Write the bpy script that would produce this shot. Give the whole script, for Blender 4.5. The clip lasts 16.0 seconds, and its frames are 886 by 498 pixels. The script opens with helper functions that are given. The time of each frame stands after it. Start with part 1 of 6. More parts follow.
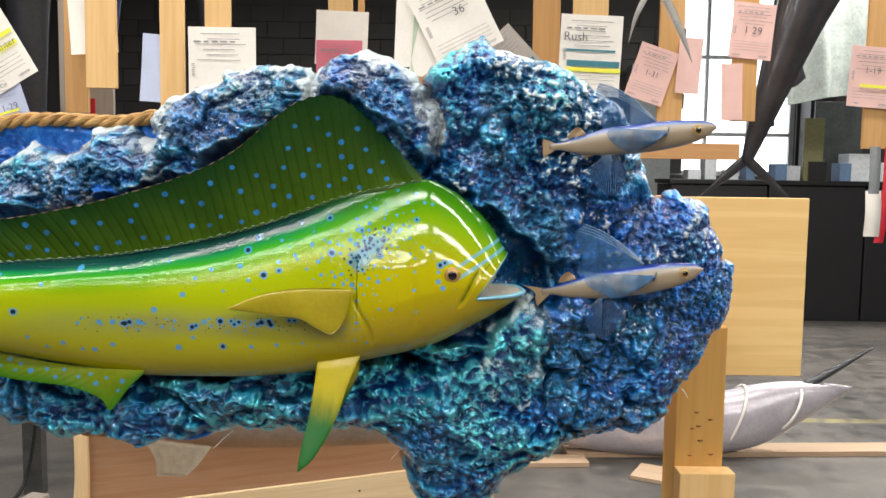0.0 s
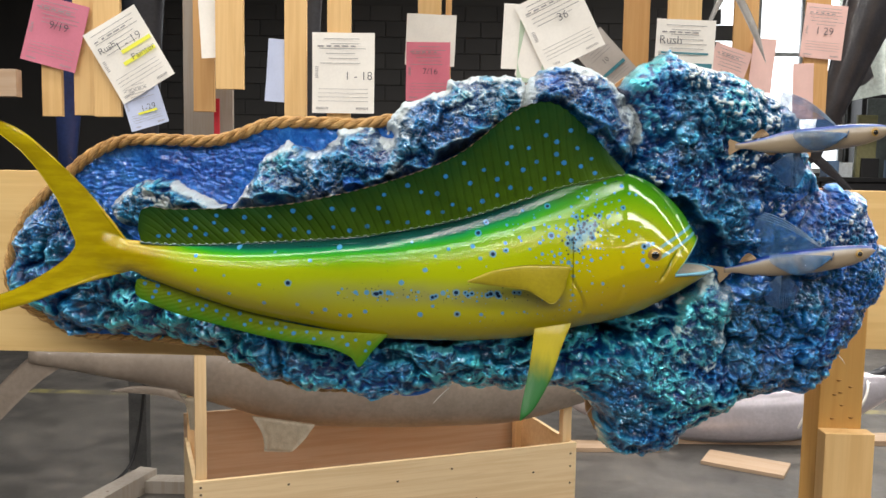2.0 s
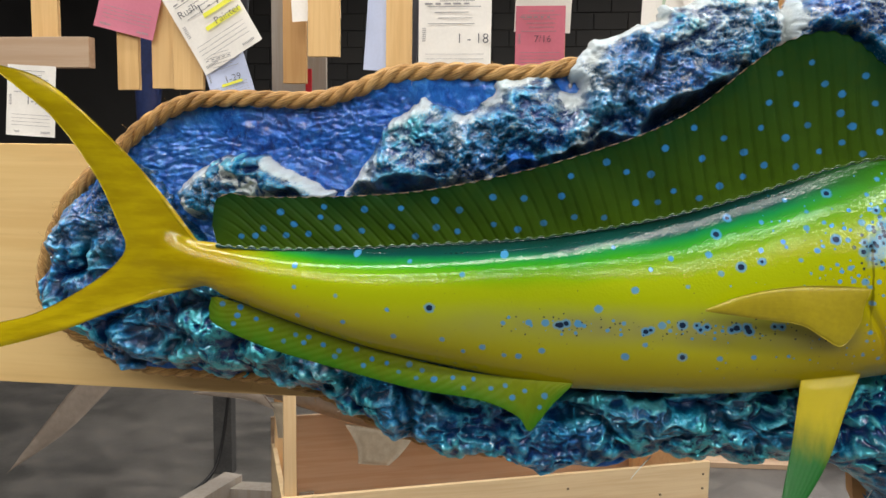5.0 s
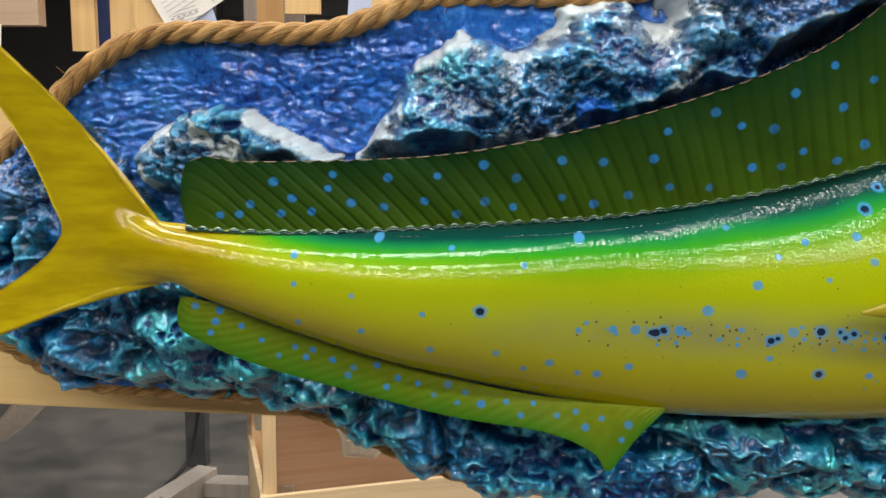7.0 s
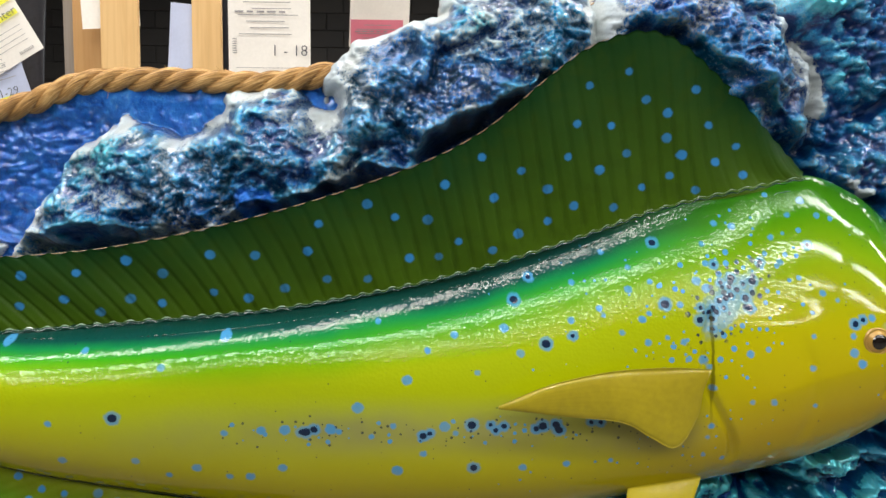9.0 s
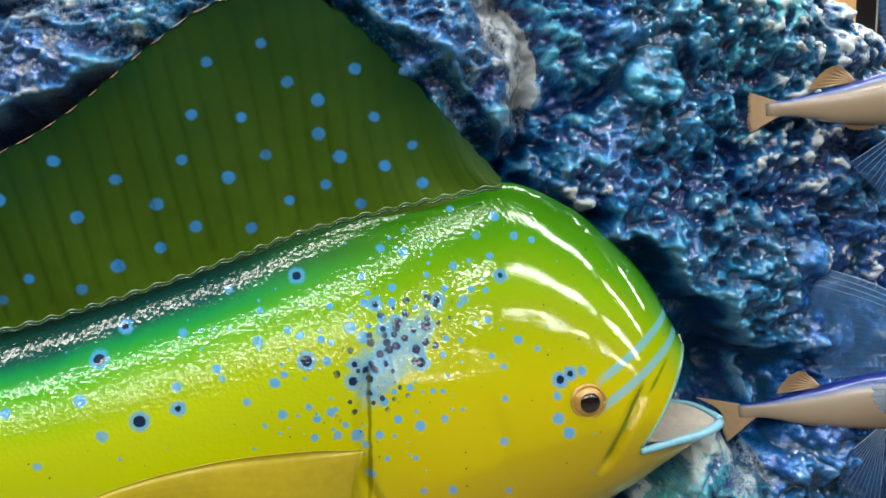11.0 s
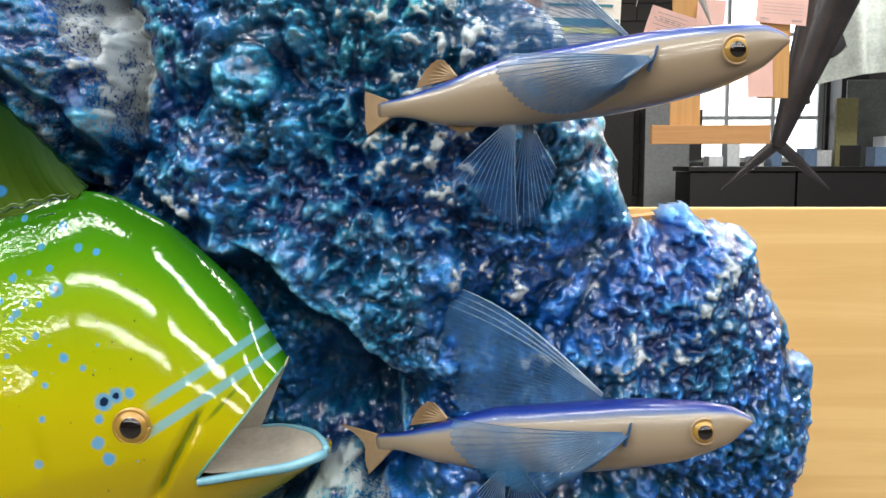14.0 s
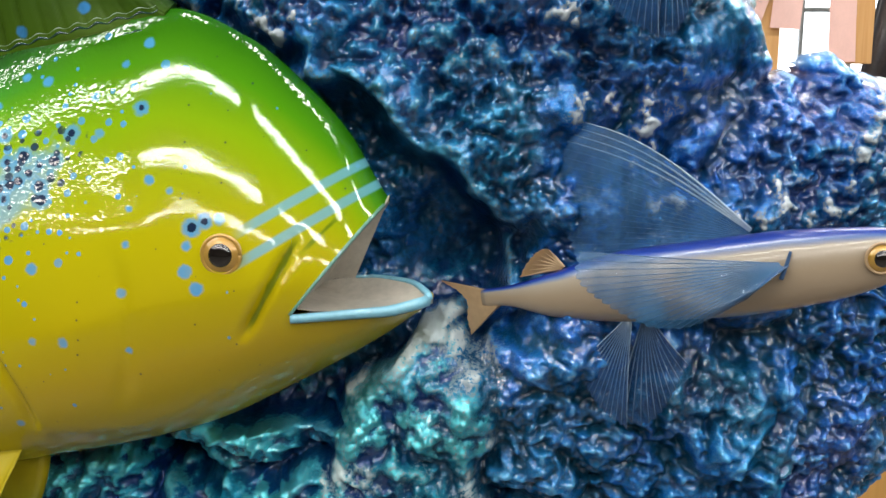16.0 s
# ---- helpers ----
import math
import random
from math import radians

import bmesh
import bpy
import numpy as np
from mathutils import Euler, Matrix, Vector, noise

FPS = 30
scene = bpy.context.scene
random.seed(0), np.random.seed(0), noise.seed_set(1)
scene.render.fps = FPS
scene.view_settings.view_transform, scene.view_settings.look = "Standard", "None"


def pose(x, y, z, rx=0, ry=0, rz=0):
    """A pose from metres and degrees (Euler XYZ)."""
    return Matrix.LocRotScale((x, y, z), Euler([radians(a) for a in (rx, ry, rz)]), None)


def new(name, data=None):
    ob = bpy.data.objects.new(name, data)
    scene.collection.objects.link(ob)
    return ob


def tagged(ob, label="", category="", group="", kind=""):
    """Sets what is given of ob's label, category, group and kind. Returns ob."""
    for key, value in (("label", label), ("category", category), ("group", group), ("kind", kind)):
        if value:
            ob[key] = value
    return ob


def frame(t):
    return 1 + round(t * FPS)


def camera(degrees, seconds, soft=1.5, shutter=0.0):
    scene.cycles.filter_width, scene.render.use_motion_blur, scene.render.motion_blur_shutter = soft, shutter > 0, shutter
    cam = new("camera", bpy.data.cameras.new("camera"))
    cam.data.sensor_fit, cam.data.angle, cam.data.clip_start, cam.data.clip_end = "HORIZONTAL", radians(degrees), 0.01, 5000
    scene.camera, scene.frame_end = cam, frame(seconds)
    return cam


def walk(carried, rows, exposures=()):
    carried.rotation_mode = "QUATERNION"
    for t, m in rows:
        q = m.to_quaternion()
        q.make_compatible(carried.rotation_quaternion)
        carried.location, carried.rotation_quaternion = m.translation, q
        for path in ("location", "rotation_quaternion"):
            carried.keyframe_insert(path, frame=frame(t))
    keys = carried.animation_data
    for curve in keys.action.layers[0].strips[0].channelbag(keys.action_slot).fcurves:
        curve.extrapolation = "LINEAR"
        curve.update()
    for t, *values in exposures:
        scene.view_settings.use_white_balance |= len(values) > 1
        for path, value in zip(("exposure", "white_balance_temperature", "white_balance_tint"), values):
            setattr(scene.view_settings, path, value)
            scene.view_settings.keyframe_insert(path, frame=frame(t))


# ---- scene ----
cam = camera(54.8, 16.0)
METRES, EYE, TILT, LEAN, TURN = 2.0, 1.55, -5.0, -0.8, 0.0
ROWS = [
    (0.0, 0.0, 0.0, 0.0, 0.0, 0.0, -0.0),
    (0.5, -0.0207, -0.0405, -0.0052, 1.1, -0.46, 0.27),
    (1.0, -0.0627, -0.0713, -0.0065, 1.38, -0.64, 0.61),
    (1.5, -0.0987, -0.0943, -0.0076, 1.47, -0.51, 0.35),
    (2.0, -0.1315, -0.1031, -0.01, 1.98, -0.28, -0.32),
    (2.5, -0.1536, -0.1001, -0.0115, 2.89, -0.27, -0.56),
    (3.0, -0.1626, -0.0835, -0.0161, 3.52, -0.76, -0.62),
    (3.5, -0.1768, -0.0444, -0.015, 4.44, -1.4, -0.65),
    (4.0, -0.1904, 0.0145, -0.0093, 5.8, -1.24, -0.74),
    (4.5, -0.1978, 0.0668, -0.0017, 7.4, -1.18, -0.65),
    (7.0, -0.2547, 0.2222, 0.0004, 5.45, -3.02, -0.33),
    (7.5, -0.2291, 0.2332, 0.0025, 4.09, -2.64, -0.34),
    (8.0, -0.206, 0.232, 0.0071, 2.3, -1.87, -0.08),
    (8.5, -0.1886, 0.2301, 0.0137, 0.18, -0.89, 0.18),
    (9.0, -0.1632, 0.2358, 0.0195, -1.69, -0.14, 0.53),
    (9.5, -0.1298, 0.2521, 0.0266, -2.8, 0.38, 0.66),
    (12.0, -0.0259, 0.335, 0.028, -10.32, -1.15, 1.75),
    (12.5, 0.0061, 0.33, 0.0299, -9.76, -1.31, 1.24),
    (13.0, 0.0421, 0.3239, 0.032, -7.23, -0.97, 0.43),
    (13.5, 0.073, 0.3271, 0.034, -3.42, -0.5, 0.27),
    (14.0, 0.0929, 0.3251, 0.031, 1.32, -0.63, 0.75),
    (14.5, 0.1038, 0.3305, 0.0191, 4.28, -1.47, 0.73),
    (15.0, 0.1035, 0.339, 0.0076, 5.54, -2.24, 0.23),
    (15.5, 0.0951, 0.3456, -0.0018, 5.6, -2.16, -0.36),
    (16.0, 0.076, 0.348, -0.0084, 4.98, -1.84, -0.56),
]
walk(cam, [(t, pose(0, 0, EYE, TILT, LEAN, TURN) @ pose(METRES * x, METRES * y, METRES * z, 90 + pitch, roll, yaw)) for t, x, y, z, yaw, pitch, roll in ROWS],
     exposures=((0.0, -0.06), (0.5, -0.15), (1.0, -0.17), (2.0, -0.22), (4.0, -0.29), (7.0, -0.2), (9.5, -0.09), (12.5, 0.11), (14.5, -0.02), (16.0, 0.02)))


# ---- small tools ----
def soft_curve(points, n):
    """Catmull-Rom curve through points, n samples evenly spaced along it."""
    p = np.array(points, float)
    q = np.vstack([2 * p[0] - p[1], p, 2 * p[-1] - p[-2]])
    out = []
    for i in range(len(p) - 1):
        a, b, c, d = q[i:i + 4]
        t = np.linspace(0, 1, 24, endpoint=False)[:, None]
        out.append(0.5 * (2 * b + (c - a) * t + (2 * a - 5 * b + 4 * c - d) * t ** 2 + (3 * b - a - 3 * c + d) * t ** 3))
    full = np.vstack(out + [p[-1:]])
    s = np.r_[0, np.cumsum(np.linalg.norm(np.diff(full, axis=0), axis=1))]
    u = np.linspace(0, s[-1], n)
    return np.stack([np.interp(u, s, full[:, k]) for k in range(p.shape[1])], 1)


def ease(x, points):
    """Smooth value at x through (x, value) points, without overshoot."""
    p = np.array(points, float)
    xs, ys = p[:, 0], p[:, 1]
    h = np.diff(xs)
    d = np.diff(ys) / h
    m = np.zeros(len(xs))
    m[1:-1] = np.where(d[:-1] * d[1:] > 0, 2 * d[:-1] * d[1:] / (d[:-1] + d[1:] + 1e-12), 0)
    m[0], m[-1] = d[0], d[-1]
    x = np.clip(np.asarray(x, float), xs[0], xs[-1])
    i = np.clip(np.searchsorted(xs, x) - 1, 0, len(h) - 1)
    t = (x - xs[i]) / h[i]
    return ((2 * t ** 3 - 3 * t ** 2 + 1) * ys[i] + (t ** 3 - 2 * t ** 2 + t) * h[i] * m[i]
            + (-2 * t ** 3 + 3 * t ** 2) * ys[i + 1] + (t ** 3 - t ** 2) * h[i] * m[i + 1])


def step(x, a, b):
    t = np.clip((x - a) / (b - a), 0, 1)
    return t * t * (3 - 2 * t)


def lattice(x, y, scale, seed):
    """Smooth value noise in -1..1."""
    tab = np.random.RandomState(seed).uniform(-1, 1, (256, 256))
    u, v = x * scale, y * scale
    i, j = np.floor(u).astype(int), np.floor(v).astype(int)
    f, g = u - i, v - j
    f, g = f * f * f * (f * (f * 6 - 15) + 10), g * g * g * (g * (g * 6 - 15) + 10)
    a, b, c, d = tab[i % 256, j % 256], tab[(i + 1) % 256, j % 256], tab[i % 256, (j + 1) % 256], tab[(i + 1) % 256, (j + 1) % 256]
    return (a * (1 - f) + b * f) * (1 - g) + (c * (1 - f) + d * f) * g


def fractal(x, y, scale, seed, octaves=4, gain=0.5):
    out = 0.0
    for k in range(octaves):
        c, s = math.cos(0.5 + 0.9 * k), math.sin(0.5 + 0.9 * k)
        out = out + gain ** k * lattice(c * x - s * y, s * x + c * y, scale * 2.03 ** k, seed + k)
    return out


def cells(x, y, scale, seed):
    """Distance to the nearest scattered point, in cell widths."""
    rnd = np.random.RandomState(seed)
    px, py = rnd.uniform(0, 1, (128, 128)), rnd.uniform(0, 1, (128, 128))
    u, v = x * scale, y * scale
    i, j = np.floor(u).astype(int), np.floor(v).astype(int)
    best = np.full(np.shape(u), 9.0)
    for a in (-1, 0, 1):
        for b in (-1, 0, 1):
            ii, jj = i + a, j + b
            best = np.minimum(best, np.hypot(ii + px[ii % 128, jj % 128] - u, jj + py[ii % 128, jj % 128] - v))
    return best


def inside_by(px, pz, poly):
    """Distance inside (plus) or outside (minus) a closed outline."""
    poly = np.array(poly, float)
    best = np.full(px.shape, 9.0)
    odd = np.zeros(px.shape, bool)
    for (ax, az), (bx, bz) in zip(poly, np.roll(poly, -1, 0)):
        dx, dz = bx - ax, bz - az
        t = np.clip(((px - ax) * dx + (pz - az) * dz) / (dx * dx + dz * dz + 1e-12), 0, 1)
        best = np.minimum(best, np.hypot(px - ax - t * dx, pz - az - t * dz))
        odd ^= ((az > pz) != (bz > pz)) & (px < dx * (pz - az) / (dz if abs(dz) > 1e-9 else 1e-9) + ax)
    return np.where(odd, best, -best)


def origin_of(ob):
    p = Vector((0, 0, 0))
    while ob:
        p += ob.location
        ob = ob.parent
    return p


def mesh_of(name, verts, faces, smooth=True):
    me = bpy.data.meshes.new(name)
    me.from_pydata([tuple(map(float, v)) for v in verts], [], [tuple(map(int, f)) for f in faces])
    me.validate()
    if smooth:
        me.polygons.foreach_set("use_smooth", [True] * len(me.polygons))
    me.update()
    return me


def put(name, verts, faces, mat, parent=None, label="", smooth=True):
    """One mesh object from world-space vertices, under parent."""
    o = np.array(origin_of(parent)) if parent else np.zeros(3)
    ob = new(name, mesh_of(name, np.asarray(verts, float) - o, faces, smooth))
    ob.data.materials.append(mat)
    ob.parent = parent
    return tagged(ob, label)


def part(name, bm, mat, parent, label="", smooth=False):
    """One bmesh, in the parent's own space, as one mesh object under it."""
    me = bpy.data.meshes.new(name)
    bmesh.ops.recalc_face_normals(bm, faces=bm.faces)
    bm.to_mesh(me)
    bm.free()
    if smooth:
        me.polygons.foreach_set("use_smooth", [True] * len(me.polygons))
    me.materials.append(mat)
    ob = new(name, me)
    ob.parent = parent
    return tagged(ob, label)


def thing(name, place, label, category, group="", kind="", turn=(0, 0, 0)):
    ob = new(name)
    ob.empty_display_size = 0.05
    ob.matrix_basis = pose(*place, *turn)
    return tagged(ob, label, category, group, kind)


def box(cx, cy, cz, w, d, h, bevel=0.002, turn=None):
    """A bevelled block as a bmesh."""
    bm = bmesh.new()
    bmesh.ops.create_cube(bm, size=1, matrix=Matrix.Diagonal((w, d, h, 1)))
    if bevel:
        bmesh.ops.bevel(bm, geom=bm.edges[:], offset=min(bevel, 0.3 * min(w, d, h)), segments=2, affect="EDGES", profile=0.6)
    if turn:
        bmesh.ops.transform(bm, matrix=pose(0, 0, 0, *turn), verts=bm.verts)
    bmesh.ops.translate(bm, vec=(cx, cy, cz), verts=bm.verts)
    return bm


def grid_faces(n, m, closed=False, flip=False):
    f = []
    for i in range(n - 1):
        for j in range(m if closed else m - 1):
            a, b = i * m + j, i * m + (j + 1) % m
            q = (a, b, b + m, a + m)
            f.append(q[::-1] if flip else q)
    return f


def tube(path, radius, sides=8):
    """Vertices and faces of a round tube along a path; radius may vary along it."""
    p = np.array(path, float)
    r = np.broadcast_to(np.asarray(radius, float), (len(p),))
    t = np.gradient(p, axis=0)
    t /= np.linalg.norm(t, axis=1)[:, None] + 1e-12
    side = np.cross(t, (0.13, 0.21, 0.97))
    side /= np.linalg.norm(side, axis=1)[:, None] + 1e-9
    up = np.cross(side, t)
    a = np.linspace(0, 2 * np.pi, sides, endpoint=False)
    v = (p[:, None] + r[:, None, None] * (np.cos(a)[None, :, None] * side[:, None] + np.sin(a)[None, :, None] * up[:, None])).reshape(-1, 3)
    n = len(p)
    f = grid_faces(n, sides, True) + [tuple(range(sides))[::-1], tuple(range((n - 1) * sides, n * sides))]
    return v, f


# ---- light ----
world = bpy.data.worlds.new("world")
scene.world = world
world.use_nodes = True
world.node_tree.nodes["Background"].inputs[0].default_value = (0.75, 0.85, 1.0, 1)
world.node_tree.nodes["Background"].inputs[1].default_value = 0.35


def strip_light(x, y, z, length, width, watts, turn=0.0, colour=(1.0, 0.96, 0.9)):
    la = bpy.data.lights.new("tube_or_fill_light", "AREA")
    la.shape, la.size, la.size_y, la.energy, la.color = "RECTANGLE", length, width, watts, colour
    ob = new("tube_or_fill_light", la)
    ob.matrix_basis = pose(x, y, z, 0, 0, turn)
    return ob


# rows of tubes along the hall
for ly, watts, width in ((0.95, 38, 0.16), (-0.7, 42, 0.18), (-2.2, 50, 0.22), (-3.6, 42, 0.2)):
    for lx in (-4.0, -1.25, 1.5, 4.25):
        strip_light(lx, ly, 3.6, 2.4, width, watts)
# fill lamps added at the back to brighten tickets, crate, floor, right side
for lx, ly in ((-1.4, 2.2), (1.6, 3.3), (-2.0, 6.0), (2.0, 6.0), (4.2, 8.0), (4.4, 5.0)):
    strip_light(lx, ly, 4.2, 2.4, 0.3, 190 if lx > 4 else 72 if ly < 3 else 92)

# ---- materials ----
class Nodes:
    """Short hand for one node material."""

    def __init__(self, name, rough=0.5, metal=0.0, coat=0.0, coat_rough=0.05, spec=0.5):
        self.mat = bpy.data.materials.new(name)
        self.mat.use_nodes = True
        self.t = self.mat.node_tree
        self.bsdf = self.t.nodes["Principled BSDF"]
        for key, v in (("Roughness", rough), ("Metallic", metal), ("Coat Weight", coat), ("Coat Roughness", coat_rough), ("Specular IOR Level", spec)):
            self.bsdf.inputs[key].default_value = v

    def node(self, kind, **ins):
        n = self.t.nodes.new("ShaderNode" + kind)
        for k, v in ins.items():
            self.feed(n.inputs[k.replace("_", " ")], v)
        return n

    def feed(self, socket, v):
        if isinstance(v, bpy.types.NodeSocket):
            self.t.links.new(v, socket)
        elif isinstance(v, (tuple, list)) and len(v) == 3 and socket.type == "RGBA":
            socket.default_value = (*v, 1)
        else:
            socket.default_value = v

    def math(self, op, a, b=0.0, c=0.0, clamp=False):
        n = self.t.nodes.new("ShaderNodeMath")
        n.operation, n.use_clamp = op, clamp
        for s, v in zip(n.inputs, (a, b, c)):
            self.feed(s, v)
        return n.outputs[0]

    def span(self, v, a, b, lo=0.0, hi=1.0):
        n = self.t.nodes.new("ShaderNodeMapRange")
        n.interpolation_type = "SMOOTHSTEP"
        for s, x in zip(n.inputs, (v, a, b, lo, hi)):
            self.feed(s, x)
        return n.outputs[0]

    def mix(self, f, a, b, kind="MIX"):
        n = self.t.nodes.new("ShaderNodeMix")
        n.data_type, n.blend_type = "RGBA", kind
        self.feed(n.inputs[0], f)
        self.feed(n.inputs[6], a)
        self.feed(n.inputs[7], b)
        return n.outputs[2]

    def ramp(self, f, stops):
        n = self.t.nodes.new("ShaderNodeValToRGB")
        el = n.color_ramp.elements
        while len(el) < len(stops):
            el.new(0.5)
        for e, (p, c) in zip(el, stops):
            e.position, e.color = p, (*c, 1)
        self.feed(n.inputs[0], f)
        return n.outputs[0]

    def place(self, scale=(1, 1, 1)):
        c = self.node("TexCoord").outputs["Object"]
        m = self.node("Mapping", Vector=c, Scale=scale)
        return m.outputs[0]

    def noise(self, vec, scale, detail=3.0, rough=0.55, distort=0.0):
        return self.node("TexNoise", Vector=vec, Scale=scale, Detail=detail, Roughness=rough, Distortion=distort).outputs[0]

    def dots(self, vec, scale, share, lo, hi, where=None, ragged=0.0):
        """1 inside scattered round spots: share of the cells that hold one, radius lo..hi in cells; where(x, y) masks whole spots."""
        n = self.node("TexVoronoi", Vector=vec, Scale=scale)
        n.voronoi_dimensions = "2D"
        sep = self.node("SeparateColor", Color=n.outputs["Color"])
        there = self.math("LESS_THAN", sep.outputs[0], share)
        rad = self.span(sep.outputs[1], 0.0, 1.0, lo, hi)
        d = self.math("SUBTRACT", rad, n.outputs["Distance"])
        if ragged:
            d = self.math("ADD", d, self.math("MULTIPLY", self.math("SUBTRACT", self.noise(vec, scale * 5, 2), 0.5), ragged))
        spot = self.math("MULTIPLY", there, self.span(d, 0.0, 0.06))
        if where:
            at = self.node("SeparateXYZ", Vector=n.outputs["Position"])
            spot = self.math("MULTIPLY", spot, self.math("GREATER_THAN", where(at.outputs[0], at.outputs[1], sep.outputs[2]), 0.5))
        return spot

    def bump(self, h, strength=0.3, dist=0.002):
        self.feed(self.bsdf.inputs["Normal"], self.node("Bump", Height=h, Strength=strength, Distance=dist).outputs[0])

    def colour(self, c):
        self.feed(self.bsdf.inputs["Base Color"], c)
        return self.mat


def plain(name, c, rough=0.5, metal=0.0, vary=0.15, scale=30.0, coat=0.0, bump=0.1):
    """A surface of one colour with soft blotches, grain and fine relief."""
    m = Nodes(name, rough, metal, coat)
    v = m.place()
    n = m.math("ADD", m.math("MULTIPLY", m.noise(v, scale), 0.6), m.math("MULTIPLY", m.noise(v, scale * 9, 2), 0.4))
    lo, hi = tuple(x * (1 - vary) for x in c), tuple(min(1, x * (1 + vary)) for x in c)
    m.bump(n, bump, 0.001)
    return m.colour(m.mix(m.span(n, 0.3, 0.7), lo, hi))


def wood(name, c, axis=0, rough=0.6):
    """Sawn softwood with long grain and a few knots; axis: along which it runs."""
    m = Nodes(name, rough)
    s = [22.0, 22.0, 22.0]
    s[axis] = 0.9
    rnd = m.node("ObjectInfo").outputs["Random"]
    base = m.node("TexCoord").outputs["Object"]
    shift = m.node("VectorMath", )
    m.feed(shift.inputs[0], base)
    m.feed(shift.inputs[1], m.node("CombineXYZ", X=m.math("MULTIPLY", rnd, 7.0), Y=m.math("MULTIPLY", rnd, 3.0), Z=m.math("MULTIPLY", rnd, 5.0)).outputs[0])
    v = m.node("Mapping", Vector=shift.outputs[0], Scale=tuple(s)).outputs[0]
    g = m.noise(v, 2.2, 5, 0.6, 0.6)
    fine = m.noise(v, 9.0, 2)
    ks = [9.0, 9.0, 9.0]
    ks[axis] = 3.0
    kv = m.node("Mapping", Vector=shift.outputs[0], Scale=tuple(ks)).outputs[0]
    knot = m.dots(kv, 1.0, 0.10, 0.06, 0.12)
    dark, light = tuple(x * 0.91 for x in (c[0], c[1] * 0.95, c[2] * 0.88)), c
    col = m.mix(m.span(g, 0.35, 0.62), dark, light)
    col = m.mix(m.span(fine, 0.55, 0.8, 0, 0.22), col, tuple(x * 0.72 for x in c))
    col = m.mix(m.math("MULTIPLY", knot, 0.85), col, (c[0] * 0.35, c[1] * 0.22, c[2] * 0.12))
    m.bump(m.math("ADD", g, m.math("MULTIPLY", fine, 0.5)), 0.25, 0.001)
    return m.colour(col)


PINE_X, PINE_Z = wood("pine_along", (0.8, 0.56, 0.24), 0), wood("pine_upright", (0.76, 0.5, 0.22), 2)
PINE_AMBER_Z = wood("amber_pine_upright", (0.55, 0.31, 0.085), 2)
PINE_PALE_X, PINE_PALE_Z = wood("planed_pine_along", (0.86, 0.66, 0.4), 0), wood("planed_pine_upright", (0.82, 0.6, 0.34), 2)
PINE_DARK_Z = wood("aged_pine_upright", (0.62, 0.36, 0.14), 2)
PINE_DARK_X = wood("aged_pine_along", (0.6, 0.33, 0.14), 0)
PINE_GREY_X = wood("grey_pine_along", (0.5, 0.36, 0.25), 0)
GREY_Z = wood("grey_board", (0.42, 0.38, 0.34), 2)
PAPER = {k: plain("paper_" + k, c, 0.8, vary=0.04, scale=14, bump=0.3) for k, c in (
    ("white", (0.86, 0.83, 0.78)), ("pink", (0.78, 0.52, 0.48)), ("red", (0.72, 0.2, 0.28)), ("rose", (0.6, 0.19, 0.27)), ("blue", (0.52, 0.58, 0.78)),
    ("green", (0.5, 0.62, 0.48)), ("grey", (0.5, 0.47, 0.45)), ("yellow", (0.75, 0.62, 0.2)))}
INK = plain("ink", (0.06, 0.06, 0.08), 0.7)
MARKER = plain("yellow_marker", (0.85, 0.85, 0.08), 0.7, vary=0.05)
TEALBAR = plain("teal_print", (0.05, 0.22, 0.28), 0.7)
STEEL_DARK = plain("dark_steel", (0.03, 0.03, 0.032), 0.4, 0.6)
BLACK = plain("black_plastic", (0.012, 0.012, 0.014), 0.45)
RED = plain("red_strap", (0.6, 0.02, 0.04), 0.6)


def floor_material():
    m = Nodes("concrete_floor", 0.55)
    v = m.place()
    a, b, c = m.noise(v, 0.7, 4, 0.6, 0.4), m.noise(v, 6, 5, 0.65), m.noise(v, 60, 3)
    col = m.mix(m.span(a, 0.35, 0.65), (0.066, 0.063, 0.06), (0.135, 0.125, 0.115))
    col = m.mix(m.span(b, 0.5, 0.75, 0, 0.5), col, (0.2, 0.17, 0.145))
    col = m.mix(m.span(b, 0.5, 0.25, 0, 0.6), col, (0.045, 0.045, 0.045))
    x = m.node("SeparateXYZ", Vector=v)
    line = m.math("MULTIPLY", m.span(m.math("ABSOLUTE", m.math("SUBTRACT", x.outputs[1], 5.4)), 0.05, 0.04), m.span(m.noise(v, 9), 0.4, 0.6, 0.1, 0.6))
    col = m.mix(line, col, (0.38, 0.33, 0.12))
    m.feed(m.bsdf.inputs["Roughness"], m.span(b, 0.3, 0.7, 0.3, 0.65))
    m.bump(m.math("ADD", b, m.math("MULTIPLY", c, 0.4)), 0.15, 0.003)
    return m.colour(col)


def block_wall_material():
    m = Nodes("painted_block", 0.7)
    v = m.place()
    a, c = m.noise(v, 1.5, 4), m.noise(v, 40, 3)
    rnd = m.node("ObjectInfo").outputs["Random"]
    m.bump(c, 0.5, 0.004)
    return m.colour(m.mix(m.math("ADD", m.math("MULTIPLY", a, 0.5), m.math("MULTIPLY", rnd, 0.3)), (0.035, 0.035, 0.038), (0.1, 0.095, 0.09)))


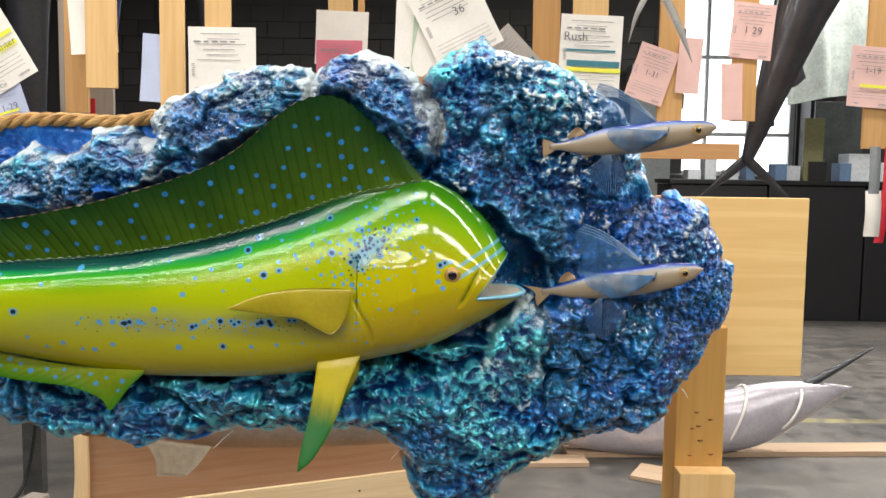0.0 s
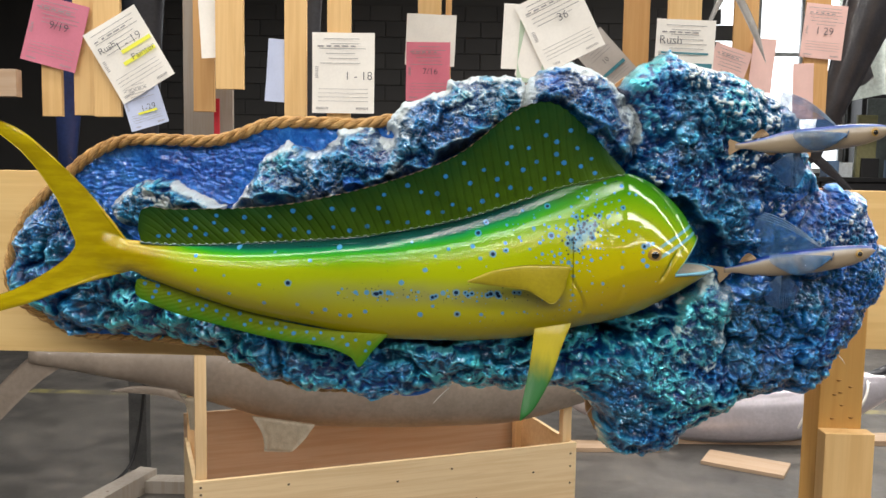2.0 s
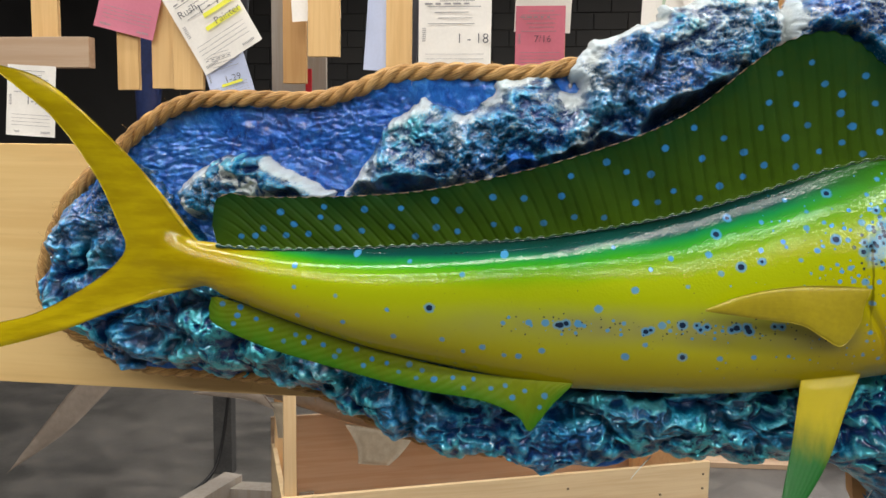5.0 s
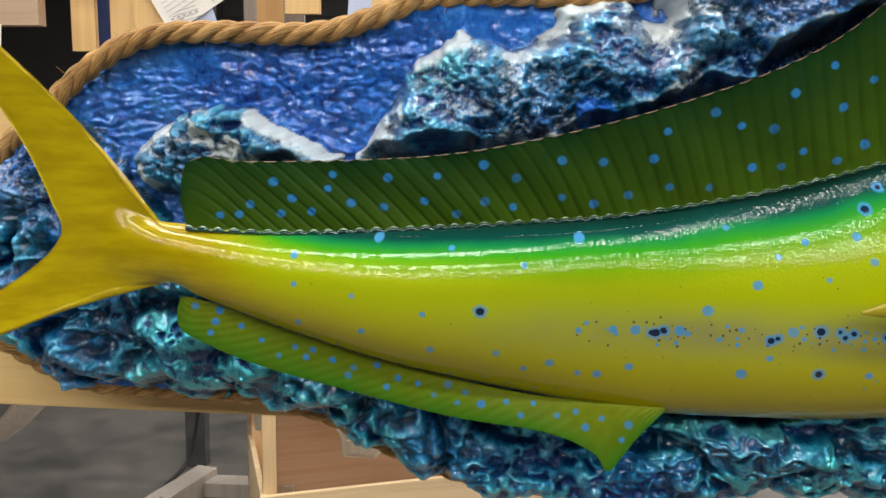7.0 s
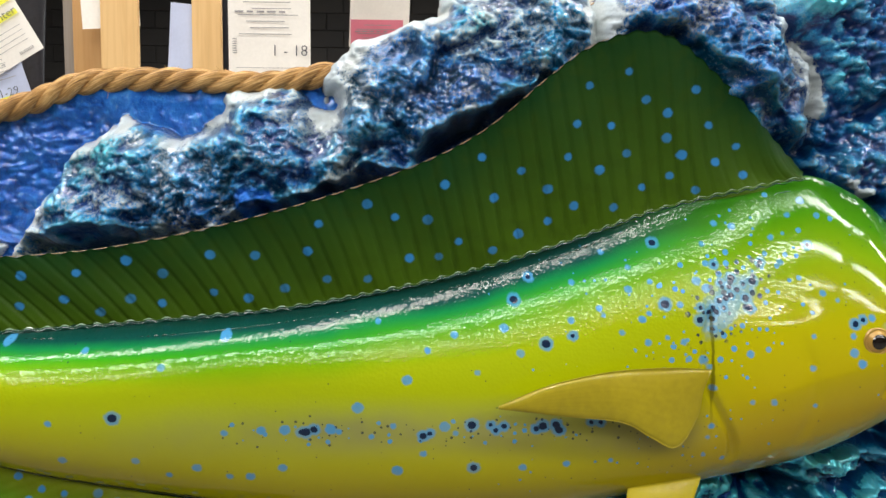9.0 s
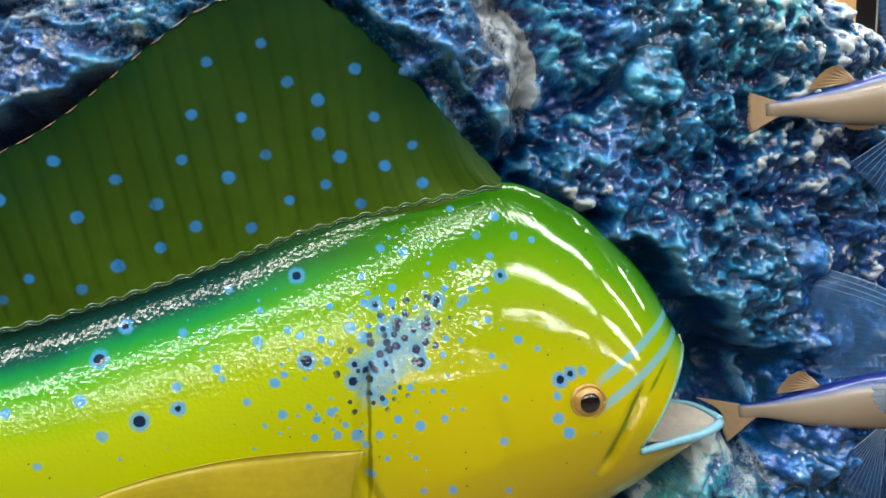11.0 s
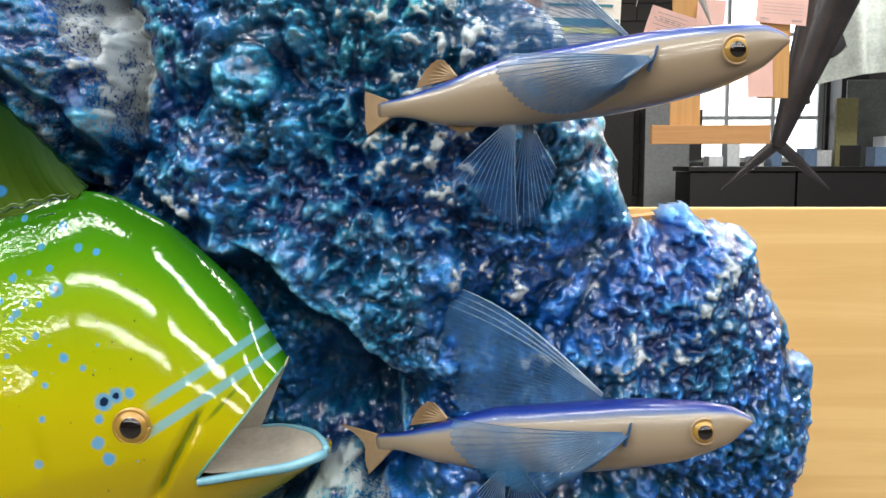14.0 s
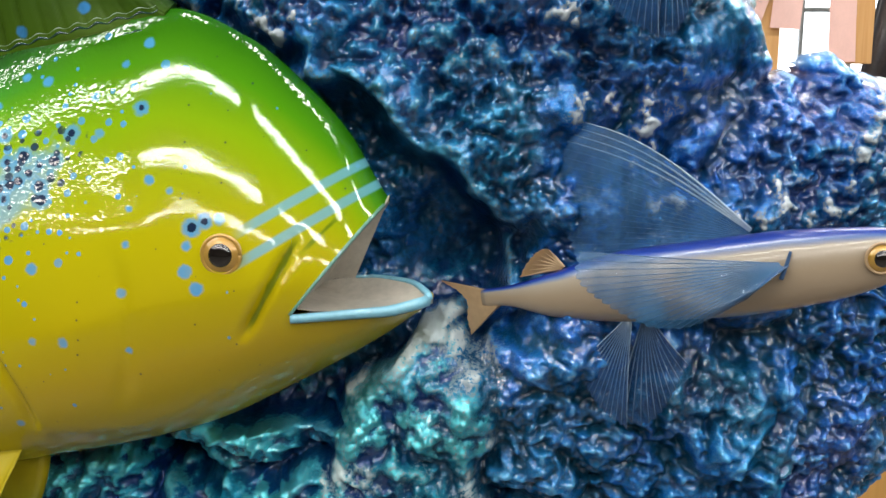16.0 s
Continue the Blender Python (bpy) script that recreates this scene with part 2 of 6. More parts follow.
# fish paint: "across" runs from belly 0 to back 1
def fish_paint():
    m = Nodes("lacquered_fish_paint", 0.5, 0.0, 1.0, 0.06, 0.03)
    v = m.place()
    p = m.node("SeparateXYZ", Vector=v)
    x, z = p.outputs[0], p.outputs[2]
    across = m.node("Attribute")
    across.attribute_name = "across"
    a = across.outputs["Fac"]
    wob = m.math("ADD", m.math("SUBTRACT", a, m.span(x, -0.6, -0.78, 0.0, 0.16)), m.math("MULTIPLY", m.math("SUBTRACT", m.noise(v, 9, 4), 0.5), 0.1))
    gold, amber = (0.385, 0.44, 0.001), (0.375, 0.31, 0.001)
    rear = m.ramp(wob, [(0.0, amber), (0.15, (0.42, 0.36, 0.001)), (0.5, gold), (0.68, (0.36, 0.45, 0.003)),
                        (0.77, (0.18, 0.38, 0.002)), (0.835, (0.035, 0.31, 0.006)), (0.885, (0.004, 0.2, 0.05)), (0.92, (0.001, 0.055, 0.045)), (1.0, (0.001, 0.02, 0.015))])
    fore = m.ramp(wob, [(0.0, amber), (0.2, (0.4, 0.29, 0.003)), (0.5, (0.4, 0.37, 0.001)), (0.62, (0.31, 0.37, 0.001)),
                        (0.75, (0.2, 0.36, 0.001)), (0.88, (0.06, 0.24, 0.001)), (1.0, (0.012, 0.11, 0.001))])
    col = m.mix(m.span(x, -0.2, -0.06), rear, fore)
    # lavender-grey flank
    fz = m.math("ABSOLUTE", m.math("SUBTRACT", z, -0.046))
    fx = m.math("MULTIPLY", m.span(x, -0.62, -0.38), m.span(x, -0.1, -0.14))
    flank = m.math("MULTIPLY", m.math("MULTIPLY", m.span(fz, 0.03, 0.0), fx), m.span(m.noise(v, 14, 3), 0.3, 0.65, 0.3, 0.65))
    col = m.mix(flank, col, (0.2, 0.19, 0.13))
    fibre = m.mix(m.span(m.noise(m.place((20, 20, 90)), 1.0, 4, 0.6), 0.35, 0.65), (0.34, 0.25, 0.001), (0.44, 0.34, 0.002))
    col = m.mix(m.span(x, -0.69, -0.775), col, fibre)
    # spots
    flat = m.node("CombineXYZ", X=x, Y=z, Z=0.0).outputs[0]
    body = m.math("MULTIPLY", m.span(a, 0.1, 0.16), m.span(a, 0.98, 0.93))

    def patch(px, pz):
        dx, dz = m.math("SUBTRACT", px, -0.096), m.math("SUBTRACT", pz, 0.049)
        dx = m.math("SUBTRACT", dx, m.math("MULTIPLY", dz, 0.65))
        return m.math("SQRT", m.math("ADD", m.math("MULTIPLY", m.math("MULTIPLY", dx, dx), 1.5), m.math("MULTIPLY", m.math("MULTIPLY", dz, dz), 0.9)))

    def by_gill(px, pz, r):
        return m.math("SUBTRACT", 1.0, m.math("ADD", m.math("MULTIPLY", patch(px, pz), 6.0), m.math("MULTIPLY", r, 0.25)))

    def line_up(px, pz, r):
        d = m.math("ABSOLUTE", m.math("SUBTRACT", pz, -0.0465))
        on = m.math("MULTIPLY", m.math("GREATER_THAN", px, -0.47), m.math("LESS_THAN", px, -0.13))
        return m.math("MULTIPLY", on, m.math("SUBTRACT", 1.0, m.math("ADD", m.math("MULTIPLY", d, 36.0), m.math("MULTIPLY", r, 0.3))))

    def fore_part(px, pz, r):
        return m.math("ADD", m.math("MULTIPLY", m.span(px, -0.4, -0.12, 0.1, 0.75), m.span(px, -0.03, -0.1, 0.45, 1.0)), m.math("MULTIPLY", m.math("SUBTRACT", r, 0.5), 0.5))

    at = m.node("Attribute")
    at.attribute_name = "spots"
    fields = m.node("SeparateColor", Color=at.outputs["Color"])
    shake = m.math("MULTIPLY", m.math("SUBTRACT", m.noise(v, 330, 4, 0.65), 0.5), 0.3)
    blue = m.span(m.math("ADD", fields.outputs[0], shake), 0.42, 0.62)
    halo = m.math("MULTIPLY", m.span(m.math("ADD", fields.outputs[1], m.math("MULTIPLY", shake, 1.6)), 0.16, 0.44), 0.9)
    small = m.math("MULTIPLY", m.dots(flat, 125, 0.2, 0.06, 0.16, fore_part, 0.1), body)
    near = m.dots(flat, 115, 0.62, 0.12, 0.3, by_gill, 0.1)
    rowblue = m.dots(flat, 130, 0.34, 0.1, 0.28, line_up, 0.2)
    pd = m.math("ADD", patch(x, z), m.math("MULTIPLY", m.math("SUBTRACT", m.noise(v, 130, 4), 0.5), 0.03))
    stain = m.math("MULTIPLY", m.span(pd, 0.026, 0.015), 0.65)
    cover = m.math("MAXIMUM", m.math("MAXIMUM", m.math("MAXIMUM", blue, halo), small), m.math("MAXIMUM", near, m.math("MAXIMUM", rowblue, stain)))
    col = m.mix(m.math("MULTIPLY", cover, m.span(m.noise(v, 45, 2), 0.3, 0.6, 0.7, 0.92)), col, (0.06, 0.28, 0.56))
    dark = m.span(m.math("ADD", fields.outputs[1], m.math("MULTIPLY", shake, 0.7)), 0.51, 0.61)
    rowdark = m.dots(flat, 210, 0.22, 0.12, 0.26, line_up, 0.15)
    tiny = m.math("MULTIPLY", m.dots(flat, 105, 0.15, 0.05, 0.09), body)
    patchdark = m.math("MULTIPLY", m.dots(flat, 125, 0.75, 0.18, 0.3, by_gill, 0.1), m.span(pd, 0.036, 0.028))
    col = m.mix(m.math("MAXIMUM", m.math("MAXIMUM", dark, m.math("MULTIPLY", patchdark, 0.9)), m.math("MULTIPLY", m.math("MAXIMUM", tiny, rowdark), 0.75)), col, (0.006, 0.018, 0.05))
    # two pale blue stripes from the eye to the snout
    for c0 in (-0.0105, 0.0045):
        d = m.math("ABSOLUTE", m.math("SUBTRACT", m.math("SUBTRACT", z, m.math("MULTIPLY", x, 0.62)), 0.0145 + c0))
        f = m.math("MULTIPLY", m.span(d, 0.0036, 0.0018), m.span(x, 0.016, 0.03))
        col = m.mix(m.math("MULTIPLY", f, 0.75), col, (0.13, 0.38, 0.5))
    # creases by the corner of the mouth, their shade put into the colour
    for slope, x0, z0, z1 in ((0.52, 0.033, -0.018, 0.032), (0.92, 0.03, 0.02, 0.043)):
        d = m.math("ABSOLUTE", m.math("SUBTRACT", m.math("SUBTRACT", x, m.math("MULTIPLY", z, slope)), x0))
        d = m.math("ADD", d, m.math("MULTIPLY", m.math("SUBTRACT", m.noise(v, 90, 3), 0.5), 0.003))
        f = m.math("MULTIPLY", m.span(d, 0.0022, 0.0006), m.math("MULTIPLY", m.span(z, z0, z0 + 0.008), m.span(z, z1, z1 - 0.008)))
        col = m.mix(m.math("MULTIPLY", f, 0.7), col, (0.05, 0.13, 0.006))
    # dark of the gill groove, put into the colour as a thin line
    d = m.math("ABSOLUTE", m.math("ADD", x, m.math("ADD", 0.1085, m.math("MULTIPLY", m.math("SUBTRACT", m.noise(v, 60, 2), 0.5), 0.004))))
    f = m.math("MULTIPLY", m.span(d, 0.0016, 0.0005), m.math("MULTIPLY", m.span(z, -0.06, 0.0), m.span(z, 0.045, 0.038)))
    col = m.mix(m.math("MULTIPLY", f, 0.7), col, (0.06, 0.055, 0.002))
    scale = m.node("TexVoronoi", Vector=flat, Scale=420.0).outputs["Distance"]
    h = m.math("ADD", m.math("MULTIPLY", m.math("MULTIPLY", scale, m.span(a, 0.45, 0.7)), m.span(x, -0.02, -0.12)), m.math("MULTIPLY", m.noise(v, 160, 3), 0.5))
    back = m.math("MULTIPLY", m.span(a, 0.72, 0.92), m.span(x, 0.02, -0.08))
    b = m.node("Bump", Height=h, Strength=0.28, Distance=0.0006).outputs[0]
    m.feed(m.bsdf.inputs["Normal"], b)
    wave = m.math("ADD", m.math("MULTIPLY", m.noise(m.place((14, 30, 34)), 1.0, 2, 0.4, 0.3), m.span(x, -0.12, -0.04, 2.2, 0.6)), m.math("MULTIPLY", m.noise(m.place((150, 400, 620)), 1.0, 2), m.span(x, -0.12, -0.05, 0.3, 0.03)))
    lean = m.node("CombineXYZ", X=m.math("ADD", m.math("MULTIPLY", x, 330.0), m.math("MULTIPLY", z, 240.0)), Y=0.0, Z=m.math("MULTIPLY", z, 95.0)).outputs[0]
    comb = m.math("MULTIPLY", m.noise(lean, 1.0, 3, 0.6, 0.2), back)
    wave = m.math("ADD", m.math("ADD", wave, m.math("MULTIPLY", comb, 0.55)), m.math("MULTIPLY", m.math("MULTIPLY", scale, m.math("MULTIPLY", m.span(a, 0.35, 0.6), m.span(x, -0.01, -0.06))), 0.13))
    head = m.math("MULTIPLY", m.noise(m.place((17, 26, 26)), 1.0, 2, 0.5, 0.4), m.span(x, -0.1, -0.03))
    rim = m.math("MULTIPLY", m.math("ADD", comb, m.math("MULTIPLY", scale, 0.3)), m.span(a, 0.9, 0.95))
    wave = m.math("ADD", wave, m.math("ADD", m.math("MULTIPLY", head, 0.8), m.math("MULTIPLY", rim, 1.2)))
    b2 = m.node("Bump", Height=m.math("ADD", wave, m.math("MULTIPLY", h, 0.3)), Strength=0.3, Distance=0.001).outputs[0]
    m.feed(m.bsdf.inputs["Coat Normal"], b2)
    m.feed(m.bsdf.inputs["Coat Weight"], m.math("SUBTRACT", 1.0, m.math("MULTIPLY", m.math("MULTIPLY", m.span(a, 0.82, 0.9), m.span(x, -0.05, -0.15)), 0.25)))
    satin = m.math("MULTIPLY", m.span(x, -0.05, -0.2, 0.06, 0.1), m.span(a, 0.9, 0.95, 1.0, 0.5))
    m.feed(m.bsdf.inputs["Coat Roughness"], satin)
    return m.colour(col)


def fin_paint(name, low, high, spots=True):
    """Lacquered fin: "across" runs from its root 0 to its edge 1."""
    m = Nodes(name, 0.6, 0.0, 0.06, 0.2, 0.1)
    v = m.place()
    at = m.node("Attribute")
    at.attribute_name = "across"
    n = m.noise(v, 18, 4)
    col = m.mix(m.math("ADD", at.outputs["Fac"], m.math("MULTIPLY", m.math("SUBTRACT", n, 0.5), 0.5), clamp=True), low, high)
    col = m.mix(m.span(m.noise(v, 70, 2), 0.45, 0.7, 0, 0.3), col, tuple(c * 0.5 for c in low))
    if spots:
        at2 = m.node("Attribute")
        at2.attribute_name = "spots"
        field = m.node("SeparateColor", Color=at2.outputs["Color"]).outputs[0]
        field = m.math("ADD", field, m.math("MULTIPLY", m.math("SUBTRACT", m.noise(v, 260, 3), 0.5), 0.2))
        fade = m.span(m.noise(v, 25, 2), 0.3, 0.65, 0.45, 0.92)
        col = m.mix(m.math("MULTIPLY", m.span(field, 0.4, 0.6), fade), col, (0.03, 0.22, 0.55))
    m.bump(m.noise(v, 220, 3), 0.25, 0.0008)
    return m.colour(col)


def tail_paint():
    m = Nodes("lacquered_yellow_fin", 0.45, 0.0, 0.35, 0.12)
    v = m.place()
    at = m.node("Attribute")
    at.attribute_name = "along"
    col = m.mix(m.span(m.noise(v, 12, 4), 0.3, 0.7), (0.42, 0.34, 0.004), (0.54, 0.44, 0.004))
    col = m.mix(m.span(m.math("ADD", at.outputs["Fac"], m.math("MULTIPLY", m.math("SUBTRACT", m.noise(m.place((60, 60, 12)), 1.0, 3), 0.5), 0.35)), 0.2, 0.6), col, (0.005, 0.11, 0.012))
    s = m.noise(m.place((40, 40, 260)), 1.0, 3)
    m.bump(s, 0.25, 0.0008)
    return m.colour(col)


# reef: relief colour holds crest, tealness and chalk
def reef_material():
    m = Nodes("lacquered_reef", 0.4, 0.3, 1.0, 0.012, 0.15)
    v = m.place()
    at = m.node("Attribute")
    at.attribute_name = "relief"
    s = m.node("SeparateColor", Color=at.outputs["Color"])
    crest, teal, chalk = s.outputs
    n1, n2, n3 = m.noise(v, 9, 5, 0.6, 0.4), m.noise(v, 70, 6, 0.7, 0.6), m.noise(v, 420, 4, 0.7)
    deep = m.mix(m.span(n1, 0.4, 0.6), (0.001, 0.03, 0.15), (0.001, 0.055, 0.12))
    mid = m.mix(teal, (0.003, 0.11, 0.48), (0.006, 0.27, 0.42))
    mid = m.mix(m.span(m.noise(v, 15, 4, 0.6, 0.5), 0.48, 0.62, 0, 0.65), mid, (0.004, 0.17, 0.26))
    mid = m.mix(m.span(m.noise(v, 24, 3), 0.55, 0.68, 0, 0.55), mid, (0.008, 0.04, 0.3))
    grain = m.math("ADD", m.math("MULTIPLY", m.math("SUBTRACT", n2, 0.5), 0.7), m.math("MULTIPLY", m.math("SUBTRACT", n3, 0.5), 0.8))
    # dark wash in the hollows also puts crevice shade into the colour
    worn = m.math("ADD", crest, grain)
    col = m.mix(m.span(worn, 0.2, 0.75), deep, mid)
    # lighter dry-brushed tops also carry painted cyan glints
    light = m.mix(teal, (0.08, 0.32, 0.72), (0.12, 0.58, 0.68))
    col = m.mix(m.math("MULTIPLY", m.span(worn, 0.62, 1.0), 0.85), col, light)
    # patches of rubbed cyan foil
    foil = m.math("MULTIPLY", m.math("MULTIPLY", m.span(m.noise(v, 17, 4, 0.6, 0.6), 0.46, 0.56), m.span(teal, 0.6, 0.85)), m.span(worn, 0.3, 0.6))
    col = m.mix(m.math("MULTIPLY", foil, 0.8), col, (0.1, 0.62, 0.7))
    # fine glints put into the colour as bright specks on raised points
    speck = m.math("MULTIPLY", m.span(m.noise(v, 800, 3, 0.6), 0.56, 0.66), m.span(worn, 0.4, 0.8))
    col = m.mix(m.math("MULTIPLY", speck, 0.6), col, (0.24, 0.42, 0.55))
    m.feed(m.bsdf.inputs["Coat IOR"], 1.7)
    ch = m.span(m.math("ADD", m.math("MULTIPLY", m.math("SUBTRACT", chalk, 0.42), 1.3), m.math("ADD", n2, m.math("MULTIPLY", m.math("SUBTRACT", n3, 0.5), 3.4))), 0.45, 0.75)
    ch = m.math("MULTIPLY", ch, m.span(chalk, 0.02, 0.2))
    col = m.mix(m.math("MULTIPLY", ch, 0.85), col, m.mix(m.span(chalk, 0.5, 0.78), m.mix(teal, (0.16, 0.18, 0.19), (0.15, 0.22, 0.26)), (0.55, 0.6, 0.6)))
    # plaque blue, brush-streaked; its palest flecks put sheen into the colour
    streak = m.math("ADD", m.math("MULTIPLY", m.noise(m.place((110, 110, 70)), 1.0, 5, 0.7, 0.5), 0.6), m.math("MULTIPLY", n1, 0.4))
    sea = m.ramp(streak, [(0.36, (0.001, 0.022, 0.16)), (0.46, (0.008, 0.1, 0.48)), (0.56, (0.02, 0.17, 0.62)), (0.68, (0.07, 0.3, 0.72))])
    sea = m.mix(m.math("MULTIPLY", m.span(n3, 0.56, 0.66, 0, 0.4), m.span(n2, 0.42, 0.58)), sea, (0.15, 0.4, 0.66))
    col = m.mix(at.outputs["Alpha"], sea, col)
    m.feed(m.bsdf.inputs["Coat Weight"], m.math("MULTIPLY", m.span(ch, 0.0, 1.0, 1.0, 0.5), m.span(m.noise(v, 20, 3, 0.6), 0.4, 0.58, 0.45, 1.0)))
    m.feed(m.bsdf.inputs["Roughness"], m.span(m.math("ADD", ch, m.math("MULTIPLY", n3, 0.3)), 0.1, 0.9, 0.3, 0.6))
    m.feed(m.bsdf.inputs["Metallic"], m.math("MULTIPLY", m.span(ch, 0.0, 0.5, 1.0, 0.0), m.math("ADD", 0.42, m.math("MULTIPLY", foil, 0.45))))
    m.bump(m.math("ADD", m.math("MULTIPLY", n2, 0.6), m.math("MULTIPLY", n3, 0.5)), 0.7, 0.002)
    m.feed(m.bsdf.inputs["Coat Normal"], m.node("Bump", Height=m.math("ADD", m.math("MULTIPLY", m.noise(v, 130, 2, 0.5), 1.0), m.math("MULTIPLY", m.noise(v, 330, 1), 0.25)), Strength=0.6, Distance=0.0026).outputs[0])
    return m.colour(col)


def flyer_paint():
    m = Nodes("pearl_flying_fish", 0.3, 0.0, 0.6, 0.1)
    v = m.place()
    at = m.node("Attribute")
    at.attribute_name = "across"
    a = m.math("ADD", at.outputs["Fac"], m.math("MULTIPLY", m.math("SUBTRACT", m.noise(v, 60, 3), 0.5), 0.06))
    col = m.ramp(a, [(0.0, (0.32, 0.24, 0.16)), (0.5, (0.33, 0.26, 0.18)), (0.78, (0.34, 0.3, 0.24)), (0.86, (0.1, 0.17, 0.36)), (0.92, (0.006, 0.04, 0.3)), (1.0, (0.004, 0.012, 0.16))])
    m.bump(m.noise(v, 240, 3), 0.1, 0.0005)
    return m.colour(col)


def membrane(name, c, clear):
    """Clear tinted fin skin."""
    m = Nodes(name, 0.3, 0.0, 0.15, 0.1)
    v = m.place()
    col = m.mix(m.span(m.noise(v, 40, 4), 0.35, 0.65), tuple(x * 0.6 for x in c), c)
    m.feed(m.bsdf.inputs["Alpha"], m.span(m.noise(v, 55, 3), 0.3, 0.7, 1 - clear - 0.12, 1 - clear + 0.12))
    m.bump(m.noise(v, 150, 3), 0.3, 0.0006)
    return m.colour(col)


def rope_material():
    m = Nodes("manila_rope", 0.55, spec=0.4)
    lay = m.node("Attribute")
    lay.attribute_name = "lay"
    v = m.node("Mapping", Vector=lay.outputs["Vector"], Scale=(5.5, 5.5, 70.0)).outputs[0]
    fibre = m.noise(v, 1.0, 4, 0.7)
    w = m.place()
    m.bump(m.math("ADD", fibre, m.math("MULTIPLY", m.noise(w, 500, 2), 0.2)), 1.0, 0.0016)
    col = m.ramp(m.math("ADD", m.math("MULTIPLY", fibre, 0.8), m.math("MULTIPLY", m.noise(w, 30, 3), 0.2)), [(0.36, (0.11, 0.05, 0.012)), (0.49, (0.42, 0.22, 0.065)), (0.6, (0.7, 0.43, 0.16)), (0.72, (0.85, 0.64, 0.34))])
    return m.colour(col)


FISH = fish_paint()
DORSAL = fin_paint("green_dorsal_paint", (0.052, 0.108, 0.003), (0.004, 0.036, 0.007))
SEAM = plain("dark_teal_seam", (0.004, 0.045, 0.03), 0.15, coat=1.0, bump=0.6, scale=90)
SEAM_GREEN = plain("dark_green_seam", (0.03, 0.045, 0.003), 0.4)
ANAL = fin_paint("green_anal_paint", (0.18, 0.215, 0.004), (0.032, 0.15, 0.006))
YELLOW = tail_paint()
MOUTH = plain("pale_mouth_lining", (0.45, 0.42, 0.36), 0.35, coat=0.5)
LIP_DULL = plain("dull_upper_lip", (0.1, 0.25, 0.2), 0.4, coat=0.5)
LIP = plain("pale_blue_lip", (0.2, 0.47, 0.6), 0.35, coat=0.5)
GOLD = plain("gold_iris", (0.42, 0.25, 0.05), 0.3, 0.2, coat=1.0)
PUPIL = plain("glass_pupil", (0.008, 0.006, 0.005), 0.06, coat=1.0, bump=0.0)
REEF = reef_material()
FLYER = flyer_paint()
WING_NEAR = membrane("blue_wing_skin", (0.04, 0.17, 0.36), 0.6)
WING_FAR = membrane("clear_wing_skin", (0.07, 0.22, 0.5), 0.66)
WING_BELLY = membrane("belly_fin_skin", (0.02, 0.09, 0.26), 0.6)
RAY = plain("fin_ray", (0.3, 0.4, 0.5), 0.25, coat=0.6)
RAY_DARK = plain("dark_fin_ray", (0.03, 0.08, 0.18), 0.3, coat=0.6)
CREAM = plain("cream_fin", (0.36, 0.25, 0.14), 0.45, coat=0.3)
ROPE = rope_material()
FORM_TAN = plain("bare_fish_form", (0.27, 0.22, 0.18), 0.45, scale=5, vary=0.2, coat=0.2)
FORM_SILVER = plain("silver_fish_form", (0.5, 0.47, 0.52), 0.28, 0.25, scale=6, vary=0.15, coat=0.4)
FORM_DARK = plain("dark_fish_form", (0.035, 0.036, 0.045), 0.35, scale=8, vary=0.3, coat=0.4)
LEG_GREY = plain("worn_grey_steel", (0.1, 0.1, 0.1), 0.45, 0.3, scale=12, vary=0.3)
FORM_GREY = plain("grey_fish_form", (0.3, 0.29, 0.28), 0.4, scale=8, vary=0.2, coat=0.3)
FORM_NAVY = plain("navy_fish_form", (0.02, 0.035, 0.12), 0.3, scale=8, vary=0.3, coat=0.5)


# ---- the workshop shell ----
FLOOR, WALL = floor_material(), block_wall_material()
# walls and ceiling out of view, toned dark to cut haze in reflections
WALL_LIGHT = plain("dark_plain_wall", (0.05, 0.048, 0.046), 0.8, scale=2)
CEIL = plain("ceiling_sheet", (0.025, 0.025, 0.025), 0.8, scale=2)


def slab(name, x0, x1, y0, y1, z0, z1, mat, label):
    """A piece of the shell as one block."""
    ob = new(name, mesh_of(name, [(x, y, z) for x in (x0, x1) for y in (y0, y1) for z in (z0, z1)],
                           [(0, 1, 3, 2), (4, 6, 7, 5), (0, 4, 5, 1), (2, 3, 7, 6), (0, 2, 6, 4), (1, 5, 7, 3)], False))
    ob.data.materials.append(mat)
    return tagged(ob, label, name.split("_")[0], kind="structure")


slab("floor", -7, 9, -6, 11.2, -0.15, 0.0, FLOOR, "stained grey concrete workshop floor with worn paint")
slab("ceiling", -7, 9, -6, 11.2, 4.4, 4.55, CEIL, "plain high ceiling of the workshop")
slab("wall_west", -7.2, -7, -6, 11.2, 0, 4.4, WALL, "dark painted block wall of the workshop")
slab("wall_east", 9, 9.2, -6, 11.2, 0, 4.4, WALL_LIGHT, "plain dark wall of the workshop, out of view")
slab("wall_south", -7, 9, -6.2, -6, 0, 4.4, WALL_LIGHT, "plain dark wall behind the viewer, out of view")
# far wall with the window opening, x 2.7..4.25, z 1.75..4.0
WX0, WX1, WZ0, WZ1, WY = 2.7, 4.42, 1.58, 3.9, 10.8
far_wall = slab("wall_north", -7, WX0, WY, WY + 0.2, 0, 4.4, WALL, "dark painted concrete block wall")
slab("wall_north_right", WX1, 9, WY, WY + 0.2, 0, 4.4, WALL, "dark painted block wall beside the window")
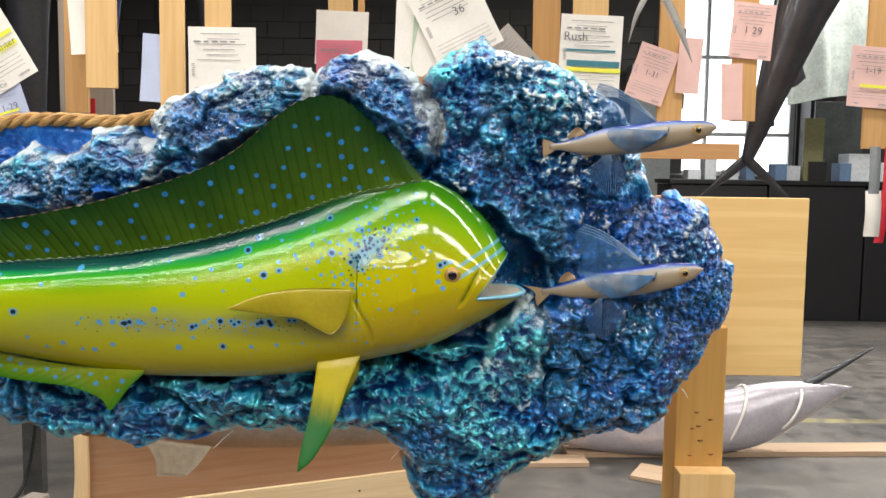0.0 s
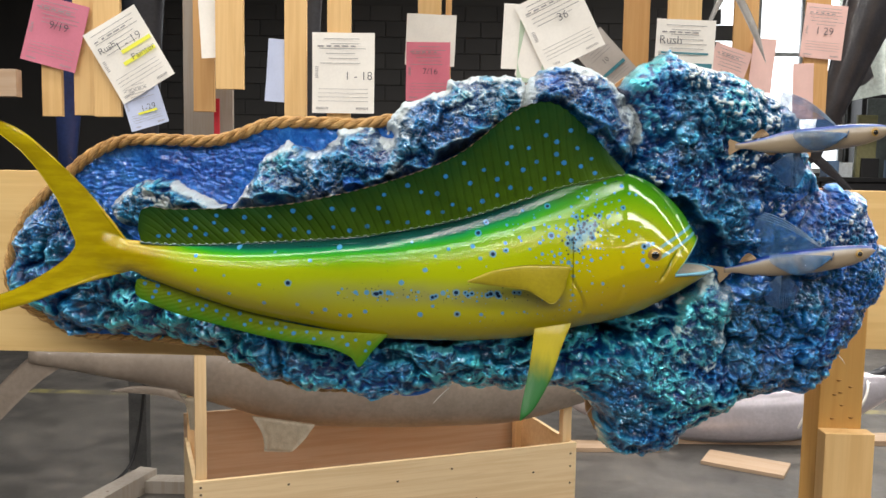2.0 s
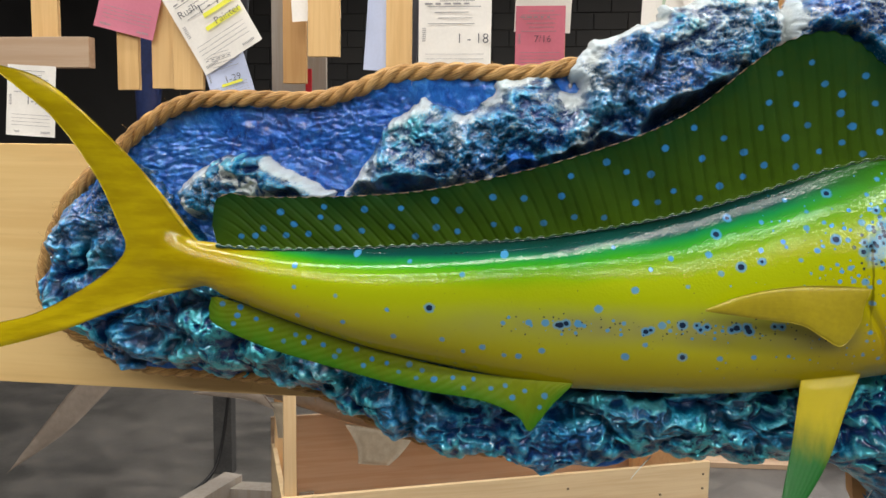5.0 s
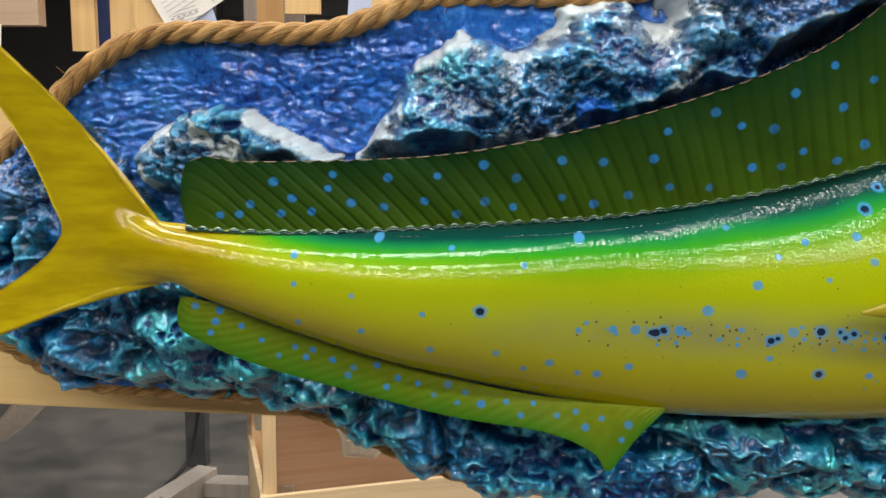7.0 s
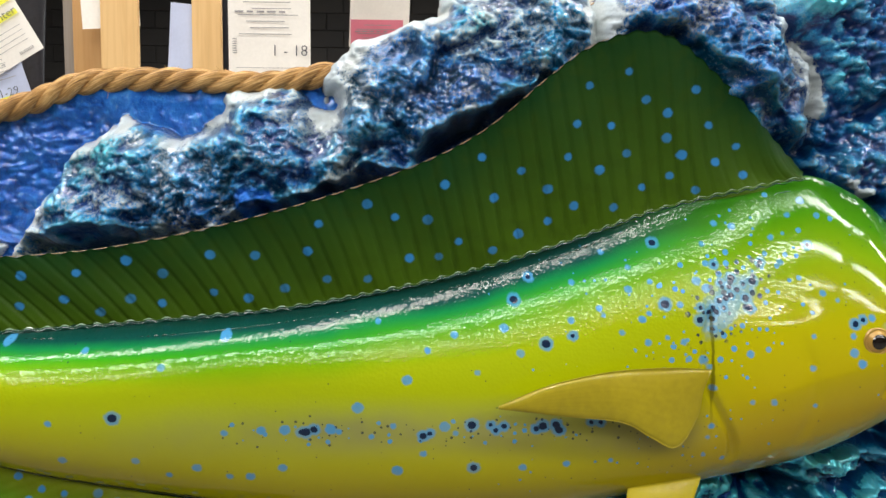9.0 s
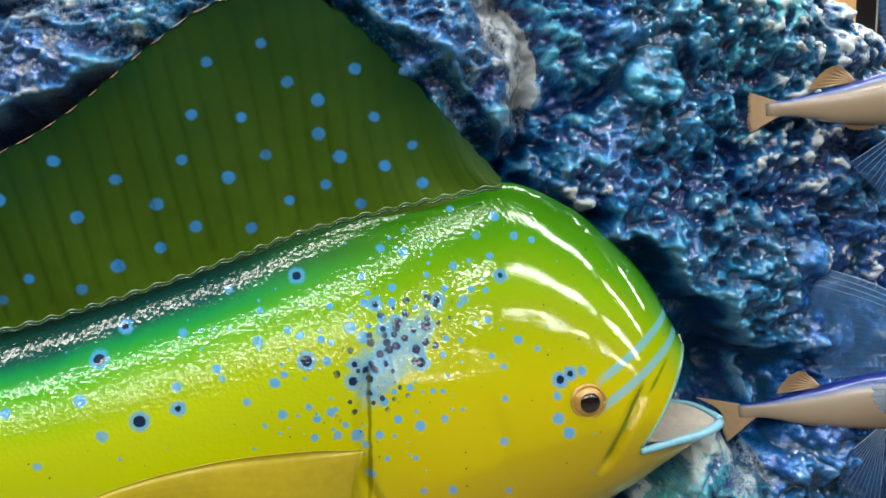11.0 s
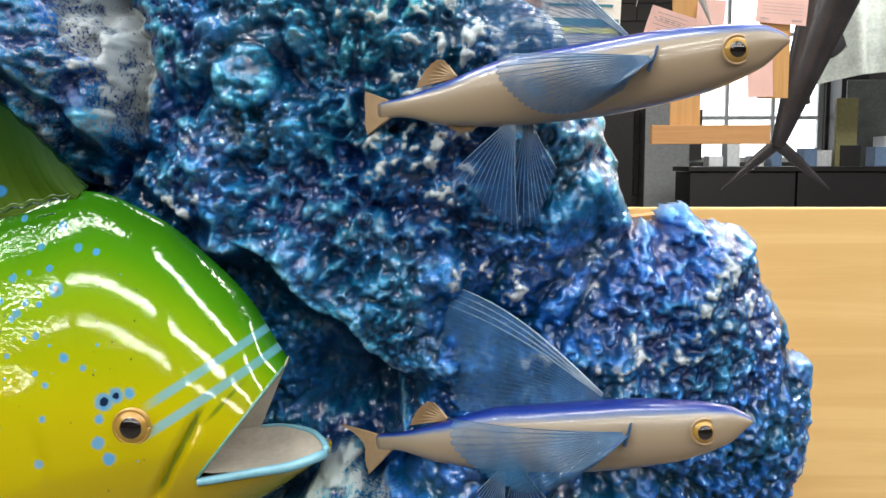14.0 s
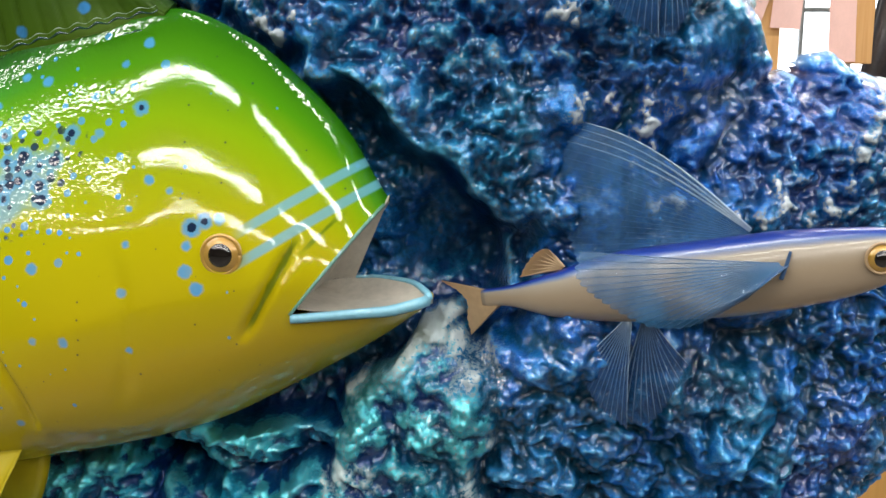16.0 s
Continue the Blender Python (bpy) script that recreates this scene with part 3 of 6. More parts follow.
slab("wall_north_sill", WX0, WX1, WY, WY + 0.2, 0, WZ0, WALL, "dark block wall under the window")
slab("wall_north_head", WX0, WX1, WY, WY + 0.2, WZ1, 4.4, WALL, "dark block wall over the window")

FRAME = plain("window_frame_paint", (0.55, 0.57, 0.58), 0.5)
win = thing("window_1", ((WX0 + WX1) / 2, WY + 0.1, WZ0), "tall workshop window with thin pale glazing bars", "window", kind="structure")
ww, wh = WX1 - WX0, WZ1 - WZ0
for i, px in enumerate((-ww / 2 + 0.03, -0.26, 0.28, ww / 2 - 0.03)):
    part("window_frame" if i in (0, 3) else "glazing_bar", box(px, 0, wh / 2, 0.06 if i in (0, 3) else 0.04, 0.06, wh), FRAME, win)
for i, pz in enumerate((0.03, 0.52, 1.48, wh - 0.03)):
    part("window_sill" if i == 0 else "glazing_bar", box(0, 0.002, pz, ww - 0.12, 0.055, 0.06 if i in (0, 3) else 0.045), FRAME, win)
sky_mat = bpy.data.materials.new("bright_day")
sky_mat.use_nodes = True
sky_mat.node_tree.nodes.clear()
em, outn = sky_mat.node_tree.nodes.new("ShaderNodeEmission"), sky_mat.node_tree.nodes.new("ShaderNodeOutputMaterial")
em.inputs[0].default_value, em.inputs[1].default_value = (0.93, 0.97, 1.0, 1), 3.0
sky_mat.node_tree.links.new(em.outputs[0], outn.inputs[0])
slab("backdrop", WX0 - 1.5, WX1 + 1.5, WY + 0.8, WY + 0.82, 0.5, 4.4, sky_mat, "bright overcast daylight outside the window")


# ---- the display frame that carries the mount ----
def plank(name, x0, x1, y, z0, z1, thick, mat, label, group="", turn=0.0):
    ob = part(name, box(0, 0, 0, x1 - x0, thick, z1 - z0, 0.0015), mat, None)
    ob.matrix_basis = pose((x0 + x1) / 2, y + thick / 2, (z0 + z1) / 2, 0, 0, turn)
    return tagged(ob, label, "board", group)


plank("pine_board", -2.1, -0.3, 1.27, 1.209, 1.531, 0.019, PINE_X, "wide pale pine board behind the fish tail", "boards of the display frame")
plank("pine_board", 0.05, 0.617, 1.438, 1.214, 1.518, 0.019, PINE_X, "wide pale pine board with a rough sawn end", "boards of the display frame")


def post(x, y, z1, w, d, mat, label, name="wooden_post"):
    ob = part(name, box(0, 0, z1 / 2, w, d, z1, 0.002), mat, None)
    ob.location = (x, y, 0)
    return tagged(ob, label, "post", "posts of the display frame")


main_post = post(0.4245, 1.4, 1.31, 0.079, 0.072, PINE_AMBER_Z, "doubled upright timber post with nail dents")
DENT = plain("bruised_wood", (0.32, 0.16, 0.045), 0.7)
KNOT = plain("wood_knot", (0.16, 0.06, 0.02), 0.6, scale=300, vary=0.5)


def flat_oval(name, x, y, z, rx, rz, mat, parent):
    """A shallow oval mark on an upright face, in its owner's space."""
    n = 14
    ring = [(x + rx * math.cos(6.2832 * i / n), y, z + rz * math.sin(6.2832 * i / n) + 0.15 * rx * math.cos(12.566 * i / n)) for i in range(n)]
    back = [(px, y + 0.002, pz) for px, _, pz in ring]
    return put(name, [(a + parent.location.x, b + parent.location.y, c + parent.location.z) for a, b, c in ring + back],
               [tuple(range(n))] + [(i, n + i, n + (i + 1) % n, (i + 1) % n) for i in range(n)], mat, parent)


for dx, dz in ((-0.006, 1.17), (0.016, 1.158), (-0.012, 1.143), (-0.002, 1.147), (0.002, 1.123), (-0.014, 1.098), (0.02, 1.1), (-0.014, 1.074), (0.006, 1.05)):
    flat_oval("nail_dent", dx, -0.0366, dz, 0.0045, 0.0016, DENT, main_post)
flat_oval("knot", 0.01, -0.0367, 1.076, 0.008, 0.005, KNOT, main_post)
post(-1.75, 1.33, 1.55, 0.089, 0.038, PINE_DARK_Z, "plain upright timber post of the frame")
post(0.429, 1.345, 1.08, 0.089, 0.036, PINE_Z, "short pale pine block screwed to the post", "wooden_block")


# blocks of the far wall, where it shows between the strips
block_mesh = None
for row in range(13):
    for col in range(19):
        if block_mesh is None:
            first = part("block", box(0, 0, 0, 0.388, 0.03, 0.188, 0.006), WALL, far_wall)
            block_mesh = first.data
            ob = first
        else:
            ob = new("block", block_mesh)
            ob.parent = far_wall
        ob.location = (-4.6 + 0.4 * col + 0.2 * (row % 2), WY - 0.004 - 0.003 * ((row * 7 + col * 3) % 3), 1.1 + 0.2 * row)


# ---- the reef plaque ----
MOUNT_Y = 1.245
PLAQUE = [(-0.394, 1.625), (-0.45, 1.616), (-0.532, 1.618), (-0.597, 1.615), (-0.647, 1.597), (-0.697, 1.585), (-0.782, 1.586), (-0.841, 1.582),
          (-0.89, 1.56), (-0.942, 1.517), (-0.994, 1.468), (-1.026, 1.41), (-1.037, 1.359), (-1.026, 1.318), (-0.984, 1.282), (-0.917, 1.255),
          (-0.785, 1.25), (-0.698, 1.235), (-0.629, 1.203), (-0.543, 1.174), (-0.47, 1.17)]
ROCK_TOP = [(-0.405, 1.62), (-0.366, 1.66), (-0.321, 1.678), (-0.266, 1.693), (-0.22, 1.702), (-0.212, 1.712), (-0.2, 1.7), (-0.185, 1.69), (-0.163, 1.707), (-0.113, 1.721),
            (-0.068, 1.713), (-0.036, 1.689), (-0.014, 1.707), (0.029, 1.734), (0.065, 1.735), (0.11, 1.716), (0.164, 1.704), (0.203, 1.68), (0.237, 1.653)]
ROCK_SIDE = [(0.265, 1.619), (0.286, 1.573), (0.292, 1.53), (0.311, 1.524), (0.339, 1.529), (0.367, 1.511), (0.388, 1.476), (0.407, 1.444), (0.416, 1.389),
             (0.412, 1.341), (0.391, 1.316), (0.364, 1.279), (0.342, 1.238), (0.331, 1.209), (0.292, 1.184), (0.251, 1.19), (0.211, 1.175), (0.167, 1.163), (0.138, 1.138)]
ROCK_BASE = [(0.103, 1.115), (0.075, 1.085), (0.049, 1.073), (0.0, 1.074), (-0.026, 1.082), (-0.051, 1.115), (-0.052, 1.148), (-0.095, 1.176), (-0.142, 1.184),
             (-0.273, 1.18), (-0.357, 1.168), (-0.433, 1.152), (-0.49, 1.164), (-0.547, 1.172)]


def smooth_loop(points, n=220):
    return soft_curve(list(points) + [points[0]], n)[:-1]


def blur(a, k):
    """Mean over a square of 2k + 1 grid points."""
    for axis in (0, 1):
        p = np.cumsum(np.pad(a, [(k + 1, k) if i == axis else (0, 0) for i in (0, 1)], mode="edge"), axis)
        n = a.shape[axis]
        a = (np.take(p, range(2 * k + 1, 2 * k + 1 + n), axis) - np.take(p, range(n), axis)) / (2 * k + 1)
    return a


def swell(gx, gz, n, lo, hi, seed, where):
    """Rounded knobs of many sizes strewn over a stretch of the relief."""
    rng = np.random.RandomState(seed)
    out = np.zeros(gx.shape)
    x0, z0, d = gx[0, 0], gz[0, 0], gx[1, 0] - gx[0, 0]
    for _ in range(n):
        cx, cz = rng.uniform(where[0], where[1]), rng.uniform(where[2], where[3])
        r = lo + (hi - lo) * rng.uniform() ** 2.2
        flatten, turn, stretch = rng.uniform(0.45, 0.95), rng.uniform(0, 3.14), rng.uniform(1.0, 1.7)
        i, j, k = int((cx - x0) / d), int((cz - z0) / d), int(r * 1.8 / d) + 2
        i0, i1, j0, j1 = max(i - k, 0), max(min(i + k, gx.shape[0]), 0), max(j - k, 0), max(min(j + k, gx.shape[1]), 0)
        if i1 <= i0 or j1 <= j0:
            continue
        wx, wz = gx[i0:i1, j0:j1] - cx, gz[i0:i1, j0:j1] - cz
        wob = 1 + 0.25 * lattice(wx + cx, wz + cz, 90, seed + 50)
        a, b = (wx * math.cos(turn) + wz * math.sin(turn)) / stretch, wz * math.cos(turn) - wx * math.sin(turn)
        out[i0:i1, j0:j1] = np.maximum(out[i0:i1, j0:j1], flatten * r * np.sqrt(np.clip(1 - (a * a + b * b) * wob / r ** 2, 0, 1)))
    return out


def reef_heights():
    step_x = 0.00105
    gx, gz = np.meshgrid(np.arange(-1.06, 0.435, step_x), np.arange(1.055, 1.755, step_x), indexing="ij")
    # ragged edges: the plan is shaken before any outline is looked up
    jx = gx + 0.006 * fractal(gx, gz, 38, 5, 3)
    jz = gz + 0.006 * fractal(gx, gz, 38, 15, 3)
    plaque = smooth_loop(PLAQUE + [(-0.3, 1.2), (-0.3, 1.6)], 160)
    d_plaque = inside_by(gx, gz, plaque)
    flat = np.where(d_plaque > 0, 0.05 * np.sqrt(np.clip(1 - (1 - np.clip(d_plaque / 0.008, 0, 1)) ** 2, 0, 1)), -1)
    flat += (0.0024 * fractal(gx, gz, 22, 31, 4) - 0.0042 * np.abs(fractal(gx + 0.01 * lattice(gx, gz, 30, 45), gz * 1.7, 42, 44, 3, 0.6)) * step(fractal(gx, gz, 9, 46, 2), -0.5, 0.3)) * (d_plaque > 0.004)
    broad = fractal(gx, gz, 8, 61, 3)
    fine = fractal(gx, gz, 125, 25, 3, 0.65)
    pits = np.abs(fractal(gx, gz, 100, 27, 3, 0.6)) * 1.6 - 0.5
    billow = np.abs(fractal(gx + 0.012 * lattice(gx, gz, 30, 101), gz * 1.2, 13, 21, 3)) * 1.6
    wx, wz = gx + 0.008 * fractal(gx, gz, 45, 103, 2), gz + 0.008 * fractal(gx, gz, 45, 109, 2)

    def pillows(a, b, scale, seed, sharp=0.5):
        """Cushions pressed against each other, with creased valleys between."""
        return np.clip(1 - (cells(a, b, scale, seed) / 0.85) ** 2, 0, 1) ** sharp

    drift = pillows(0.85 * wx + 0.5 * wz, 1.25 * (0.85 * wz - 0.5 * wx), 24, 31) + 0.28 * pillows(wx, 1.2 * wz, 62, 33)
    nuggets = pillows(wx, wz, 46, 35, 0.6) + 0.5 * pillows(wx, wz, 105, 37)
    sheets = pillows(wx * 0.75, wz * 1.35, 36, 39, 0.7) + 0.35 * (1 - 2 * np.abs(fractal(wx, wz * 1.4, 34, 141, 2)))
    ledge = fractal(wx, wz + 0.25 * wx, 22, 151, 3) * 0.5 + 1.1 * (wz - 0.3 * wx) * 34
    ledges = (ledge - np.floor(ledge)) ** 1.6
    chips = 1 - np.abs(fractal(wx * 0.7 + 0.3 * wz, wz * 1.5, 40, 153, 4, 0.6)) * 1.7
    wrinkle = 1 - np.abs(fractal(wx + 0.3 * wz, wz * 1.5, 62, 155, 2, 0.6)) * 1.8
    crags = pillows(wx, wz * 1.2, 55, 43, 0.8) + 0.5 * pillows(wx, wz, 120, 47)
    sponge = pillows(wx, wz, 190, 41) - 0.5
    parts = {
        "crest": ([(-0.87, 1.478), (-0.84, 1.505), (-0.8, 1.522), (-0.765, 1.526), (-0.73, 1.512), (-0.69, 1.495), (-0.665, 1.475), (-0.7, 1.46), (-0.78, 1.44), (-0.84, 1.44)], 0.09, 0.03),
        "ridge": ([(-0.665, 1.48), (-0.635, 1.52), (-0.6, 1.565), (-0.56, 1.588), (-0.515, 1.578), (-0.48, 1.61), (-0.43, 1.614), (-0.405, 1.6)] + ROCK_TOP[:8]
                  + [(-0.17, 1.64), (-0.25, 1.55), (-0.4, 1.49), (-0.55, 1.46), (-0.65, 1.455)], 0.115, 0.06),
        "boulder": ([(-0.19, 1.668), (-0.163, 1.707), (-0.113, 1.721), (-0.068, 1.713), (-0.03, 1.683), (0.0, 1.62), (-0.003, 1.565), (-0.05, 1.54), (-0.16, 1.57)], 0.128, 0.06),
        "wall": ([(-0.03, 1.69)] + ROCK_TOP[12:] + ROCK_SIDE[:3] + [(0.285, 1.49), (0.24, 1.34), (0.16, 1.3), (0.0, 1.28), (-0.1, 1.33), (-0.1, 1.5), (-0.02, 1.58)], 0.11, 0.07),
        "shoulder": ([(0.2, 1.5)] + ROCK_SIDE[2:] + ROCK_BASE[:1] + [(0.1, 1.2), (0.12, 1.36)], 0.1, 0.075),
        "lobe": (ROCK_SIDE[-3:] + ROCK_BASE[:9] + [(-0.16, 1.23), (-0.05, 1.29), (0.1, 1.33), (0.15, 1.28)], 0.125, 0.07),
        "chin": ([(0.05, 1.34), (0.09, 1.375), (0.12, 1.39), (0.14, 1.37), (0.147, 1.33), (0.142, 1.27), (0.1, 1.235), (0.05, 1.27)], 0.125, 0.05),
        "under": (PLAQUE[9:] + ROCK_BASE[-5:-2][::-1] + [(-0.1, 1.185), (-0.05, 1.31), (-0.3, 1.3), (-0.6, 1.32), (-0.78, 1.39), (-0.84, 1.44), (-0.88, 1.5)], 0.092, 0.045),
    }
    level = np.full(gx.shape, -1.0)
    rock = np.zeros(gx.shape)
    inside = {}
    for name, (poly, high, round_) in parts.items():
        d = inside_by(jx, jz, smooth_loop(poly, 110))
        inside[name] = d
        u = np.clip(d / round_, 0, 1)
        h = np.where(d > 0, 0.012 + (high - 0.012) * np.sqrt(np.clip(1 - (1 - u) ** 2, 0, 1)), -1)
        rock = np.maximum(rock, step(d, 0, 0.012))
        level = np.maximum(level, h)
    # what each stretch is made of
    right = step(gx, -0.07, 0.0)
    block = step(inside_by(jx, jz, smooth_loop([(0.27, 1.53), (0.315, 1.54), (0.36, 1.53), (0.4, 1.47), (0.425, 1.4), (0.42, 1.33), (0.36, 1.26), (0.3, 1.28), (0.285, 1.4)], 60)), 0.0, 0.02)
    low = step(gz, 1.4, 1.33) * right * (1 - block)
    wall = right * (1 - block) * (1 - low)
    left_top = (1 - right) * step(gz, 1.40, 1.45)
    left_low = (1 - right) * (1 - step(gz, 1.40, 1.45))
    domes = swell(gx, gz, 130, 0.007, 0.024, 7, (-0.06, 0.3, 1.36, 1.75))
    beads = swell(gx, gz, 420, 0.0025, 0.007, 8, (0.2, 0.42, 1.2, 1.56)) * step(fractal(gx, gz, 16, 131, 2), -0.25, 0.25)
    pebbles = swell(gx, gz, 150, 0.008, 0.028, 9, (-0.16, 0.36, 1.06, 1.4))
    cap = np.zeros(gx.shape)
    for name, deep in (("crest", 0.026), ("ridge", 0.03), ("boulder", 0.03)):
        cap = np.maximum(cap, 0.95 * step(inside[name], -0.002, 0.003) * step(inside[name], deep, 0.0))
    cap *= step(gz, 1.45, 1.5) * step(fractal(gx, gz, 22, 83, 3), -0.5, 0.1)
    silver = step(inside["boulder"], -0.002, 0.004) * step(inside["boulder"], 0.042, 0.02) * step(gx, -0.085, -0.03) * step(gz, 1.555, 1.585)
    band = step(inside["boulder"], -0.002, 0.003) * step(inside["boulder"], 0.017, 0.009) * step(gx, -0.06, -0.03) * step(gz, 1.575, 1.6)
    cap = np.maximum(cap, np.maximum(0.5 * silver, 0.8 * band))
    patchy = step(fractal(gx, gz, 13, 97, 3), -0.3, 0.5)
    grit = step(fractal(gx, gz, 18, 85, 3), -0.5, 0.35)
    rough = rock * (0.008 * broad
                    + wall * (0.012 * (drift - 0.8) + 0.45 * domes + 0.012 * (billow - 0.5) + 0.003 * fine * (0.5 + 0.7 * grit) + 0.0024 * pits * (0.4 + 0.6 * grit) + 0.35 * beads)
                    + block * (0.004 * (billow - 0.5) + 0.002 * sponge + 0.0034 * fine + 0.0026 * pits)
                    + low * (0.0095 * (nuggets - 0.9) + 0.25 * pebbles + 0.012 * (billow - 0.5) + 0.002 * fine + 0.0016 * pits + 0.0028 * (wrinkle - 0.5))
                    + left_top * (1 - 0.85 * cap) * (0.014 * (billow - 0.5) + 0.0022 * (ledges - 0.5) * patchy + 0.003 * (chips - 0.4) + 0.0022 * (crags - 0.7) + 0.0024 * fine + 0.0014 * pits)
                    + left_low * (0.017 * (billow - 0.5) + 0.007 * (sheets - 0.7) * (0.4 + 0.6 * patchy) + 0.0014 * fine + 0.0034 * (wrinkle - 0.5)))
    # the crease between boulder and wall
    crease = np.exp(-((gx + 0.006 * fractal(gx, gz, 30, 161, 2) - (0.007 + 0.02 * (1.62 - gz))) / 0.006) ** 2) * step(gz, 1.55, 1.58) * step(gz, 1.70, 1.67)
    # rounded boulders bedded in the wall
    for kx, kz, kr in ((0.066, 1.606, 0.019), (0.099, 1.63, 0.013), (0.033, 1.612, 0.011), (0.115, 1.588, 0.012), (0.23, 1.6, 0.012)):
        dome_h = np.sqrt(np.clip(1 - ((gx - kx) ** 2 + (gz - kz) ** 2) / kr ** 2, 0, 1))
        level = level + 0.8 * kr * dome_h
    level = level + rough * step(level, 0.0, 0.04) - 0.009 * crease * (0.5 + 0.5 * lattice(gx, gz, 40, 163))
    body = inside_by(gx, gz, smooth_loop([(-0.8, 1.43), (-0.77, 1.46), (-0.5, 1.48), (-0.33, 1.53), (-0.2, 1.62), (-0.15, 1.635), (-0.1, 1.6), (0.0, 1.53), (0.07, 1.47), (0.1, 1.46), (0.13, 1.43), (0.135, 1.4), (0.11, 1.378), (0.05, 1.345), (-0.1, 1.31), (-0.45, 1.27), (-0.7, 1.34)], 120))
    body = body + 0.01 * fractal(gx, gz, 26, 111, 3)
    under = step(body, -0.06 + 0.01 * right + 0.04 * left_low * step(gx, -0.42, -0.34), -0.004)
    hollow = 0.137 - 0.012 * right - 0.037 * step(gx, -0.29, -0.2) * step(gz, 1.53, 1.57) * (1 - right)
    level = np.where(level > 0, np.minimum(level, 0.2 - hollow * under + 0.6 * rough * under), level)
    # the pale rock under the jaw stands clear of the fish
    rise = 0.07 + 0.055 * np.sqrt(np.clip(1 - (1 - np.clip(inside["chin"] / 0.022, 0, 1)) ** 2, 0, 1)) + 0.6 * (rough - 0.009 * broad * rock)
    level = np.where((inside["chin"] > 0) & (body < 0.002), np.maximum(level, rise), level)
    # hollows behind the tails of the flying fish and the open mouth
    for hx, hz, hr, hd in ((0.135, 1.41, 0.035, 0.05), (0.13, 1.587, 0.03, 0.025), (0.11, 1.43, 0.03, 0.012), (0.19, 1.46, 0.035, 0.01)):
        level -= hd * np.exp(-((gx - hx) ** 2 + (gz - hz) ** 2) / hr ** 2) * step(level, 0.03, 0.08)
    total = np.maximum(level, flat)
    # paint guides: dry-brushed tops over shade-dark hollows, tealness, whitening
    is_rock = (level > flat) * 1.0
    # a patch of bare plaque blue above the fin
    is_rock = is_rock * (1 - step(((gx + 0.452) / 0.018) ** 2 + ((gz - 1.515) / 0.016) ** 2 + 0.4 * fractal(gx, gz, 60, 151, 2), 1.1, 0.7))
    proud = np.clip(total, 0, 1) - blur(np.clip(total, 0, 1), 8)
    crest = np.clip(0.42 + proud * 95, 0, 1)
    teal = np.clip(0.2 + 0.4 * wall * step(gz, 1.45, 1.6) + 0.08 * left_top + 0.45 * low + 0.75 * left_low - 0.15 * block + 0.5 * step(inside["chin"], 0, 0.01)
                   - 0.5 * step(-gx, 0.8, 0.9) + 0.45 * fractal(gx, gz, 12, 71, 3), 0, 1) * is_rock
    marble = step(fractal(gx + 0.01 * lattice(gx, gz, 50, 107), gz, 30, 87, 4, 0.65), -0.15, 0.5)
    chalk = cap + 0.35 * step(inside["crest"], 0, 0.01) * marble + left_top * (0.5 + 0.5 * marble) * (0.32 + 0.42 * crest) + 0.8 * step(inside["chin"], 0, 0.006) * (0.35 + 0.65 * crest) * (0.45 + 0.55 * marble)
    chalk += (wall + block) * 0.72 * step(fractal(gx, gz, 15, 81, 4), 0.15, 0.6) * step(crest, 0.35, 0.8) + low * 0.12 * marble * crest + 0.4 * wall * grit * step(crest, 0.62, 0.95)
    chalk = np.clip(chalk, 0, 1) * is_rock + 0.12 * (1 - is_rock) * step(fractal(gx, gz, 20, 91, 3), 0.2, 0.7)
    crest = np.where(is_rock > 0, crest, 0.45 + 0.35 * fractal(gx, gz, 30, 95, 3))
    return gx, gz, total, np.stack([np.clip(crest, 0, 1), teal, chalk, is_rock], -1)


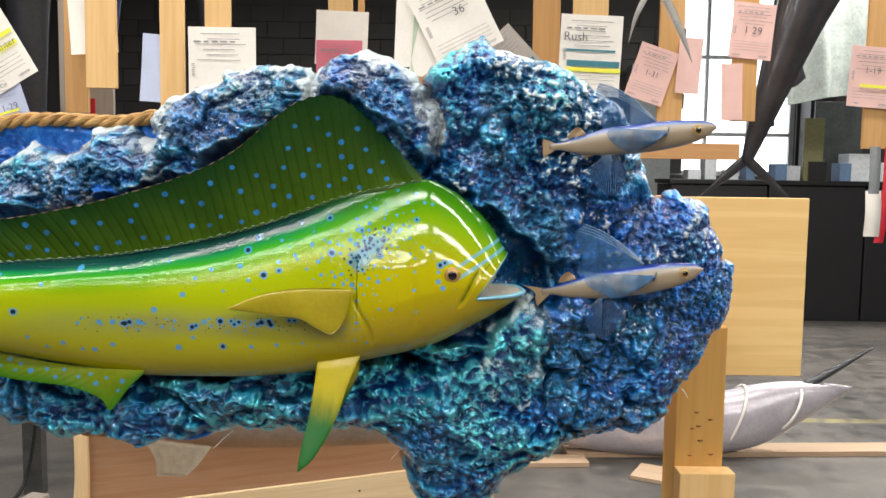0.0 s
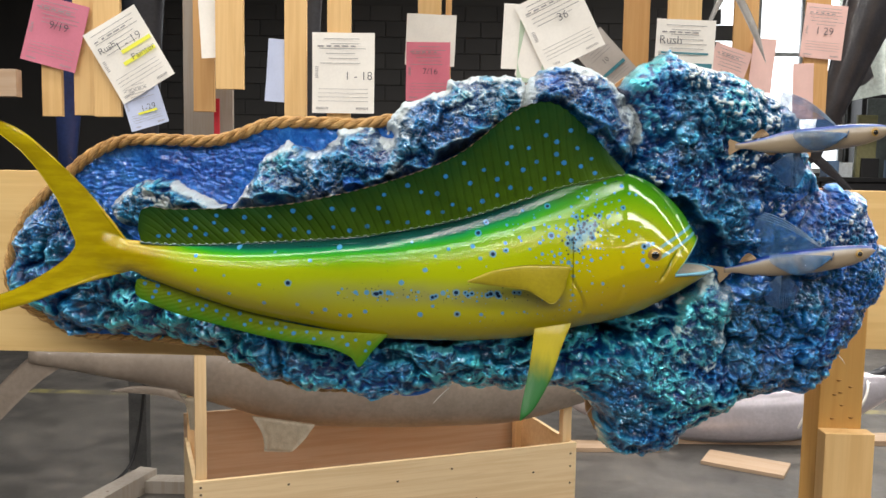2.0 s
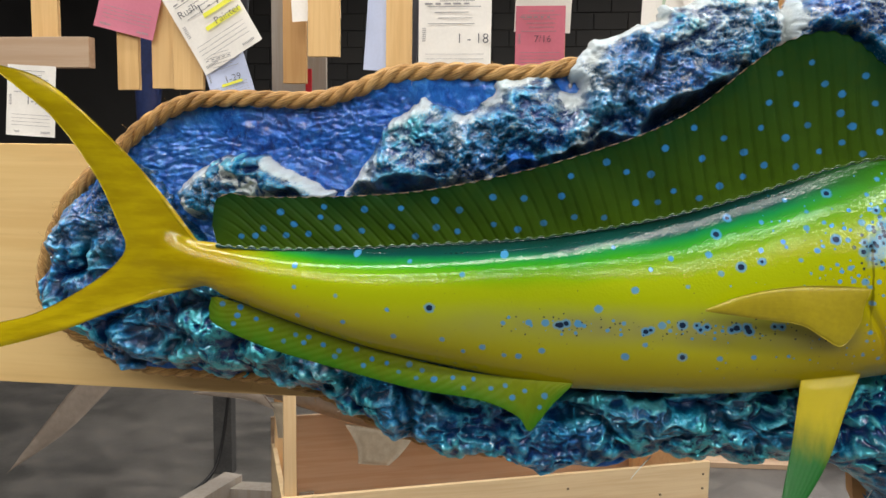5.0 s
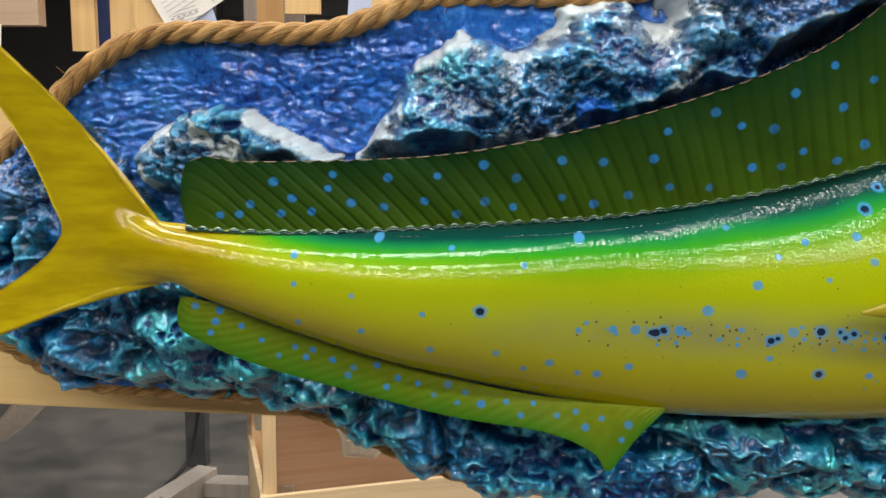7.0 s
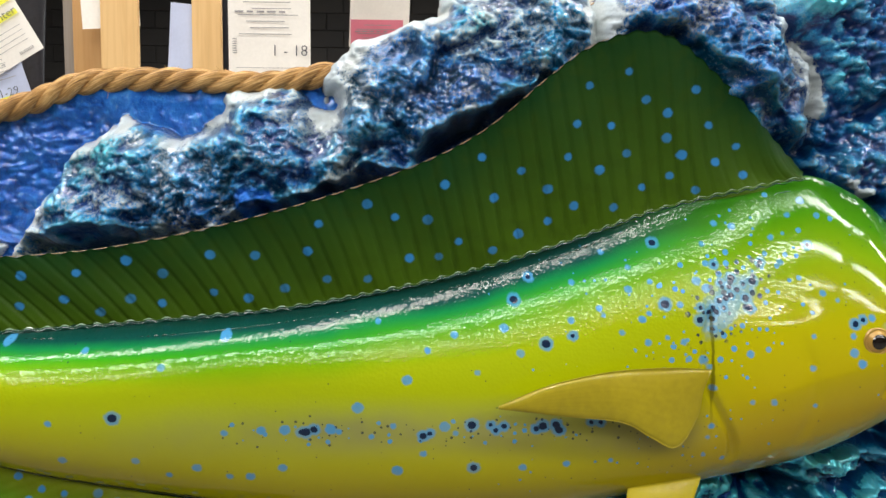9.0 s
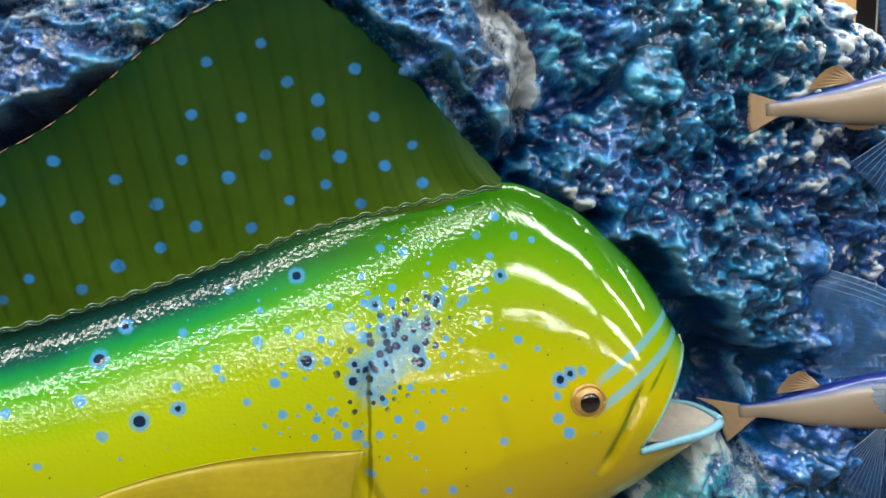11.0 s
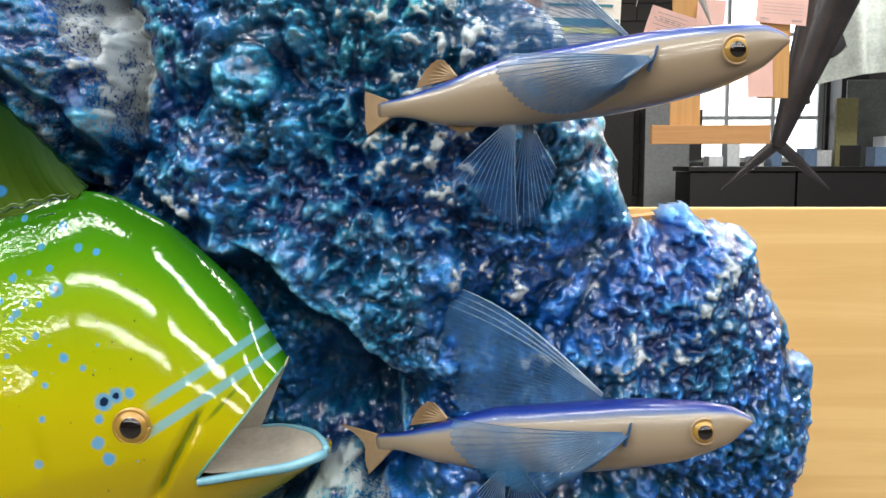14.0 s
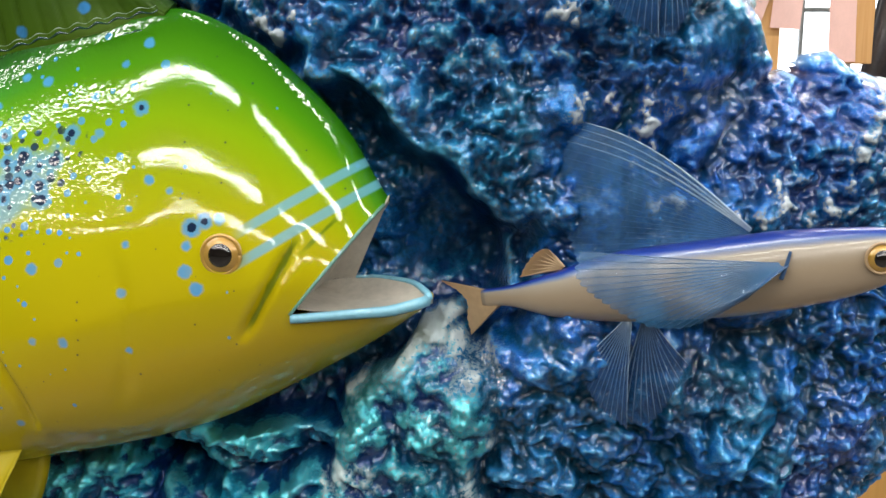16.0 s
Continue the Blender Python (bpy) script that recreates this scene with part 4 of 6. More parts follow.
def build_reef():
    gx, gz, h, paint = reef_heights()
    n, m = gx.shape
    keep = h > 0.0
    cell = keep[:-1, :-1] & keep[1:, :-1] & keep[:-1, 1:] & keep[1:, 1:]
    idx = np.arange(n * m).reshape(n, m)
    quads = np.stack([idx[:-1, :-1][cell], idx[1:, :-1][cell], idx[1:, 1:][cell], idx[:-1, 1:][cell]], -1)
    used = np.unique(quads)
    remap = np.full(n * m, -1)
    remap[used] = np.arange(len(used))
    verts = np.stack([gx.ravel()[used], MOUNT_Y - h.ravel()[used], gz.ravel()[used]], -1)
    reef = thing("reef_mount", (-0.3, MOUNT_Y, 1.4), "carved blue and teal lacquered reef plaque with whitened crests", "plaque")
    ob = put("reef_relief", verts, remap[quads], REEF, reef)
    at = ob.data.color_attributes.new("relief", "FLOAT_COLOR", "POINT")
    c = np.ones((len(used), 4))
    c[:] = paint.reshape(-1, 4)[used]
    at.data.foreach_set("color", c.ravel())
    # plywood backing
    loop = smooth_loop(PLAQUE + ROCK_BASE[::-1][2:] + ROCK_SIDE[::-1] + ROCK_TOP[::-1], 120)
    mid = loop.mean(0)
    loop = mid + (loop - mid) * 0.97
    k = len(loop)
    bv = [(x, MOUNT_Y - 0.004, z) for x, z in loop] + [(x, MOUNT_Y + 0.02, z) for x, z in loop]
    bf = [tuple(range(k)), tuple(range(2 * k - 1, k - 1, -1))] + [(i, k + i, k + (i + 1) % k, (i + 1) % k) for i in range(k)]
    put("backing_board", bv, bf, PINE_DARK_X, reef, "plywood backing board", smooth=False)
    # rope along the edge of the plaque, three strands laid together
    path2 = soft_curve(PLAQUE, 620)
    path = np.stack([path2[:, 0], 1.192 + 0.004 * np.sin(path2[:, 0] * 9) + 0.016 * step(path2[:, 1], 1.36, 1.26), path2[:, 1] + 0.004 * step(path2[:, 1], 1.36, 1.26)], 1)
    s = np.r_[0, np.cumsum(np.linalg.norm(np.diff(path, axis=0), axis=1))]
    t = np.gradient(path, axis=0)
    t /= np.linalg.norm(t, axis=1)[:, None]
    out = np.cross(t, (0, 1, 0))
    pieces = []
    for k in range(3):
        a = 2 * np.pi * (s / 0.062 + k / 3)
        line = path + 0.005 * (np.cos(a)[:, None] * out + np.sin(a)[:, None] * np.array([0, 1, 0]))
        pieces.append(tube(line, 0.0054 + 0.0002 * np.sin(s * 40 + k), 12))
    around = np.linspace(0, 2 * np.pi, 12, endpoint=False)
    lay = np.stack([np.tile(np.cos(around), len(s)), np.tile(np.sin(around), len(s)), np.repeat(s, 12)], 1)
    strand = put("rope_border", *pieces[0], ROPE, reef, "twisted manila rope border")
    strands = [strand] + [put("rope_strand", *p, ROPE, strand) for p in pieces[1:]]
    for ob in strands:
        ob.data.attributes.new("lay", "FLOAT_VECTOR", "POINT").data.foreach_set("vector", lay.ravel())
    # loose fibres standing off the rope
    rng = random.Random(12)
    for _ in range(90):
        i = rng.randrange(10, len(path) - 10)
        d = out[i] * rng.choice((-1, 1)) * rng.uniform(0.4, 1) + np.array([0, -rng.uniform(0.2, 1), 0]) + t[i] * rng.uniform(-1.5, 1.5)
        d /= np.linalg.norm(d)
        start = path[i] + 0.008 * d
        bend = t[i] * rng.uniform(-0.006, 0.006)
        put("rope_fibre", *tube([start, start + 0.004 * d + 0.3 * bend, start + rng.uniform(0.006, 0.011) * d + bend], 0.00022, 3), ROPE, strand)
    for a, b in (((-0.297, 1.205, 1.178), (-0.321, 1.185, 1.157)), ((-0.622, 1.205, 1.2225), (-0.666, 1.185, 1.2185)),
                 ((-0.05, 1.2, 1.16), (-0.068, 1.18, 1.147)), ((0.345, 1.2, 1.25), (0.352, 1.19, 1.238))):
        put("straw", *tube(soft_curve([a, ((a[0] + b[0]) / 2, (a[1] + b[1]) / 2, (a[2] + b[2]) / 2 + 0.001), b], 8), np.linspace(0.0009, 0.0004, 8), 6), PAPER["white"], reef, "stiff pale straw")


build_reef()


# ---- the mahi-mahi mount ----
STITCH = plain("pale_green_stitch", (0.35, 0.5, 0.35), 0.2, coat=1.0)
BACK = [(-0.875, 1.44), (-0.855, 1.446), (-0.79, 1.428), (-0.70, 1.424), (-0.6, 1.428), (-0.52, 1.433), (-0.44, 1.439), (-0.364, 1.451), (-0.287, 1.468), (-0.211, 1.491), (-0.137, 1.518),
        (-0.063, 1.536), (-0.025, 1.543), (0.013, 1.529), (0.045, 1.504), (0.067, 1.48), (0.08, 1.458), (0.0875, 1.446), (0.1, 1.424), (0.111, 1.403)]
BELLY = [(-0.875, 1.39), (-0.855, 1.375), (-0.79, 1.379), (-0.767, 1.369), (-0.684, 1.339), (-0.602, 1.314), (-0.52, 1.296), (-0.44, 1.28), (-0.4, 1.2745), (-0.28, 1.272), (-0.2, 1.277), (-0.156, 1.285),
         (-0.095, 1.3), (-0.05, 1.311), (-0.006, 1.325), (0.045, 1.351), (0.079, 1.371), (0.098, 1.384), (0.108, 1.3925), (0.111, 1.398)]
THICK = [(-0.875, 0.001), (-0.86, 0.0025), (-0.84, 0.006), (-0.82, 0.01), (-0.8, 0.0142), (-0.785, 0.0175), (-0.74, 0.027), (-0.68, 0.04), (-0.6, 0.053), (-0.53, 0.055), (-0.45, 0.0495),
         (-0.3, 0.052), (-0.12, 0.055), (0.0, 0.0485), (0.04, 0.046), (0.078, 0.033), (0.1, 0.024), (0.108, 0.017), (0.111, 0.011)]
WIDEST = [(-0.875, 0.5), (-0.6, 0.55), (-0.45, 0.64), (-0.3, 0.445), (-0.12, 0.32), (0.04, 0.37), (0.12, 0.45)]
MIDDLE = [(-0.86, 1.092), (-0.7, 1.102), (-0.54, 1.12), (-0.4, 1.1365), (-0.2, 1.1454), (0.0, 1.13), (0.117, 1.132)]


def flank_depth(x, z):
    """How far the fish's side stands out of its middle plane at (x, z), and the share of the way from belly to back."""
    top, low = ease(x, BACK), ease(x, BELLY)
    v = np.clip((z - low) / (top - low), 0, 1)
    head = step(x, -0.17, -0.05)
    wide = ease(x, WIDEST)
    over, under = np.clip((v - wide) / (1 - wide), 0, 1), np.clip((wide - v) / wide, 0, 1)
    above = np.clip(1 - over ** (3.1 - 1.86 * head), 0, 1) ** (0.85 - 0.12 * head)
    d = ease(x, THICK) * np.where(v > wide, above, np.clip(1 - under ** 2.2, 0, 1) ** 0.62)
    gill = -0.108 + 0.02 * step(z, 1.39, 1.33) + 0.003 * np.sin((z - 1.33) * 60)
    plate = step(x, gill - 0.002, gill + 0.004) * step(x, 0.0, -0.06) * step(z, 1.318, 1.33) * step(z, 1.454, 1.43)
    groove = np.exp(-((x - gill + 0.003) / 0.0028) ** 2) * step(z, 1.322, 1.34) * step(z, 1.445, 1.436)
    cheek = 1.6 * np.exp(-((x + 0.045 - 0.012 * np.sin((z - 1.33) * 30)) / 0.005) ** 2) * step(z, 1.335, 1.36) * step(z, 1.43, 1.40)
    crow = np.exp(-(((x - 0.012) * 0.9 - (z - 1.36) * 0.48) / 0.0028) ** 2) * step(z, 1.376, 1.39) * step(z, 1.432, 1.415) * (x > 0.005)
    d = d + 0.0018 * plate - 0.0026 * groove - 0.0008 * cheek - 0.005 * crow
    return np.clip(d, 0, None), v


def flank(x, z):
    d, v = flank_depth(x, z)
    return ease(x, MIDDLE) - d


# painted spots: x and height over 1 m, in millimetres
FIN_REAR = [-703, 462, -657, 468, -614, 466, -576, 468, -661, 457, -689, 449, -722, 444, -731, 436, -746, 435, -698, 437, -674, 439, -643, 446, -618, 443, -586, 448, -561, 438, -540, 477,
            -539, 448, -517, 444, -515, 467, -480, 481, -479, 452, -448, 480, -454, 447, -409, 483, -427, 454, -395, 461, -400, 504, -364, 519, -364, 461, -343, 509, -332, 477, -318, 507, -309, 478]
FIN_FRONT = [-294, 490, -305, 534, -277, 555, -267, 524, -247, 496, -267, 483, -246, 545, -165, 621, -195, 610, -151, 600, -113, 608, -134, 590, -204, 581, -177, 580, -102, 581, -134, 571, -210, 556,
             -164, 559, -122, 558, -80, 565, -96, 553, -185, 546, -130, 542, -74, 543, -225, 531, -151, 533, -110, 531, -204, 518, -173, 517, -224, 506]
BELLY_FIN = [-771, 360, -751, 357, -754, 348, -758, 339, -733, 345, -716, 334, -702, 322, -689, 329, -680, 321, -675, 327, -659, 319, -642, 313, -646, 307, -623, 315, -615, 298, -606, 305, -590, 301,
             -566, 300, -552, 294, -558, 286, -577, 292, -539, 285, -519, 287, -507, 277, -497, 286, -478, 277, -463, 280, -455, 268, -442, 275, -421, 271, -426, 259]
BLUE_REAR = [-681, 408, -619, 421, -562, 415, -507, 404, -680, 387, -635, 380, -582, 367, -629, 352, -679, 356, -577, 338, -527, 336, -486, 327, -506, 322, -466, 423, -355, 432, -261, 428, -298, 423, -249, 410, -281, 396, -318, 412, -333, 391, -369, 371, -465, 354, -439, 355, -422, 355, -389, 355, -383, 353, -359, 349, -343, 357, -305, 356, -297, 351, -321, 335, -340, 321, -246, 323, -449, 317, -464, 318, -425, 324]
BLUE_SHOULDER = [-190, 443, -187, 438, -211, 434, -174, 426, -209, 461, -185, 483, -167, 473, -168, 457, -152, 463, -154, 440, -159, 436, -155, 419, -141, 423, -129, 420, -111, 491, -118, 464, -111, 459, -131, 447, -115, 407, -111, 402, -108, 387, -110, 349, -108, 358, -111, 334, -180, 329, -213, 326]
BLUE_HEAD = [-54, 478, -81, 412, -80, 377, -35, 402, -4, 413, 2, 405, -34, 425, -96, 331, -34, 442, -59, 496, -32, 374, -100, 506, -87, 504, -45, 513, -34, 524, -25, 456, -14, 451, -64, 377, -2, 431, -4, 425, 5, 437, 11, 438]
DARK_ROW = [-539, 370, -410, 353, -407, 353, -401, 355, -321, 349, -316, 351, -285, 357, -271, 357, -267, 353, -261, 356, -283, 323, -241, 464, -253, 448, -230, 417, -210, 423, -147, 491, -104, 476, -69, 478, -33, 491, -142, 447, -237, 354, -232, 356, -222, 357, -220, 353, -189, 359, -196, 359, -2, 434, 4, 437]
DARK_PATCH = [-100, 463, -92, 466, -83, 462, -76, 464, -88, 458, -93, 454, -82, 452, -102, 450, -107, 445, -116, 445, -99, 445, -117, 436, -108, 437, -108, 430, -80, 445, -94, 460, -105, 442, -110, 442, -97, 452]


def spot_field(x, z, spots, lo, hi, seed):
    """How far inside (plus) or outside (minus) the nearest painted spot each point lies, up to 4 mm."""
    rnd = np.random.RandomState(seed)
    out = np.full(np.shape(x), -0.004)
    for px, pz in np.array(spots, float).reshape(-1, 2) / 1000 + np.array([0, 1.0]):
        r = lo + (hi - lo) * rnd.uniform() ** 1.5
        near = (np.abs(x - px) < 0.012) & (np.abs(z - pz) < 0.012)
        out[near] = np.maximum(out[near], r - np.hypot((x[near] - px) * 0.93, z[near] - pz))
    return np.clip(out, -0.004, 0.004)


def with_spots(ob, x, z, groups):
    """Spot fields of an object's points as the colour attribute "spots": one channel a group, 0.5 on the spots' edges."""
    c = np.zeros((len(x), 4))
    for k, pieces in enumerate(groups):
        c[:, k] = 0.5 + 125 * np.max([spot_field(x, z, *p) for p in pieces], axis=0)
    c[:, 3] = 1
    ob.data.color_attributes.new("spots", "FLOAT_COLOR", "POINT").data.foreach_set("color", c.ravel())


def with_across(ob, values):
    ob.data.attributes.new("across", "FLOAT", "POINT").data.foreach_set("value", np.asarray(values, float))


def loft(xs, low, top, rows, name, parent, lining=0, dip=0.0, caps=(True, True)):
    """Both sides of the fish between two height lines; lining: 1 closes it below, 2 above, with the mouth's skin."""
    a = np.linspace(0, np.pi, rows)
    w = 0.5 * (0.5 - 0.5 * np.cos(a)) + 0.5 * np.linspace(0, 1, rows)
    verts, across = [], []
    for x, lo, hi in zip(xs, low, top):
        z = lo + (hi - lo) * w
        d, v = flank_depth(np.full_like(z, x), z)
        mid = ease(x, MIDDLE)
        ring = [(x, mid - dd, zz) for dd, zz in zip(d, z)]
        rear = [(x, mid + 0.6 * dd, zz) for dd, zz in zip(d, z)][::-1]
        edge = []
        if lining == 2:  # floor of the mouth, dipping between the jaws
            edge = [(x, mid + k * d[-1], hi - dip * (1 - k * k)) for k in (-0.7, -0.2, 0.3)]
            ring, rear = ring + edge, rear
        if lining == 1:
            edge = [(x, mid + k * d[0], lo + dip * (1 - k * k)) for k in (0.3, -0.2, -0.7)]
            rear = rear + edge
        verts += ring + rear
        vv = list(v) + ([0.5] * 3 if lining == 2 else []) + list(v[::-1]) + ([0.5] * 3 if lining == 1 else [])
        across += vv
    m = len(verts) // len(xs)
    n = len(xs)
    faces = grid_faces(n, m, True, flip=True) + [tuple(range(m))] * caps[0] + [tuple(range((n - 1) * m, n * m))[::-1]] * caps[1]
    ob = put(name, verts, faces, FISH, parent)
    with_across(ob, across)
    p = np.array(verts)
    with_spots(ob, p[:, 0], p[:, 2], [[(BLUE_REAR, 0.0022, 0.0044, 1), (BLUE_SHOULDER, 0.0018, 0.004, 2), (BLUE_HEAD, 0.0018, 0.0036, 3)],
                                      [(DARK_ROW, 0.0021, 0.0036, 4), (DARK_PATCH, 0.002, 0.0034, 5)]])
    if lining:
        ob.data.materials.append(MOUTH)
        first = rows - 1 if lining == 2 else 2 * rows - 1
        for i in range(n - 1):
            for j in range(first, first + 4):
                f = i * m + j % m
                ob.data.polygons[f].material_index = 1
    return ob


def blade(name, edge_a, edge_b, thick, mat, parent, n=60, m=18, y=None, ripple=0.0, ribs=0, slant=0.0, label="", edge=0.4, base=0.0):
    """A fin between two edge curves (each of points x, y, z), lens-shaped, with raised ribs."""
    a, b = soft_curve(edge_a, n), soft_curve(edge_b, n)
    v = np.linspace(0, 1, m)
    mid = a[:, None] * (1 - v)[None, :, None] + b[:, None] * v[None, :, None]
    u = np.linspace(0, 1, n)[:, None]
    wave = ripple * np.sin(2 * np.pi * (ribs * (u + slant * v[None]))) if ribs else 0 * u * v[None]
    body = thick * (1 + base * (1 - u) ** 2) * np.clip(4 * v * (1 - v), 0, 1)[None] ** edge * np.clip(np.minimum(u, 1 - u) * 12, 0.15, 1) ** 0.5
    front, rear = mid.copy(), mid.copy()
    front[..., 1] += wave - body - 0.0004
    rear[..., 1] += wave + body + 0.0004
    verts = np.vstack([front.reshape(-1, 3), rear.reshape(-1, 3)])
    k = n * m
    faces = grid_faces(n, m) + [tuple(i + k for i in f)[::-1] for f in grid_faces(n, m)]
    rim = [i * m for i in range(n)] + [(n - 1) * m + j for j in range(1, m)] + [i * m + m - 1 for i in range(n - 2, -1, -1)] + [j for j in range(m - 2, 0, -1)]
    faces += [(p, q, q + k, p + k)[::-1] for p, q in zip(rim, rim[1:] + rim[:1])]
    ob = put(name, verts, faces, mat, parent, label)
    with_across(ob, np.tile(v, n * 2))
    ob.data.attributes.new("along", "FLOAT", "POINT").data.foreach_set("value", np.tile(np.repeat(np.linspace(0, 1, n), m), 2))
    return ob


def build_mahi():
    fish = thing("mahi_mahi_mount", (0, 1.13, 1.4), "glossy green and yellow mahi-mahi fish model with blue spots", "fish model")
    xs = np.concatenate([np.linspace(-0.874, -0.14, 440, endpoint=False), np.linspace(-0.14, 0.046, 170)])
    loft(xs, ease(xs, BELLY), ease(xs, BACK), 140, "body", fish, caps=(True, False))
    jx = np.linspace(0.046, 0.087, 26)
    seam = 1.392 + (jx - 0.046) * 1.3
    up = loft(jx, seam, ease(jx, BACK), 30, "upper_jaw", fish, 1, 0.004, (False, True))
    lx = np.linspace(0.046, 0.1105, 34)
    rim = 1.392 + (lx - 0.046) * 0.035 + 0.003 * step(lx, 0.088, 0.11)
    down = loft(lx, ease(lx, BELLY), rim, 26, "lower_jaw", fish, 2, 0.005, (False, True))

    def lip(x, z):
        return np.stack([x, flank(x, z) - 0.0005, z], 1)

    v, f = tube(lip(lx[:-1], rim[:-1] - 0.001), np.linspace(0.0022, 0.003, 33), 8)
    put("lip", v, f, LIP, down, "pale blue painted lip")
    v, f = tube(lip(jx[:-1], seam[:-1] + 0.001), np.linspace(0.0008, 0.001, 25), 8)
    put("lip", v, f, LIP_DULL, up, "pale blue painted lip")
    # skin of the mouth: palate between the jaws, floor inside the lower lip
    k, w = np.linspace(0, 1, 26)[:, None], np.linspace(0, 1, 18)[None]
    far_corner = np.array([0.067, 1.145, 1.4035])
    nx, nz = 0.049 + 0.0375 * k[:, 0], 1.396 + 0.05 * k[:, 0]
    close = np.stack([nx, flank(nx, nz) + 0.0008, nz], 1)
    back_edge = far_corner + (np.array([0.0862, 1.127, 1.4445]) - far_corner) * k
    deep = step(w, 0.0, 0.35)
    roof = close[:, None] * (1 - w[..., None]) + back_edge[:, None] * w[..., None]
    roof[..., 0] -= 0.012 * np.sin(np.pi * w) * (1 - 0.6 * k)
    roof[..., 1] = close[:, None, 1] * (1 - deep) + back_edge[:, None, 1] * deep
    put("mouth_lining", roof.reshape(-1, 3), grid_faces(26, 18), MOUTH, fish, "pale grey lining of the open mouth")
    fx = np.linspace(0.049, 0.1095, 26)
    fz = 1.393 + (fx - 0.049) * 0.03 + 0.003 * step(fx, 0.088, 0.11)
    brink = np.stack([fx, flank(fx, fz) + 0.001, fz], 1)
    rear_lip = soft_curve([tuple(far_corner), (0.078, 1.147, 1.4035), (0.0894, 1.1435, 1.403), (0.1, 1.137, 1.402), (0.1075, 1.127, 1.399), (0.1095, float(flank(np.array([0.1095]), np.array([1.3975]))[0]), 1.3978)], 26)
    floor_skin = brink[:, None] * (1 - w[..., None]) + rear_lip[:, None] * w[..., None]
    floor_skin[..., 0] -= 0.012 * np.sin(np.pi * w) * (1 - k) ** 2
    floor_skin[..., 1] += (deep - w) * (rear_lip[:, None, 1] - brink[:, None, 1]) * (1 - k) ** 2
    floor_skin[..., 2] += 0.0025 * (1 - w) * (1 - k) ** 6 - 0.0035 * np.sin(np.pi * w) * np.clip(3 * k, 0, 1)
    put("mouth_floor", floor_skin.reshape(-1, 3), grid_faces(26, 18), MOUTH, down, "pale grey mouth floor")
    put("lip", *tube(rear_lip, np.linspace(0.0008, 0.0022, 26), 8), LIP, down, "pale blue painted lip")
    # eye
    ex, ez = 0.0135, 1.4215
    ey = float(flank(np.array([ex]), np.array([ez]))[0])
    ring = [(ex + 0.0092 * np.cos(a), ey - 0.0008, ez + 0.0092 * np.sin(a)) for a in np.linspace(0, 2 * np.pi, 40)]
    eye = put("eye", *dome(ex, ey + 0.0015, ez, 0.0098, 0.0062), GOLD, fish, "gold glass eye")
    put("eye_rim", *tube(ring, 0.0011, 8), GOLD, eye)
    put("pupil", *dome(ex + 0.0003, ey - 0.0033, ez, 0.0058, 0.0022), PUPIL, eye, "black pupil")
    # dorsal fin: root along the back, edge from the crown to the rear tip
    root = [(x, float(ease(x, MIDDLE)) - 0.004, float(ease(x, BACK)) - 0.006) for x in np.linspace(-0.772, -0.03, 26)]
    edge = [(-0.776, 1.087, 1.447), (-0.771, 1.087, 1.474), (-0.754, 1.089, 1.4815), (-0.728, 1.091, 1.478), (-0.643, 1.098, 1.48), (-0.563, 1.103, 1.486), (-0.484, 1.108, 1.501), (-0.405, 1.115, 1.522),
            (-0.328, 1.122, 1.549), (-0.276, 1.124, 1.576), (-0.224, 1.126, 1.619), (-0.195, 1.127, 1.64), (-0.158, 1.128, 1.652), (-0.128, 1.129, 1.645), (-0.097, 1.13, 1.62), (-0.058, 1.132, 1.58), (-0.026, 1.133, 1.546)]
    dorsal(root, edge, fish)
    anal = blade("anal_fin", [(-0.778, 1.1, 1.3675), (-0.684, 1.104, 1.344), (-0.6, 1.108, 1.315), (-0.5, 1.116, 1.292), (-0.392, 1.118, 1.285)],
          [(-0.784, 1.1, 1.3665), (-0.787, 1.1, 1.35), (-0.777, 1.098, 1.336), (-0.72, 1.096, 1.314), (-0.645, 1.1, 1.294), (-0.562, 1.104, 1.2745), (-0.489, 1.106, 1.2645), (-0.45, 1.108, 1.249), (-0.437, 1.108, 1.233), (-0.426, 1.11, 1.2435), (-0.413, 1.112, 1.261), (-0.392, 1.116, 1.283)],
          0.002, ANAL, fish, 260, 36, ripple=0.0002, ribs=34, slant=0.12)
    p = np.array([v.co for v in anal.data.vertices]) + np.array(origin_of(fish))
    with_spots(anal, p[:, 0], p[:, 2], [[(BELLY_FIN, 0.0022, 0.0032, 8)]])
    ax = np.linspace(-0.755, -0.42, 260)
    az = ease(ax, BELLY) + 0.0025 + 0.0009 * np.abs(np.sin(ax * 330))
    put("anal_fin_seam", *tube(np.stack([ax, flank(ax, az) - 0.0004, az], 1), 0.0009, 6), SEAM_GREEN, fish, "dark scalloped seam")
    # forked tail: one sheet between its outer edges, its root and the trailing edge
    upper = soft_curve([(-0.762, 1.096, 1.418), (-0.795, 1.094, 1.4265), (-0.818, 1.092, 1.449), (-0.856, 1.086, 1.5), (-0.904, 1.074, 1.558), (-0.952, 1.062, 1.599), (-1.005, 1.05, 1.614)], 70)
    lower = soft_curve([(-0.762, 1.096, 1.386), (-0.795, 1.094, 1.3785), (-0.82, 1.091, 1.372), (-0.876, 1.084, 1.355), (-0.943, 1.071, 1.329), (-1.02, 1.056, 1.308), (-1.06, 1.048, 1.303), (-1.1, 1.04, 1.307)], 70)
